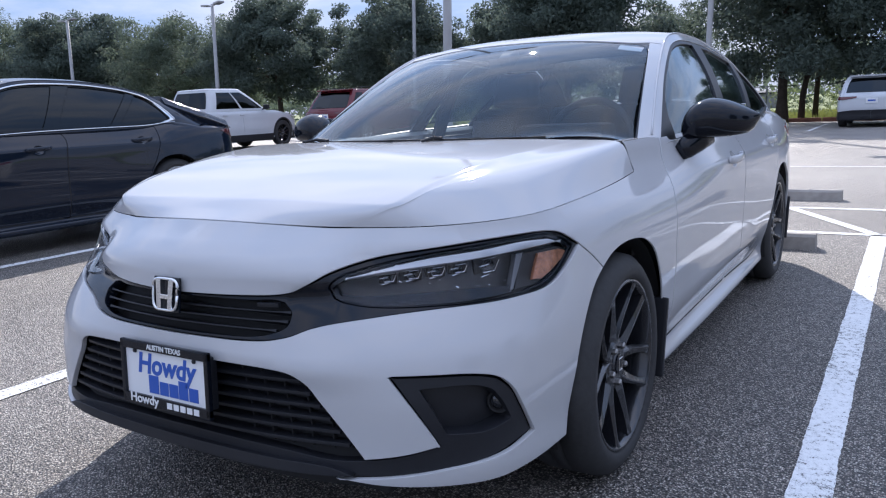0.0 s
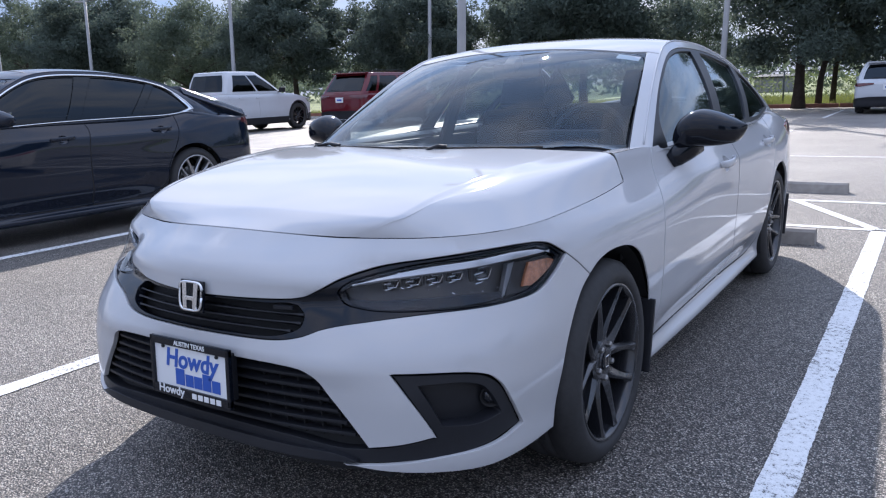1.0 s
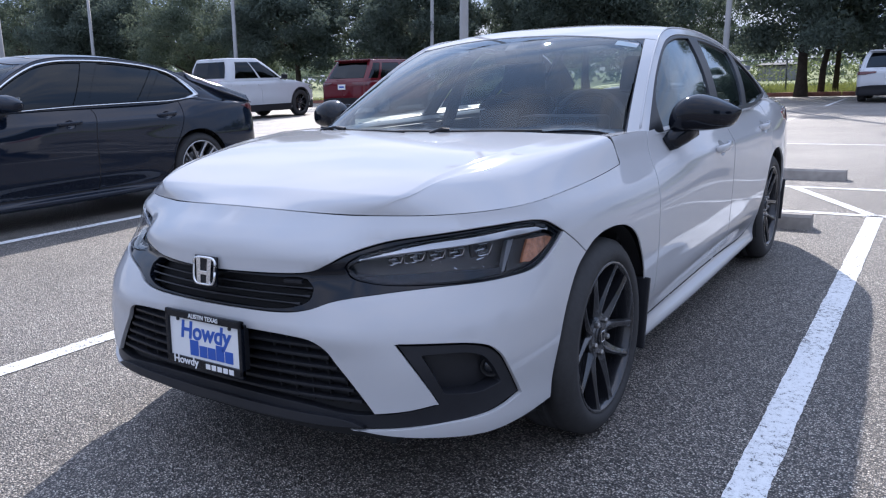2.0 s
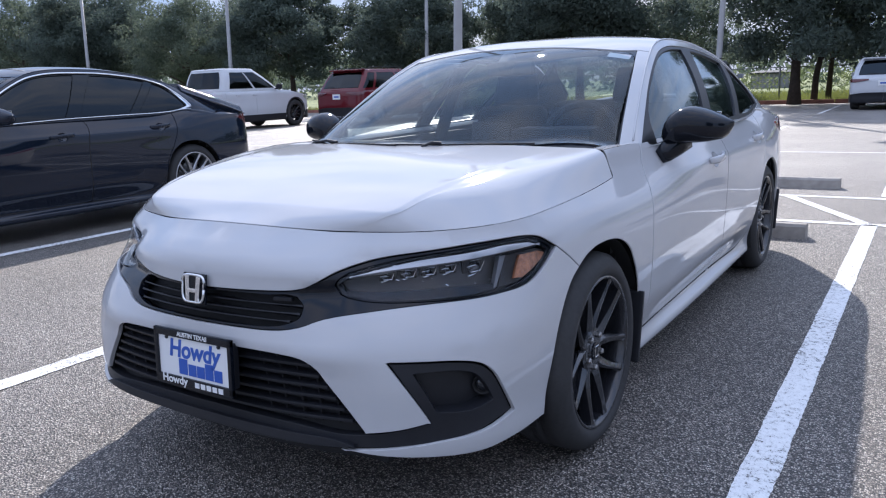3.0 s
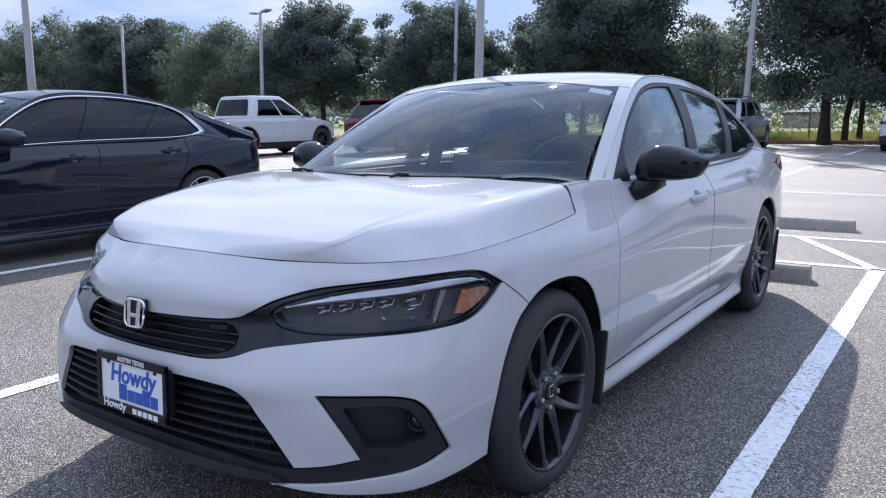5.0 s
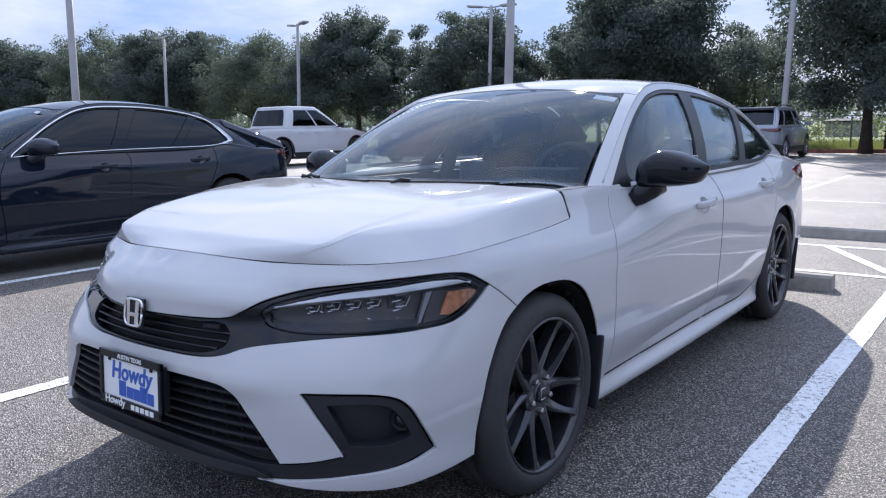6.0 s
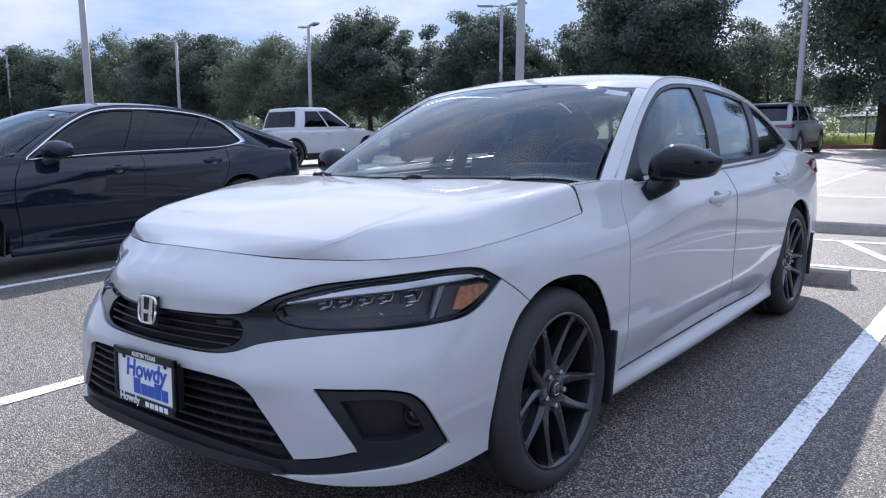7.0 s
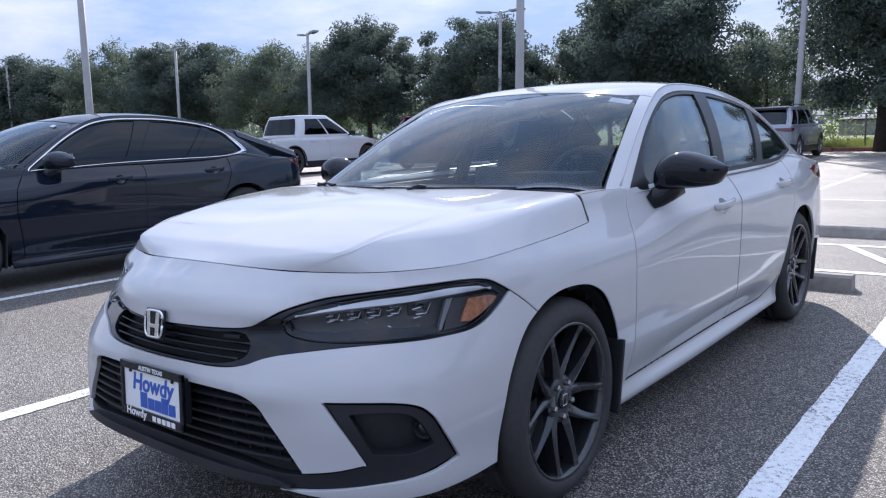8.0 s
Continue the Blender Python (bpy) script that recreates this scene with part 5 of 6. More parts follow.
# ---------------------------------------------------------------- details of the white sedan
def front_details(car):
    flank = WHITE_FLANK
    both = (1, -1)
    # headlamps: housing, light guide, projectors, side marker, clear cover
    for side in both:
        one = (side,)
        unit = new("headlamp")
        unit.parent = car
        tagged(unit, "slim headlamp with dark housing and amber side marker")
        lamp = bent(*LAMP)
        panel("housing", flank, lamp, LAMP_DARK, unit, sides=one, step=0.03, raise_by=-0.050, rim=0.002)
        panel("bezel", flank, lamp, GLOSS_BLACK, unit, holes=(bent([(0.500, 0.703), (0.72, 0.739), (0.97, 0.758), (1.085, 0.756)], [(1.085, 0.756), (1.158, 0.720)], [(1.158, 0.718), (1.075, 0.664), (1.02, 0.650), (0.72, 0.643), (0.56, 0.646), (0.492, 0.653)], [(0.492, 0.653), (0.458, 0.672)], [(0.458, 0.672), (0.500, 0.703)]),), sides=one, step=0.02, raise_by=-0.012, rim=0.036)
        # light strip: slim at the inner tip, broader outwards, ending in a clear tip over the side marker
        guide = bent([(0.490, 0.7010), (0.72, 0.7370), (0.90, 0.7510), (1.00, 0.7565), (1.085, 0.7520)], [(1.085, 0.7520), (1.130, 0.7370)], [(1.130, 0.7370), (1.06, 0.7345), (0.985, 0.7325)], [(0.985, 0.7325), (0.90, 0.7285), (0.72, 0.7170), (0.60, 0.7065), (0.490, 0.6940)], [(0.490, 0.6940), (0.490, 0.7010)])
        panel("light_guide", flank, guide, LIGHT_GUIDE, unit, sides=one, step=0.012, raise_by=-0.005, rim=0.014, fillet=0.003, label="silvery daytime light strip along the top")
        panel("reflector_blade", flank, bent([(0.978, 0.728), (1.004, 0.729)], [(1.004, 0.729), (0.978, 0.69), (0.950, 0.650)], [(0.950, 0.650), (0.936, 0.650)], [(0.936, 0.650), (0.978, 0.728)]), LAMP_GREY, unit, sides=one, step=0.02, raise_by=-0.018, rim=0.02)
        panel("marker_ground", flank, bent([(1.004, 0.728), (1.135, 0.728)], [(1.135, 0.728), (1.160, 0.717), (1.10, 0.672), (1.03, 0.650)], [(1.03, 0.650), (0.955, 0.648)], [(0.955, 0.648), (0.978, 0.69), (1.004, 0.728)]), LAMP_DARK, unit, sides=one, step=0.02, raise_by=-0.026, rim=0.01)
        panel("side_marker", flank, bent([(1.050, 0.722), (1.125, 0.722)], [(1.125, 0.722), (1.152, 0.712), (1.095, 0.676), (1.045, 0.658)], [(1.045, 0.658), (1.012, 0.662)], [(1.012, 0.662), (1.028, 0.69), (1.050, 0.722)]), AMBER, unit, sides=one, step=0.015, raise_by=-0.016, rim=0.02, label="amber side marker")
        # glossy dark sill along the lamp's lower half
        panel("shelf", flank, bent([(0.475, 0.664), (0.60, 0.669), (0.76, 0.672), (0.94, 0.664)], [(0.94, 0.664), (0.945, 0.645)], [(0.945, 0.645), (0.72, 0.642), (0.56, 0.644), (0.475, 0.656)], [(0.475, 0.656), (0.475, 0.664)]), GLOSS_BLACK, unit, sides=one, step=0.03, raise_by=-0.020, rim=0.02)
        for s0, z0, w0, big in ((0.595, 0.685, 0.046, False), (0.665, 0.691, 0.046, False), (0.735, 0.696, 0.046, False), (0.80, 0.700, 0.046, False), (0.893, 0.700, 0.062, True)):
            p = flank(s0, z0)
            a = flank(s0 + 0.01, z0) - flank(s0 - 0.01, z0)
            yaw = math.degrees(math.atan2(a[1], a[0]))
            m = pose(side * p[0], p[1], p[2], 0, 0, side * yaw) @ pose(0, 0.036, 0)
            cup = new("projector")
            cup.parent = unit
            cup.matrix_basis = m
            hh = 0.026 if not big else 0.044
            bm = bmesh.new()
            add_box(bm, (w0, 0.020, hh), (0, 0.022, 0), None, 0.005)
            part("frame", bm, LAMP_DARK, cup)
            part("lens", lathe([(0.000, hh * 0.40), (0.006, hh * 0.32), (0.011, hh * 0.18), (0.0125, 0)], 20, "y"), LAMP_EYE, cup, smooth=True)
            # chrome ribs, broken up and tilted to imitate the lamp's glints
            for zz, xx, ww, tilt in ((hh * 0.42, 0.006, 0.55, -6), (hh * 0.06, -0.008, 0.42, -9), (-hh * 0.30, 0.004, 0.50, -4), (-hh * 0.50, -0.006, 0.36, -12)):
                part("glint_rib", box((w0 * ww, 0.005, 0.0019), (xx, 0.004, zz), Euler((radians(-28), radians(tilt * side), 0)).to_matrix(), 0.0004), LAMP_CHROME, cup)
            part("glint_rib", box((0.0017, 0.005, hh * 0.6), (w0 * 0.40, 0.004, 0.002), Euler((0, radians(26 * side), 0)).to_matrix(), 0.0004), LAMP_CHROME, cup)
        # small bright chips scattered low in the housing to imitate glints
        rng = random.Random(5)
        for k in range(8):
            s0 = 0.62 + 0.04 * k + rng.uniform(-0.014, 0.014)
            p = np.array(flank(s0, rng.uniform(0.660, 0.690))) + [0, 0.022, 0]
            part("glint_chip", box((rng.uniform(0.003, 0.009), 0.003, rng.uniform(0.0010, 0.0016)), tuple(p * [side, 1, 1]), Euler((radians(rng.uniform(-50, -15)), radians(rng.uniform(-25, 25)), radians(side * rng.uniform(20, 60)))).to_matrix()), LAMP_GREY if k % 2 else LAMP_CHROME, unit)
        panel("cover", flank, lamp, LAMP_LENS, unit, sides=one, step=0.03, raise_by=-0.001, rim=0.004, fillet=0.0008)
    # emblem: a bright rounded frame with two uprights on a dark ground
    em = new("emblem")
    em.parent = car
    em.matrix_basis = pose(0, 0.014, 0.652, -8, 0, 0) @ Matrix.Scale(0.87, 4)
    tagged(em, "chrome emblem in a dark recess on the grille")
    part("ground", box((0.106, 0.008, 0.098), (0, 0.008, 0), None, 0.004), GLOSS_BLACK, em)
    ring = []
    for a in np.linspace(0, 2 * math.pi, 49):
        c, s = math.cos(a), math.sin(a)
        z = 0.044 * np.sign(s) * abs(s) ** 0.45
        ring.append(((0.050 + 0.05 * z) * np.sign(c) * abs(c) ** 0.45, 0, z))
    part("ring", tube(ring, 0.0045, 8), CHROME, em, smooth=True)
    for sd in both:
        bm = bmesh.new()
        q = [(sd * 0.017, 0.040), (sd * 0.036, 0.040), (sd * 0.030, -0.040), (sd * 0.013, -0.040)]
        f = [bm.verts.new((x, -0.004, z)) for x, z in q]
        b = [bm.verts.new((x * 1.08, 0.008, z * 1.02)) for x, z in q]
        bm.faces.new(f)
        for i in range(4):
            bm.faces.new((f[i], f[(i + 1) % 4], b[(i + 1) % 4], b[i]))
        bmesh.ops.recalc_face_normals(bm, faces=bm.faces)
        part("upright", bm, CHROME, em)
    part("crosspiece", box((0.036, 0.012, 0.013), (0, 0.001, -0.006), None, 0.002), CHROME, em)
    # dealer's plate in its black frame
    pl = new("licence_frame")
    pl.parent = car
    pl.matrix_basis = pose(0, -0.012, 0.450, -3, 0, 0)
    tagged(pl, "white dealer plate in a black frame on the lower grille")
    bm = bmesh.new()
    for x, z, w, h in ((0, 0.069, 0.318, 0.022), (0, -0.071, 0.318, 0.026), (-0.152, 0, 0.014, 0.160), (0.152, 0, 0.014, 0.160)):
        add_box(bm, (w, 0.012, h), (x, 0, z), None, 0.003)
    part("frame", bm, GLOSS_BLACK, pl)
    part("backing", box((0.30, 0.02, 0.13), (0, 0.022, 0), None, 0.004), SATIN_BLACK, pl)
    plate = part("plate", box((0.295, 0.003, 0.150), (0, 0.002, 0), None, 0.001), PLATE_WHITE, pl)
    face = lambda x, z: pose(x, -0.0002, z, 90, 0, 0)
    writing("lettering", "Howdy", 0.072, PLATE_BLUE, plate, face(0.002, 0.022), "blue script word on the plate", 0.98, bold=0.0020, slant=0.15)
    for x, w, h in ((-0.056, 0.036, 0.046), (-0.018, 0.032, 0.034), (0.017, 0.032, 0.034), (0.052, 0.033, 0.046), (0.088, 0.032, 0.034)):
        part("print_bar", box((w, 0.0012, h), (x + 0.012, -0.0002, -0.036 + (h - 0.028) / 2), None, 0.0005), PLATE_BLUE, plate)
    writing("lettering", "AUSTIN TEXAS", 0.0185, PRINT_WHITE, pl, pose(0.006, -0.0066, 0.069, 90, 0, 0), "small white capitals on the frame", bold=0.0003)
    writing("lettering", "Howdy", 0.033, PRINT_WHITE, pl, pose(-0.076, -0.0066, -0.068, 90, 0, 0), "white script word on the frame", 1.1, bold=0.0006)
    for x in (0.018, 0.042, 0.066, 0.090, 0.114):
        part("print_bar", box((0.018, 0.0012, 0.015), (x, -0.0066, -0.071)), PRINT_WHITE, pl)
    for x in (-0.108, 0.108):
        part("screw", lathe([(0.001, 0.006), (-0.003, 0.005), (-0.004, 0.0)], 14, "y", (x, -0.001, 0.053)), SATIN_BLACK, pl)
    # small round fog lamps at the back of their pockets
    for side in both:
        p = flank(0.845, 0.385)
        fog = new("fog_lamp")
        fog.parent = car
        fog.matrix_basis = pose(side * (p[0] - 0.012), p[1] + 0.030, p[2], 0, 0, side * 30)
        part("ring", lathe([(0.030, 0.028), (0.010, 0.028), (0.008, 0.026), (0.014, 0.022), (0.018, 0.020)], 24, "y"), MATT_BLACK, fog, smooth=True)
        part("lens", lathe([(0.020, 0.021), (0.013, 0.015), (0.010, 0.0)], 20, "y"), LAMP_EYE, fog, smooth=True)
    # trim plate in the grille
    p = flank(0.285, 0.637)
    part("grille_badge", box((0.055, 0.012, 0.010), (p[0], p[1] + 0.006, p[2]), Euler((0, 0, radians(14))).to_matrix(), 0.002), SATIN_BLACK, car)


def cabin_details(car):
    top = WHITE_TOP
    # wipers
    for pts, arm in (([(-0.66, 1.372), (-0.40, 1.368), (-0.02, 1.345)], (-0.55, 1.32)), ([(-0.06, 1.362), (0.16, 1.372), (0.50, 1.352)], (0.10, 1.32))):
        line = []
        for x, y in pts:
            c = abs(x) / 0.77
            q = top(c, y)
            line.append((x, q[1] - 0.004, q[2] + 0.004))
        wip = new("wiper")
        wip.parent = car
        tagged(wip, "black windscreen wiper lying at the foot of the screen")
        part("blade", tube(line, 0.0045, 6), MATT_BLACK, wip)
        q = top(abs(arm[0]) / 0.77, arm[1] + 0.03)
        part("arm", tube([(arm[0], q[1] - 0.02, q[2] + 0.0), ((arm[0] + line[1][0]) / 2, (q[1] + line[1][1]) / 2, line[1][2] + 0.010), (line[1][0], line[1][1], line[1][2] + 0.006)], 0.006, 6), SATIN_BLACK, wip)
    cowl = []
    for c in np.linspace(-1, 1, 31):
        a, b = top(abs(c) * 0.98, 1.35), top(abs(c) * 0.98, 1.40)
        sx = 1 if c >= 0 else -1
        cowl.append([(sx * a[0], a[1] - 0.09, a[2] - 0.05), (sx * a[0], a[1], a[2] - 0.012), (sx * b[0], b[1], b[2] - 0.008)])
    sheet("scuttle", cowl, SATIN_BLACK, car, "black plastic scuttle panel under the wipers")
    # sticker inside the screen's upper corner
    p = top(0.83, 1.985)
    part("sticker", box((0.10, 0.002, 0.034), (p[0] - 0.01, p[1] - 0.002, p[2] - 0.006), Euler((radians(-60), radians(10), radians(0))).to_matrix(), 0.0008), STICKER, car, "pale printed sticker inside the windscreen")
    # interior
    inn = new("interior")
    inn.parent = car
    tagged(inn, "dark cloth interior with front seats and dashboard")
    dash = []
    for x in np.linspace(-0.68, 0.68, 17):
        k = 1 - 0.18 * abs(x / 0.68) ** 3
        dash.append([(x, 1.22 + 0.14 * (x / 0.68) ** 2, 0.90), (x, 1.35 + 0.12 * (x / 0.68) ** 2, 0.935 * k + 0.935 * (1 - k)), (x, 1.62, 0.935), (x, 1.74, 0.91), (x, 1.77, 0.80), (x, 1.74, 0.55)])
    sheet("dashboard", dash, DASH, inn)
    part("instrument_hood", box((0.36, 0.16, 0.07), (0.36, 1.68, 0.955), None, 0.025), DASH, inn)
    part("screen_display", box((0.20, 0.02, 0.11), (0.0, 1.76, 0.955), Euler((radians(-12), 0, 0)).to_matrix(), 0.008), DASH, inn)
    wh = [(0.36 + 0.185 * math.cos(a), 1.93 + 0.06 * math.sin(a), 0.90 + 0.175 * math.sin(a)) for a in np.linspace(0, 2 * math.pi, 41)]
    part("steering_wheel", tube(wh, 0.016, 8), DASH, inn, smooth=True)
    part("steering_boss", box((0.17, 0.06, 0.12), (0.36, 1.90, 0.89), Euler((radians(20), 0, 0)).to_matrix(), 0.03), DASH, inn)

    def seat(x, y, width, bench=False):
        s = new("rear_bench" if bench else "front_seat")
        s.parent = inn
        cush = bmesh.new()
        add_box(cush, (width, 0.52, 0.17), (x, y, 0.47), Euler((radians(6), 0, 0)).to_matrix(), 0.05)
        add_box(cush, (width * 0.96, 0.15, 0.60), (x, y + 0.36, 0.76), Euler((radians(-18), 0, 0)).to_matrix(), 0.06, (0.86, 0.8))
        for hx in ((x - 0.36, x + 0.36) if bench else (x,)):
            add_box(cush, (0.27, 0.10, 0.19 if not bench else 0.09), (hx, y + 0.50, 1.145 if not bench else 0.995), Euler((radians(-12), 0, 0)).to_matrix(), 0.04, (0.85, 0.9))
        return s, cush
    for x in (0.36, -0.36):
        s, bm = seat(x, 2.25, 0.50)
        part("front_seat_padding", bm, CLOTH, s, smooth=True)
        for d in (-0.06, 0.06):
            part("headrest_post", tube([(x + d, 2.73, 1.0), (x + d, 2.75, 1.10)], 0.007, 6), CHROME, s)
    s, bm = seat(0, 3.15, 1.22, True)
    part("rear_bench_padding", bm, CLOTH, s, smooth=True)
    part("parcel_shelf", box((1.25, 0.55, 0.03), (0, 3.85, 0.97), Euler((radians(4), 0, 0)).to_matrix(), 0.01), DASH, inn)
    part("floor_carpet", box((1.40, 2.6, 0.03), (0, 2.5, 0.34)), CLOTH, inn)
    for sd in (1, -1):
        part("door_card", box((0.03, 2.4, 0.55), (sd * 0.765, 2.65, 0.64), None, 0.01), DASH, inn)
        part("rear_pillar_lining", box((0.03, 0.5, 0.30), (sd * 0.60, 3.72, 1.06), Euler((radians(-25), sd * radians(-22), 0)).to_matrix(), 0.01), DASH, inn)
        part("middle_pillar_lining", box((0.03, 0.10, 0.42), (sd * 0.665, 2.49, 1.08), Euler((0, sd * radians(-22), 0)).to_matrix(), 0.01), DASH, inn)
    liner = [[(c * WHITE_RAIL(y)[0] * 0.97, y, float(top(abs(c) * 0.97, y)[2]) - 0.035) for c in np.linspace(-1, 1, 15)] for y in np.linspace(2.14, 3.26, 9)]
    sheet("headlining", liner, DASH, inn)
    rv = new("rear_view_mirror")
    rv.parent = inn
    part("shell", box((0.24, 0.035, 0.065), (0, 1.97, 1.245), Euler((radians(8), 0, 0)).to_matrix(), 0.012), DASH, rv)
    part("mount", box((0.06, 0.09, 0.05), (0, 1.93, 1.275), Euler((radians(30), 0, 0)).to_matrix(), 0.012), DASH, rv)


front_details(white_sedan)
cabin_details(white_sedan)

# ---------------------------------------------------------------- cars farther off
def vehicle(name, paint, length, width, height, belt, cabin, label, at, turn, windows, bed=False, tyre=0.36, glass=None, rear=True, rails=False, finish=None):
    """A taller car. cabin: (front foot, front top, rear top, rear foot) along y. windows: shares of the side."""
    glass = glass or TINTED_GLASS
    car = root(name, at, turn)
    w, L = width / 2, length
    plan = [(0, 0), (w * 0.52, 0.05), (w * 0.80, 0.19), (w * 0.95, 0.52), (w, 1.1), (w, L * 0.5), (w, L - 0.8), (w * 0.985, L - 0.34), (w * 0.90, L - 0.10), (w * 0.55, L - 0.015), (0, L)]
    side = [(0.18, 0.07), (0.26, 0.02), (0.42, 0.02), (0.60, 0.0), (0.80, 0.006), (belt - 0.06, 0.02), (belt, 0.05), (belt + 0.06, 0.10)]
    flank = Skirt(plan, [(k, side) for k in (0, 4, 7, 10)])
    yf, yr = 0.95, L - (1.15 if bed else 1.0)
    s_of = lambda y: float(np.interp(y, flank.plan.v[3:8, 1], flank.plan.t[3:8]))
    end = flank.end

    def arch(y, r):
        c = s_of(y)
        return [(c + r * math.cos(a), tyre + r * math.sin(a)) for a in np.linspace(math.pi, 0, 15)]
    r = tyre + 0.05
    for sd in (1, -1):
        lowz = 0.30
        f0, f1, r0, r1 = s_of(yf) - r, s_of(yf) + r, s_of(yr) - r, s_of(yr) + r
        out = [(0, lowz)] + [(f0 * i / 6, lowz) for i in range(1, 6)] + [(f0, lowz)] + arch(yf, r) + [(f1 + (r0 - f1) * i / 8, lowz) for i in range(9)] + arch(yr, r) + [(r1 + (end - r1) * i / 8, lowz) for i in range(9)]
        out += [(end, belt * 0.7), (end, belt)] + [(end - (end - 0.0) * i / 50, belt if end - end * i / 50 > s_of(1.3) else belt - 0.17 * min(1, (s_of(1.3) - (end - end * i / 50)) / 0.9)) for i in range(1, 51)]
        panel("body_side", flank, out, paint, car, sides=(sd,), step=0.11, rim=0.03, centre=(0, L / 2, 0.6))
        band = [(f1 + (r0 - f1) * i / 8, 0.22) for i in range(9)] + [(r0 - (r0 - f1) * i / 8, 0.42) for i in range(9)]
        panel("sill_cladding", flank, band, SATIN_BLACK, car, sides=(sd,), step=0.12, raise_by=0.008, centre=(0, L / 2, 0.6))
        for y in (yf, yr):
            ring = arch(y, r + 0.035) + arch(y, r - 0.012)[::-1]
            panel("arch_cladding", flank, ring, SATIN_BLACK, car, sides=(sd,), step=0.2, raise_by=0.010, centre=(0, L / 2, 0.6))
            wheel(car, sd * (w - 0.03), y, sd, finish or SILVER_ALLOY, 5, tyre, tyre * 0.68)
            liner = [[(sd * x, y + (r + 0.01) * math.cos(a), tyre + (r + 0.01) * math.sin(a)) for a in np.linspace(-0.2, math.pi + 0.2, 20)] for x in (w - 0.06, w - 0.32)]
            liner.append([(sd * (w - 0.33), y, tyre)] * 20)
            sheet("wheel_arch_liner", liner, MATT_BLACK, car)
        bump = [(s_of(yr) + r + 0.02, 0.24), (end - 0.4, 0.24), (end, 0.26), (end, 0.56), (end - 0.5, 0.56), (s_of(yr) + r + 0.05, 0.46)]
        panel("rear_bumper", flank, bent(*[[bump[i], bump[(i + 1) % 6]] for i in range(6)]), SATIN_BLACK, car, sides=(sd,), step=0.1, raise_by=0.02, rim=0.04, centre=(0, L / 2, 0.6))
        # doors as skins of their own, headlamps and the front bumper's lower part
        mid_y = (cabin[0] + cabin[3]) / 2 + 0.02
        for y0, y1 in ((max(cabin[0] + 0.12, yf + r + 0.10), mid_y), (mid_y, min(cabin[3] - 0.06, yr + 0.06))):
            q0, q1 = s_of(y0), s_of(y1)
            foot_z = 0.46 if y1 < yr - r else 0.46 + 0.30
            skin = bent([(q0, 0.46), (q0 - 0.02, belt - 0.03)], [(q0 - 0.02, belt - 0.03), (q1, belt - 0.03)], [(q1, belt - 0.03), (q1 - 0.02, foot_z)], [(q1 - 0.02, foot_z), (min(q1 - 0.02, r0 - 0.05), 0.46)], [(min(q1 - 0.02, r0 - 0.05), 0.46), (q0, 0.46)], n=6)
            panel("door", flank, skin, paint, car, sides=(sd,), step=0.12, raise_by=0.006, rim=0.008, slit=0.004, centre=(0, L / 2, 0.6))
        nose_top = belt - 0.20
        panel("headlamp", flank, bent([(w * 0.55, nose_top - 0.14), (w * 0.55, nose_top - 0.02)], [(w * 0.55, nose_top - 0.02), (w * 1.02, nose_top), (w * 1.25, nose_top + 0.02)], [(w * 1.25, nose_top + 0.02), (w * 1.1, nose_top - 0.10), (w * 0.55, nose_top - 0.14)]), LAMP_CHROME, car, sides=(sd,), step=0.1, raise_by=0.008, centre=(0, L / 2, 0.6))
        panel("front_bumper", flank, bent([(0, 0.24), (0, 0.50)], [(0, 0.50), (w, 0.50), (f0 - 0.06, 0.44)], [(f0 - 0.06, 0.44), (f0 - 0.02, 0.26)], [(f0 - 0.02, 0.26), (0, 0.24)]), SATIN_BLACK, car, sides=(sd,), step=0.12, raise_by=0.014, rim=0.03, centre=(0, L / 2, 0.6))
        lampz = (belt - 0.15, belt - 0.04)
        if bed:
            panel("tail_lamp", flank, bent([(end - w - 0.16, belt - 0.30), (end - w - 0.16, belt - 0.10)], [(end - w - 0.16, belt - 0.10), (end - w * 0.82, belt - 0.08)], [(end - w * 0.82, belt - 0.08), (end - w * 0.82, belt - 0.32)], [(end - w * 0.82, belt - 0.32), (end - w - 0.16, belt - 0.30)]), DARK_LENS, car, sides=(sd,), step=0.1, raise_by=0.014, centre=(0, L / 2, 0.6))
            continue
        panel("tail_lamp", flank, bent([(end - w - 0.20, lampz[1]), (end - w * 0.42, lampz[1])], [(end - w * 0.42, lampz[1]), (end - w * 0.42, lampz[1] - 0.05)], [(end - w * 0.42, lampz[1] - 0.05), (end - w * 0.85, lampz[0]), (end - w - 0.12, lampz[0] + 0.04), (end - w - 0.20, lampz[1])]), DARK_LENS, car, sides=(sd,), step=0.1, raise_by=0.012, centre=(0, L / 2, 0.6))
    part("underbody", box((width - 0.35, L - 0.5, 0.10), (0, L / 2, 0.27), None, 0.02), MATT_BLACK, car)
    # bonnet and, on the pickup, the load bed
    a0, a1, a2, a3 = cabin
    hood = []
    for y in np.linspace(0.04, a0 + 0.25, 9):
        f = min(1, (y / 0.5)) ** 0.5
        half = float(np.interp(y, [0.04, 0.19, 0.52, 1.1], [w * 0.46, w * 0.76, w * 0.90, w - 0.05]))
        zt = belt - 0.16 + 0.20 * min(1, y / (a0 + 0.25)) ** 0.75
        hood.append([(half * c, y, zt - 0.05 * abs(c) ** 4) for c in np.linspace(-1, 1, 13)])
    sheet("bonnet", hood, paint, car)
    deck0 = a3 - 0.05
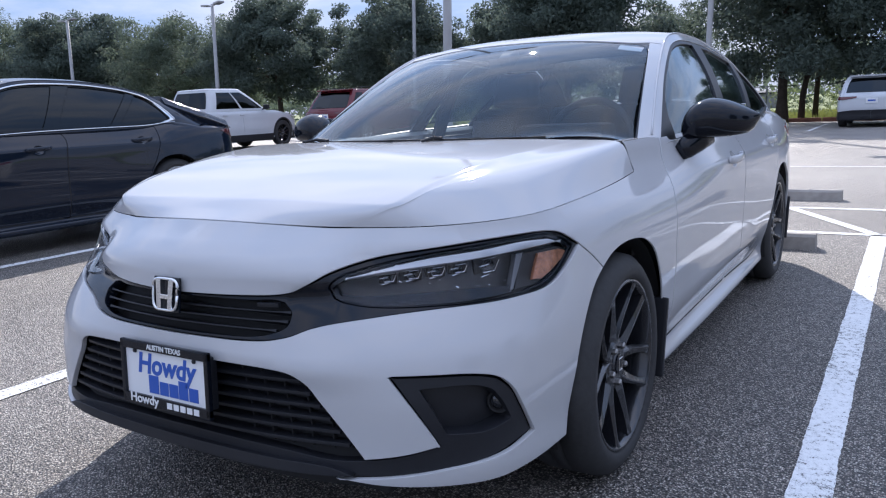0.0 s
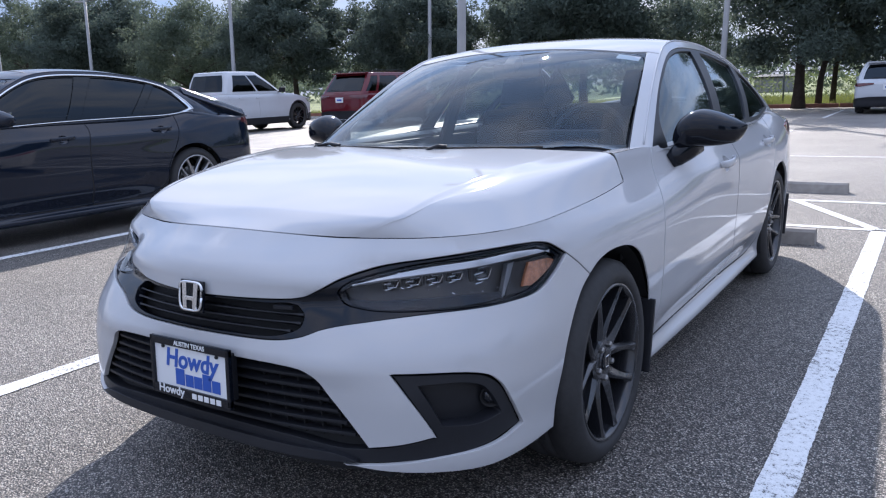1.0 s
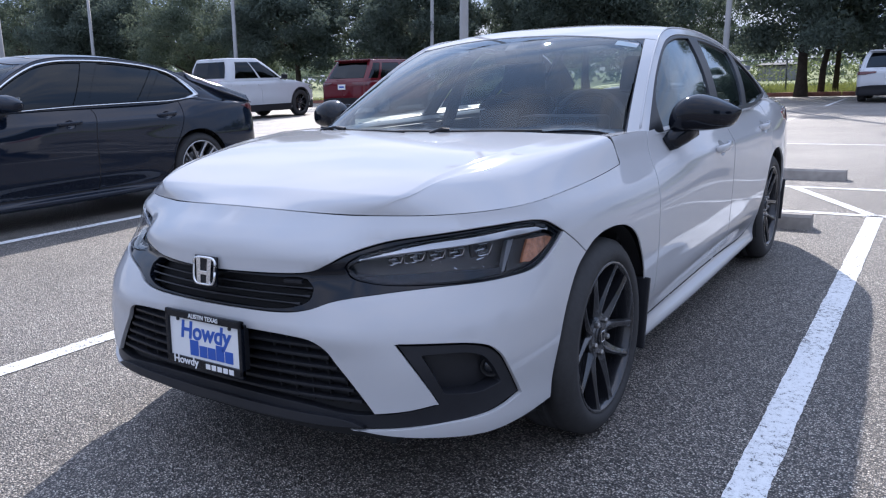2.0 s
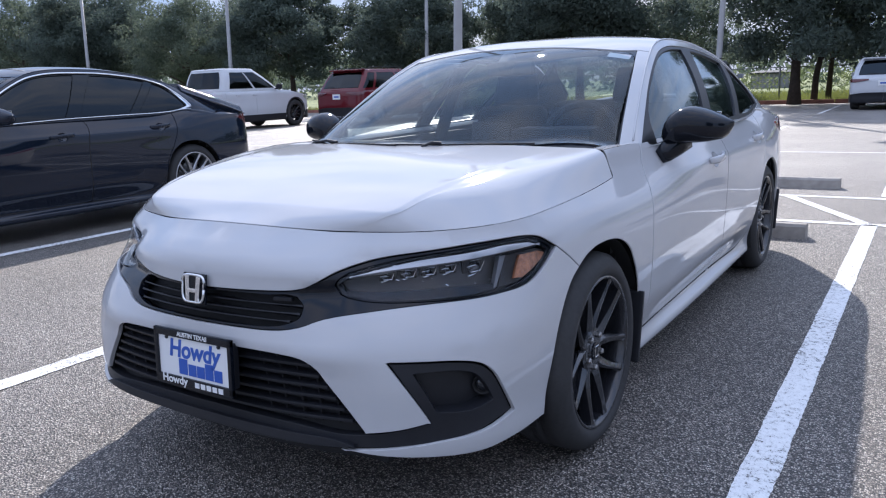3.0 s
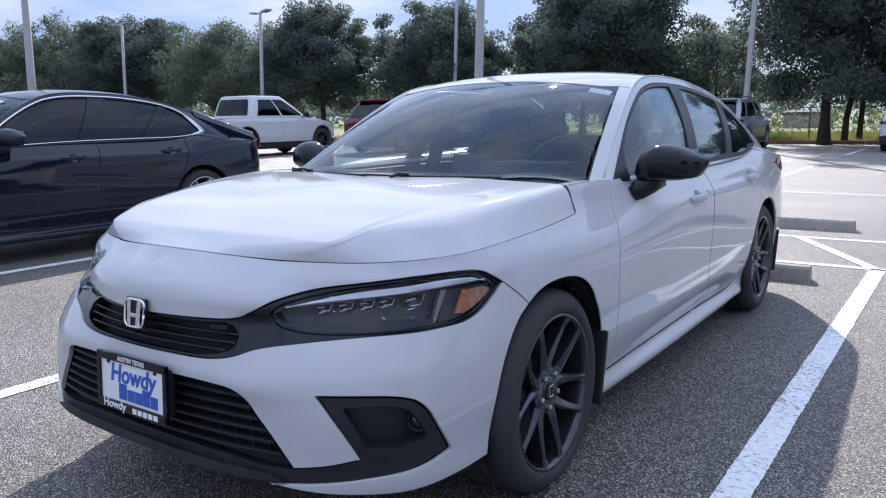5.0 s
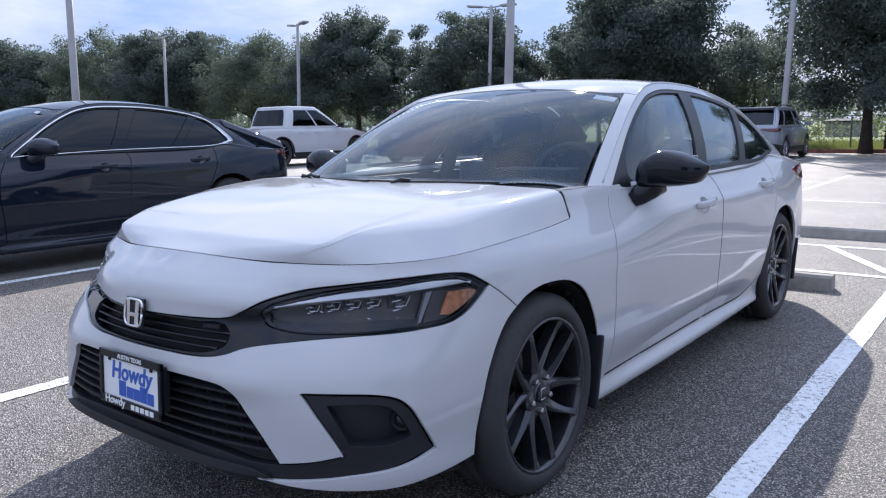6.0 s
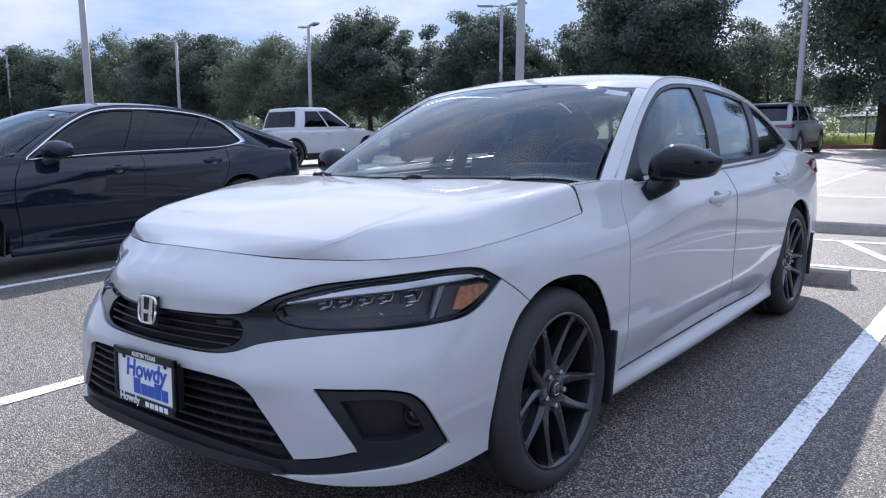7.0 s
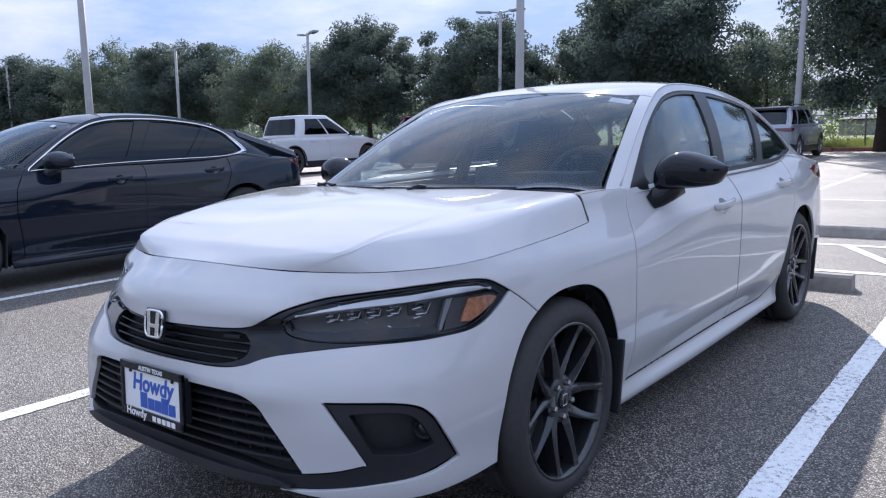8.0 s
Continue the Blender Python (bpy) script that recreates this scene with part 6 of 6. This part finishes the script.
    if bed:
        part("load_bed", box((width - 0.30, L - deck0 - 0.12, 0.04), (0, (L + deck0) / 2, belt - 0.42)), MATT_BLACK, car)
        for sd in (1, -1):
            part("bed_rail", box((0.11, L - deck0 - 0.05, 0.05), (sd * (w - 0.10), (L + deck0) / 2, belt + 0.005), None, 0.015), paint, car)
        part("tailgate", box((width - 0.36, 0.08, 0.50), (0, L - 0.07, belt - 0.25), None, 0.02), paint, car)
    # cabin: side, front and rear sheets on one leaning surface
    top_w = w - 0.19
    belt_c, roof_c = w - 0.045, top_w

    def house(u, v):
        """u runs round from the middle of the screen to the middle of the rear window, v from belt to roof."""
        u, v = np.broadcast_arrays(np.asarray(u, float), np.asarray(v, float))
        foot = by_house[0](u)
        head = by_house[1](u)
        x = foot[..., 0] + (head[..., 0] - foot[..., 0]) * v + 0.02 * np.sin(np.pi * v) * (foot[..., 0] > 0.3)
        y = foot[..., 1] + (head[..., 1] - foot[..., 1]) * v
        x = x - 0.045 * v**5
        return np.stack([x, y, belt + (height - 0.065 - belt) * v], -1)
    foot = [(0, a0 - 0.12), (belt_c * 0.7, a0), (belt_c * 0.97, a0 + 0.30), (belt_c, a0 + 0.8), (belt_c, (a0 + a3) / 2), (belt_c, a3 - 0.7), (belt_c * 0.98, a3 - 0.18), (belt_c * 0.8, a3 - 0.02), (0, a3 + 0.03)]
    head = [(0, a1 - 0.05), (roof_c * 0.7, a1), (roof_c * 0.97, a1 + 0.16), (roof_c, a1 + 0.5), (roof_c, (a1 + a2) / 2), (roof_c, a2 - 0.5), (roof_c * 0.98, a2 - 0.12), (roof_c * 0.8, a2), (0, a2 + 0.03)]
    by_house = [Curve([(i / 8, *p) for i, p in enumerate(q)]) for q in (foot, head)]
    hs = (3.2, 0.6)
    for sd in (1, -1):
        holes = [bent([(u0, 0.12), (u0 + l0, 0.88)], [(u0 + l0, 0.88), (u1 + l1, 0.88)], [(u1 + l1, 0.88), (u1, 0.12)], [(u1, 0.12), (u0, 0.12)], n=6) for u0, u1, l0, l1 in windows]
        panel("cabin_side", house, bent([(0.15, 0), (0.15, 1)], [(0.15, 1), (0.86, 1)], [(0.86, 1), (0.86, 0)], [(0.86, 0), (0.15, 0)], n=14), paint, car, holes=holes, sides=(sd,), step=0.14, scale=hs, centre=(0, L / 2, 0.9))
        for h in holes:
            panel("side_window", house, h, glass, car, sides=(sd,), step=0.3, scale=hs, raise_by=-0.008, rim=0.004, centre=(0, L / 2, 0.9))
        if rails:
            part("roof_rail", tube([(sd * (roof_c - 0.06), y, height + 0.03 - 0.03 * abs(2 * (y - a1 - 0.2) / (a2 - a1 - 0.3) - 1) ** 6) for y in np.linspace(a1 + 0.2, a2 - 0.1, 14)], 0.014, 6), SATIN_BLACK, car)
        mb = bmesh.new()
        add_box(mb, (0.20, 0.10, 0.15), (sd * (w + 0.10), a0 + 0.38, belt + 0.10), None, 0.03)
        add_box(mb, (0.10, 0.05, 0.04), (sd * (w - 0.01), a0 + 0.40, belt + 0.04), None, 0.008)
        part("door_mirror", mb, paint if not bed else SATIN_BLACK, car)
        for y in ((a0 + a3) / 2 + 0.05, a3 - 0.55):
            part("door_handle", box((0.03, 0.17, 0.03), (sd * (w + 0.005), y, belt - 0.12), None, 0.008), paint, car)
    panel("windscreen", house, bent([(0, 0.02), (0.148, 0.02)], [(0.148, 0.02), (0.148, 0.98)], [(0.148, 0.98), (0, 0.98)], [(0, 0.98), (0, 0.02)], n=8), glass, car, sides=(1, -1), step=0.3, scale=hs, centre=(0, L / 2, 0.9))
    panel("rear_window", house, bent([(0.88, 0.14), (1.0, 0.14)], [(1.0, 0.14), (1.0, 0.90)], [(1.0, 0.90), (0.88, 0.90)], [(0.88, 0.90), (0.88, 0.14)], n=8), glass, car, sides=(1, -1), step=0.3, scale=hs, raise_by=0.004, centre=(0, L / 2, 0.9))
    panel("tailgate_frame", house, bent([(0.86, 0), (1.0, 0)], [(1.0, 0), (1.0, 1.0)], [(1.0, 1.0), (0.86, 1.0)], [(0.86, 1.0), (0.86, 0)], n=8), paint, car, sides=(1, -1), step=0.3, scale=hs, raise_by=-0.006, centre=(0, L / 2, 0.9))
    cap = []
    u = np.linspace(0, 1, 41)
    edge = np.concatenate([house(u, np.ones(41)), house(u[::-1], np.ones(41)) * [-1, 1, 1]])
    mid = edge.mean(0)
    for k in np.linspace(0, 1, 8):
        q = mid + (edge - mid) * math.sin(k * math.pi / 2)
        q[:, 2] = height - 0.065 + 0.065 * math.cos(k * math.pi / 2) ** 0.7
        cap.append(q)
    sheet("roof", cap, paint, car, close=True)
    if rear:
        part("plate", box((0.31, 0.012, 0.16), (0, L + 0.006, belt - 0.18), None, 0.004), PLATE_WHITE, car)
        part("plate_print", box((0.20, 0.004, 0.05), (0, L + 0.013, belt - 0.18)), PLATE_BLUE, car)
        part("rear_spoiler", box((roof_c * 1.7, 0.22, 0.035), (0, a2 + 0.06, height - 0.045), Euler((radians(-6), 0, 0)).to_matrix(), 0.012), paint, car)
        part("rear_wiper", tube([(0.0, a3 + 0.03, belt + 0.09), (0.22, a3 + 0.02, belt + 0.12), (0.45, a3, belt + 0.13)], 0.012, 6), SATIN_BLACK, car)
    return tagged(car, label, "car")


SUV_WINDOWS = [(0.275, 0.435, 0.03, 0.0), (0.455, 0.625, 0.0, -0.01), (0.645, 0.80, 0.0, -0.04)]
TRUCK_WINDOWS = [(0.245, 0.482, 0.055, 0.0), (0.502, 0.722, 0.0, -0.012)]
pickup = vehicle("pickup_truck", PLAIN_WHITE, 5.33, 1.99, 1.80, 1.12, (1.40, 2.40, 3.76, 3.98), "white four-door pickup truck with black cladding, parked in the far row", (-18.55, 20.35, 0), 180, TRUCK_WINDOWS, bed=True, tyre=0.405, rear=False, finish=WHEEL_BLACK)
red_suv = vehicle("suv", RED_PAINT, 4.95, 1.97, 1.78, 1.08, (1.15, 1.95, 4.25, 4.80), "dark red sport utility car seen from behind, parked under trees", (-15.4, 24.0, 0), 180, SUV_WINDOWS, tyre=0.37, rails=True)
white_suv = vehicle("suv", PLAIN_WHITE, 4.70, 1.87, 1.69, 1.03, (1.10, 1.85, 4.00, 4.58), "white sport utility car with black cladding in the far row", (0.37, 29.55, 0), 180, SUV_WINDOWS, tyre=0.36, rails=True)
grey_suv = vehicle("suv", GREY_PAINT, 4.70, 1.87, 1.69, 1.03, (1.10, 1.85, 4.00, 4.58), "grey metallic sport utility car parked under the trees", (-5.12, 28.6, 0), 180, SUV_WINDOWS, tyre=0.36, rails=True)
far_car = vehicle("suv", BLACK_PAINT, 4.55, 1.84, 1.70, 1.12, (1.05, 2.0, 3.55, 4.40), "dark sport utility car parked far behind the black sedan", (-15.25, 12.75, 0), 180, SUV_WINDOWS, tyre=0.35)
pickup.scale = (1.06, 1.08, 1.12)
red_suv.scale = (1.04, 1.0, 1.05)
white_suv.scale = (1.0, 1.0, 0.92)

# ---------------------------------------------------------------- trees, meadow, fence, lamps
def leaf_material(name, colour):
    m = bpy.data.materials.new(name)
    m.use_nodes = True
    n, l = m.node_tree.nodes, m.node_tree.links
    n.clear()
    o = n.new("ShaderNodeOutputMaterial")
    g = n.new("ShaderNodeNewGeometry")
    r = n.new("ShaderNodeValToRGB")
    r.color_ramp.elements[0].color = (*[c * 0.75 for c in colour], 1)
    r.color_ramp.elements[1].color = (colour[0] * 1.25, colour[1] * 1.2, colour[2] * 1.1, 1)
    d = n.new("ShaderNodeBsdfPrincipled")
    d.inputs["Roughness"].default_value = 0.7
    d.inputs["Specular IOR Level"].default_value = 0.3
    t = n.new("ShaderNodeBsdfTranslucent")
    mix = n.new("ShaderNodeMixShader")
    mix.inputs[0].default_value = 0.54
    l.new(g.outputs["Random Per Island"], r.inputs["Fac"])
    l.new(r.outputs["Color"], d.inputs["Base Color"])
    l.new(r.outputs["Color"], t.inputs["Color"])
    l.new(d.outputs["BSDF"], mix.inputs[1])
    l.new(t.outputs["BSDF"], mix.inputs[2])
    l.new(mix.outputs["Shader"], o.inputs["Surface"])
    return m


BARK = material("bark", (0.060, 0.048, 0.038), 0.9, grain=(9, 0.4, 6), bump=(22, 0.02))
LEAF_DARK, LEAF_LIGHT = leaf_material("dark_oak_leaves", (0.108, 0.142, 0.122)), leaf_material("pale_green_leaves", (0.135, 0.172, 0.130))


def leaf_cloud(rng, centres, sizes, count, leaf):
    """Many small leaf blades scattered round clump centres, as arrays of corners."""
    n = len(centres)
    which = rng.integers(0, n, count)
    d = rng.normal(size=(count, 3))
    d /= np.linalg.norm(d, axis=1)[:, None]
    r = rng.random(count) ** 0.45
    c = centres[which] + d * (sizes[which] * r)[:, None] * [1, 1, 0.72]
    a = rng.normal(size=(count, 3)) + [0, 0, -0.25]
    a /= np.linalg.norm(a, axis=1)[:, None]
    b = np.cross(a, rng.normal(size=(count, 3)))
    b /= np.linalg.norm(b, axis=1)[:, None]
    s = leaf * rng.uniform(0.65, 1.4, count)[:, None]
    return np.stack([c - a * s, c + b * s * 0.42, c + a * s, c - b * s * 0.42], 1)


def tree(name, height, crown_r, clear, seed, mat, label, count=9000, leaf=0.105, spread=0.9, shift=0.0, skirt=0):
    rng = np.random.default_rng(seed)
    thing = root(name)
    bend = rng.uniform(-0.2, 0.2, 2)
    pts = [(bend[0] * t * t, bend[1] * t * t, height * 0.72 * t) for t in np.linspace(0, 1, 8)]
    trunk_r = 0.019 * height + 0.04
    bm = tube(pts, [trunk_r * (1.35 if i == 0 else 1) * (1 - 0.75 * i / 7) for i in range(8)], 9)
    part("trunk", bm, BARK, thing, smooth=True)
    limbs = 8
    tips = []
    for i in range(limbs):
        a = 2 * math.pi * i / limbs + rng.uniform(-0.3, 0.3)
        t0 = rng.uniform(0.32, 0.85)
        p0 = np.array(pts[0]) + (np.array(pts[-1]) - np.array(pts[0])) * t0
        out = crown_r * rng.uniform(0.55, 0.85)
        p2 = p0 + np.array([math.cos(a) * out, math.sin(a) * out, height * rng.uniform(0.06, 0.22)])
        p1 = (p0 + p2) / 2 + [0, 0, 0.12 * out]
        part("limb", tube([tuple(p0), tuple((p0 + p1) / 2 + [0, 0, 0.05]), tuple(p1), tuple(p2)], [trunk_r * 0.45, trunk_r * 0.36, trunk_r * 0.26, trunk_r * 0.08], 6), BARK, thing, smooth=True)
        tips.append(p2)
    # main lobes over a rounded crown, each with its own clumps, so that the outline is uneven and the sky shows between
    mid, half = (clear + height) / 2, (height - clear) / 2
    lobes = 15
    ga = np.arange(lobes) * 2.39996 + rng.uniform(-0.4, 0.4, lobes)
    gz = np.linspace(-0.72, 0.95, lobes) + rng.uniform(-0.10, 0.10, lobes)
    gr = np.sqrt(np.clip(1 - gz**2, 0.02, 1)) * rng.uniform(0.50, 0.78, lobes)
    heart = np.column_stack([gr * np.cos(ga) * crown_r, gr * np.sin(ga) * crown_r, gz * half * 0.78 + mid])
    heart_r = crown_r * rng.uniform(0.26, 0.42, lobes)
    each = 11
    d = rng.normal(size=(lobes, each, 3))
    d /= np.linalg.norm(d, axis=2)[..., None]
    c = (heart[:, None, :] + d * (heart_r[:, None] * rng.uniform(0.45, 1.0, (lobes, each)))[..., None] * [1, 1, 0.85]).reshape(-1, 3)
    c[:, 2] = np.clip(c[:, 2], clear, height)
    if skirt:
        # a level underside: clumps all over the disc just above the clear height
        ang, rr = rng.uniform(0, 2 * math.pi, skirt), np.sqrt(rng.random(skirt)) * crown_r * 0.95
        c = np.concatenate([c, np.column_stack([rr * np.cos(ang), rr * np.sin(ang), clear + rng.uniform(0.35, 1.1, skirt)])])
    c[:, 0] += shift
    c = np.concatenate([c, np.array(tips)])
    sizes = rng.uniform(0.10, 0.21, len(c)) * crown_r * spread
    quads = leaf_cloud(rng, c, sizes, count, leaf)
    core = leaf_cloud(rng, heart * [0.80, 0.80, 0.86] + [0, 0, mid * 0.12], heart_r * 0.95, count // 3, leaf * 1.25)
    quads = np.concatenate([quads, core])
    me = bpy.data.meshes.new("crown")
    me.from_pydata(quads.reshape(-1, 3).tolist(), [], np.arange(len(quads) * 4).reshape(-1, 4).tolist())
    me.materials.append(mat)
    ob = new("crown", me)
    ob.parent = thing
    return tagged(thing, label, "tree")


OAK = "dark green oak standing along the edge of the lot"
ELM = "pale feathery green tree at the edge of the lot"
oak_a = tree("tree", 8.4, 4.7, 1.3, 3, LEAF_DARK, OAK, 44000, 0.090)
oak_b = tree("tree", 8.2, 5.2, 1.4, 8, LEAF_DARK, OAK, 52000, 0.090)
oak_c = tree("tree", 8.6, 5.2, 1.45, 15, LEAF_DARK, OAK, 80000, 0.080, shift=2.2, skirt=46)
elm_a = tree("tree", 7.6, 4.6, 1.2, 21, LEAF_LIGHT, ELM, 26000, 0.080, 0.85)
elm_b = tree("tree", 9.4, 5.6, 1.4, 27, LEAF_LIGHT, ELM, 28000, 0.090, 0.85)
oak_a.matrix_basis = pose(-30.3, 33.0, 0)
oak_a.scale = (1.0, 1.0, 0.93)
oak_b.matrix_basis = pose(-12.6, 33.5, 0, 0, 0, 40)
oak_c.matrix_basis = pose(-2.85, 30.6, 0)
elm_a.matrix_basis = pose(-40.0, 33.5, 0)
elm_b.matrix_basis = pose(-59.7, 34, 0)
# the three at x = 30 and 31 are unseen, added to darken reflections
for src, x, y, turn, wide, tall in ((oak_b, -49.2, 33.0, 70, 1.10, 1.06), (oak_a, -21.8, 33.2, 130, 0.90, 0.84), (oak_b, -72.5, 34, 200, 1.5, 1.16), (oak_a, -86, 37, 20, 1.3, 1.1), (elm_a, -35.6, 35.0, 80, 0.66, 0.96), (elm_a, -8.7, 37.5, 200, 0.62, 0.72),
                                    (elm_b, -55, 39, 100, 0.9, 0.86), (oak_c, 5.6, 33.0, 150, 0.80, 0.80), (oak_a, -15.0, 36.0, 215, 0.92, 0.88), (elm_a, -26.4, 39, 190, 0.9, 0.80), (elm_b, -65, 40, 10, 0.90, 0.86), (elm_a, -45, 40, 240, 1.0, 0.92),
                                    (elm_a, -18.0, 40, 140, 0.80, 0.72), (oak_c, -94, 36, 45, 1.15, 1.15), (oak_a, 30, 20, 30, 1.0, 1.0), (oak_b, 31, 6, 110, 1.0, 1.0), (oak_c, 30, -9, 200, 1.0, 1.0)):
    t = copy_thing(src, pose(x, y, 0, 0, 0, turn))
    t.scale = (wide, wide, tall)
# slim trunks beside the big oak
for x, y, r, lean in ((-2.25, 31.3, 0.11, 0.35), (-1.95, 33.0, 0.10, 0.12)):
    thing = root("sapling", (x, y, 0))
    part("trunk", tube([(0, 0, 0), (0.03, 0, 1.0), (lean * 0.6, 0.0, 2.0), (lean, 0.1, 3.0)], [r * 1.2, r, r * 0.85, r * 0.6], 8), BARK, thing, smooth=True)
    part("limb", tube([(lean * 0.35, 0, 1.5), (lean * 0.35 + 0.3, 0, 2.0), (lean * 0.35 + 0.55, 0, 2.6)], [r * 0.5, r * 0.4, r * 0.25], 6), BARK, thing, smooth=True)
    tagged(thing, "slim dark tree trunk leaning under the oak canopy", "tree")
# far woods
rng = np.random.default_rng(5)
far_c = np.column_stack([rng.uniform(-170, 70, 420), rng.uniform(75, 120, 420), rng.uniform(0.8, 5.5, 420)])
far_c[:, 2] += 0.02 * (far_c[:, 1] - 75)
quads = leaf_cloud(rng, far_c, rng.uniform(2.0, 4.0, 420), 26000, 0.45)
me = bpy.data.meshes.new("far_woods")
me.from_pydata(quads.reshape(-1, 3).tolist(), [], np.arange(len(quads) * 4).reshape(-1, 4).tolist())
me.materials.append(LEAF_LIGHT)
tagged(new("far_woods", me), "distant line of green woods beyond the meadow", "woods", "", "stuff")
# shrubs and tall grass behind the fence
shrub_c = np.column_stack([rng.uniform(-30, 14, 150), rng.uniform(36.5, 44, 150), rng.uniform(0.2, 1.3, 150)])
shrub_r = rng.uniform(0.5, 1.1, 150)
# clumps left out where the camera looks through the sedan's windows, to fit its view
thick = (shrub_c[:, 0] < -23) | (shrub_c[:, 0] > -8)
quads = leaf_cloud(rng, shrub_c[thick], shrub_r[thick], 5600, 0.09)
me = bpy.data.meshes.new("shrubs")
me.from_pydata(quads.reshape(-1, 3).tolist(), [], np.arange(len(quads) * 4).reshape(-1, 4).tolist())
me.materials.append(leaf_material("shrub_leaves", (0.15, 0.19, 0.09)))
tagged(new("shrubs", me), "loose green shrubs growing behind the wire fence", "shrubs", "", "stuff")
n = 30000
gx, gy = rng.uniform(-30, 16, n), rng.uniform(31.6, 46, n)
gh = rng.uniform(0.10, 0.34, n)
lean = rng.normal(scale=0.08, size=(n, 2))
b0 = np.column_stack([gx - 0.02, gy, np.full(n, -0.03)])
b1 = np.column_stack([gx + 0.02, gy + 0.01, np.full(n, -0.03)])
b2 = np.column_stack([gx + lean[:, 0], gy + lean[:, 1], gh])
me = bpy.data.meshes.new("grass")
me.from_pydata(np.stack([b0, b1, b2], 1).reshape(-1, 3).tolist(), [], np.arange(n * 3).reshape(-1, 3).tolist())
me.materials.append(leaf_material("grass_blades", (0.19, 0.22, 0.07)))
tagged(new("grass", me), "bright green uncut grass behind the kerb", "grass", "", "stuff")
# kerb along the lot's edge, in cast lengths
KERB = material("red_painted_kerb", (0.30, 0.13, 0.09), 0.85, grain=(8, 0.35, 6))
kerb_run = root("kerb", (0, 31.05, 0))
for i in range(-30, 12):
    bm = box((2.97, 0.16, 0.19), (i * 3.0, 0, 0.055), None, 0.018)
    part("kerb_length", bm, KERB, kerb_run)
tagged(kerb_run, "worn reddish kerb along the edge of the parking lot", "kerb", "", "structure")
# wire fence
WIRE = material("galvanised_wire", (0.22, 0.23, 0.24), 0.5, 0.6)
fence = root("wire_fence", (0, 34.2, 0))
for i in range(-13, 8):
    part("post", tube([(i * 3.05 - 0.9, 0, -0.03), (i * 3.05 - 0.9, 0, 1.42)], 0.035, 8), WIRE, fence, smooth=True)
part("top_rail", tube([(-41, 0, 1.40), (24, 0, 1.40)], 0.022, 6), WIRE, fence)
part("bottom_wire", tube([(-41, 0, 0.06), (24, 0, 0.06)], 0.008, 4), WIRE, fence)
bm = bmesh.new()
for i in range(-130, 80):
    for sgn in (1, -1):
        x = i * 0.30
        v = [bm.verts.new(p) for p in ((x - 0.006, 0, 0.06), (x + 0.006, 0, 0.06), (x + sgn * 1.34 + 0.006, 0, 1.40), (x + sgn * 1.34 - 0.006, 0, 1.40))]
        bm.faces.new(v)
tagged(part("wire_mesh", bm, WIRE, fence), "", "", "", "stuff")
tagged(fence, "grey chain-link fence on thin steel posts behind the kerb", "fence")
# shed beyond the meadow
SHED_WALL = material("shed_cladding", (0.22, 0.22, 0.23), 0.8, grain=(3, 0.2, 5))
shed = root("shed", (-9.8, 69, 0))
part("wall", box((3.4, 3, 1.25), (0, 0, 0.60), None, 0.03), SHED_WALL, shed)
part("roof", box((3.7, 3.3, 0.12), (0, 0, 1.28), Euler((radians(3), 0, 0)).to_matrix(), 0.03), SATIN_BLACK, shed)
for x in (-1.2, 0.1, 1.3):
    part("door_frame", box((0.10, 0.06, 1.15), (x, -1.52, 0.58), None, 0.01), CONCRETE, shed)
tagged(shed, "low grey shed standing beyond the meadow", "building")
# lamp posts
POLE = material("pole_paint", (0.34, 0.34, 0.34), 0.5, 0.2, grain=(3, 0.12, 4))


def lamp_post(x, y, height, heads, radius, lean=2.2, turn=0.0):
    thing = root("lamp_post", (x, y, 0))
    thing.matrix_basis = pose(x, y, 0, 0, lean, 0) @ pose(0, 0, 0, 0, 0, turn)
    part("base", lathe([(0, 0), (0, 0.26), (0.55, 0.26), (0.60, 0.22), (0.60, 0)], 20, "z"), CONCRETE, thing)
    part("pole", lathe([(0.58, radius * 1.05), (height, radius * 0.72), (height + 0.03, 0)], 16, "z"), POLE, thing, smooth=True)
    for k in range(heads):
        sgn = 1 if k == 0 else -1
        arm = part("arm", tube([(0, 0, height - 0.1), (sgn * 0.55, 0, height - 0.02)], 0.035, 6), POLE, thing)
        part("lamp_head", box((0.72, 0.34, 0.10), (sgn * 0.88, 0, height - 0.01), Euler((0, sgn * radians(-4), 0)).to_matrix(), 0.03), POLE, thing)
    return tagged(thing, "tall slender grey lamp post with flat lamp heads", "lamp post", "lamp posts of the lot")


lamp_post(-24.54, 12.7, 9.5, 2, 0.13)
lamp_post(-44.15, 29.1, 7.4, 2, 0.11, 2.2, -14)
lamp_post(-30.2, 28.1, 6.85, 2, 0.11, 2.2, -22)
lamp_post(-19.25, 30.4, 6.9, 2, 0.10, 2.2, 8)
lamp_post(-5.96, 11.28, 6.4, 2, 0.085)
lamp_post(-4.62, 25.9, 8.6, 2, 0.10)
lamp_post(-57.4, 30.0, 8.0, 2, 0.10)
lamp_post(-71.5, 30.0, 9.2, 2, 0.10)
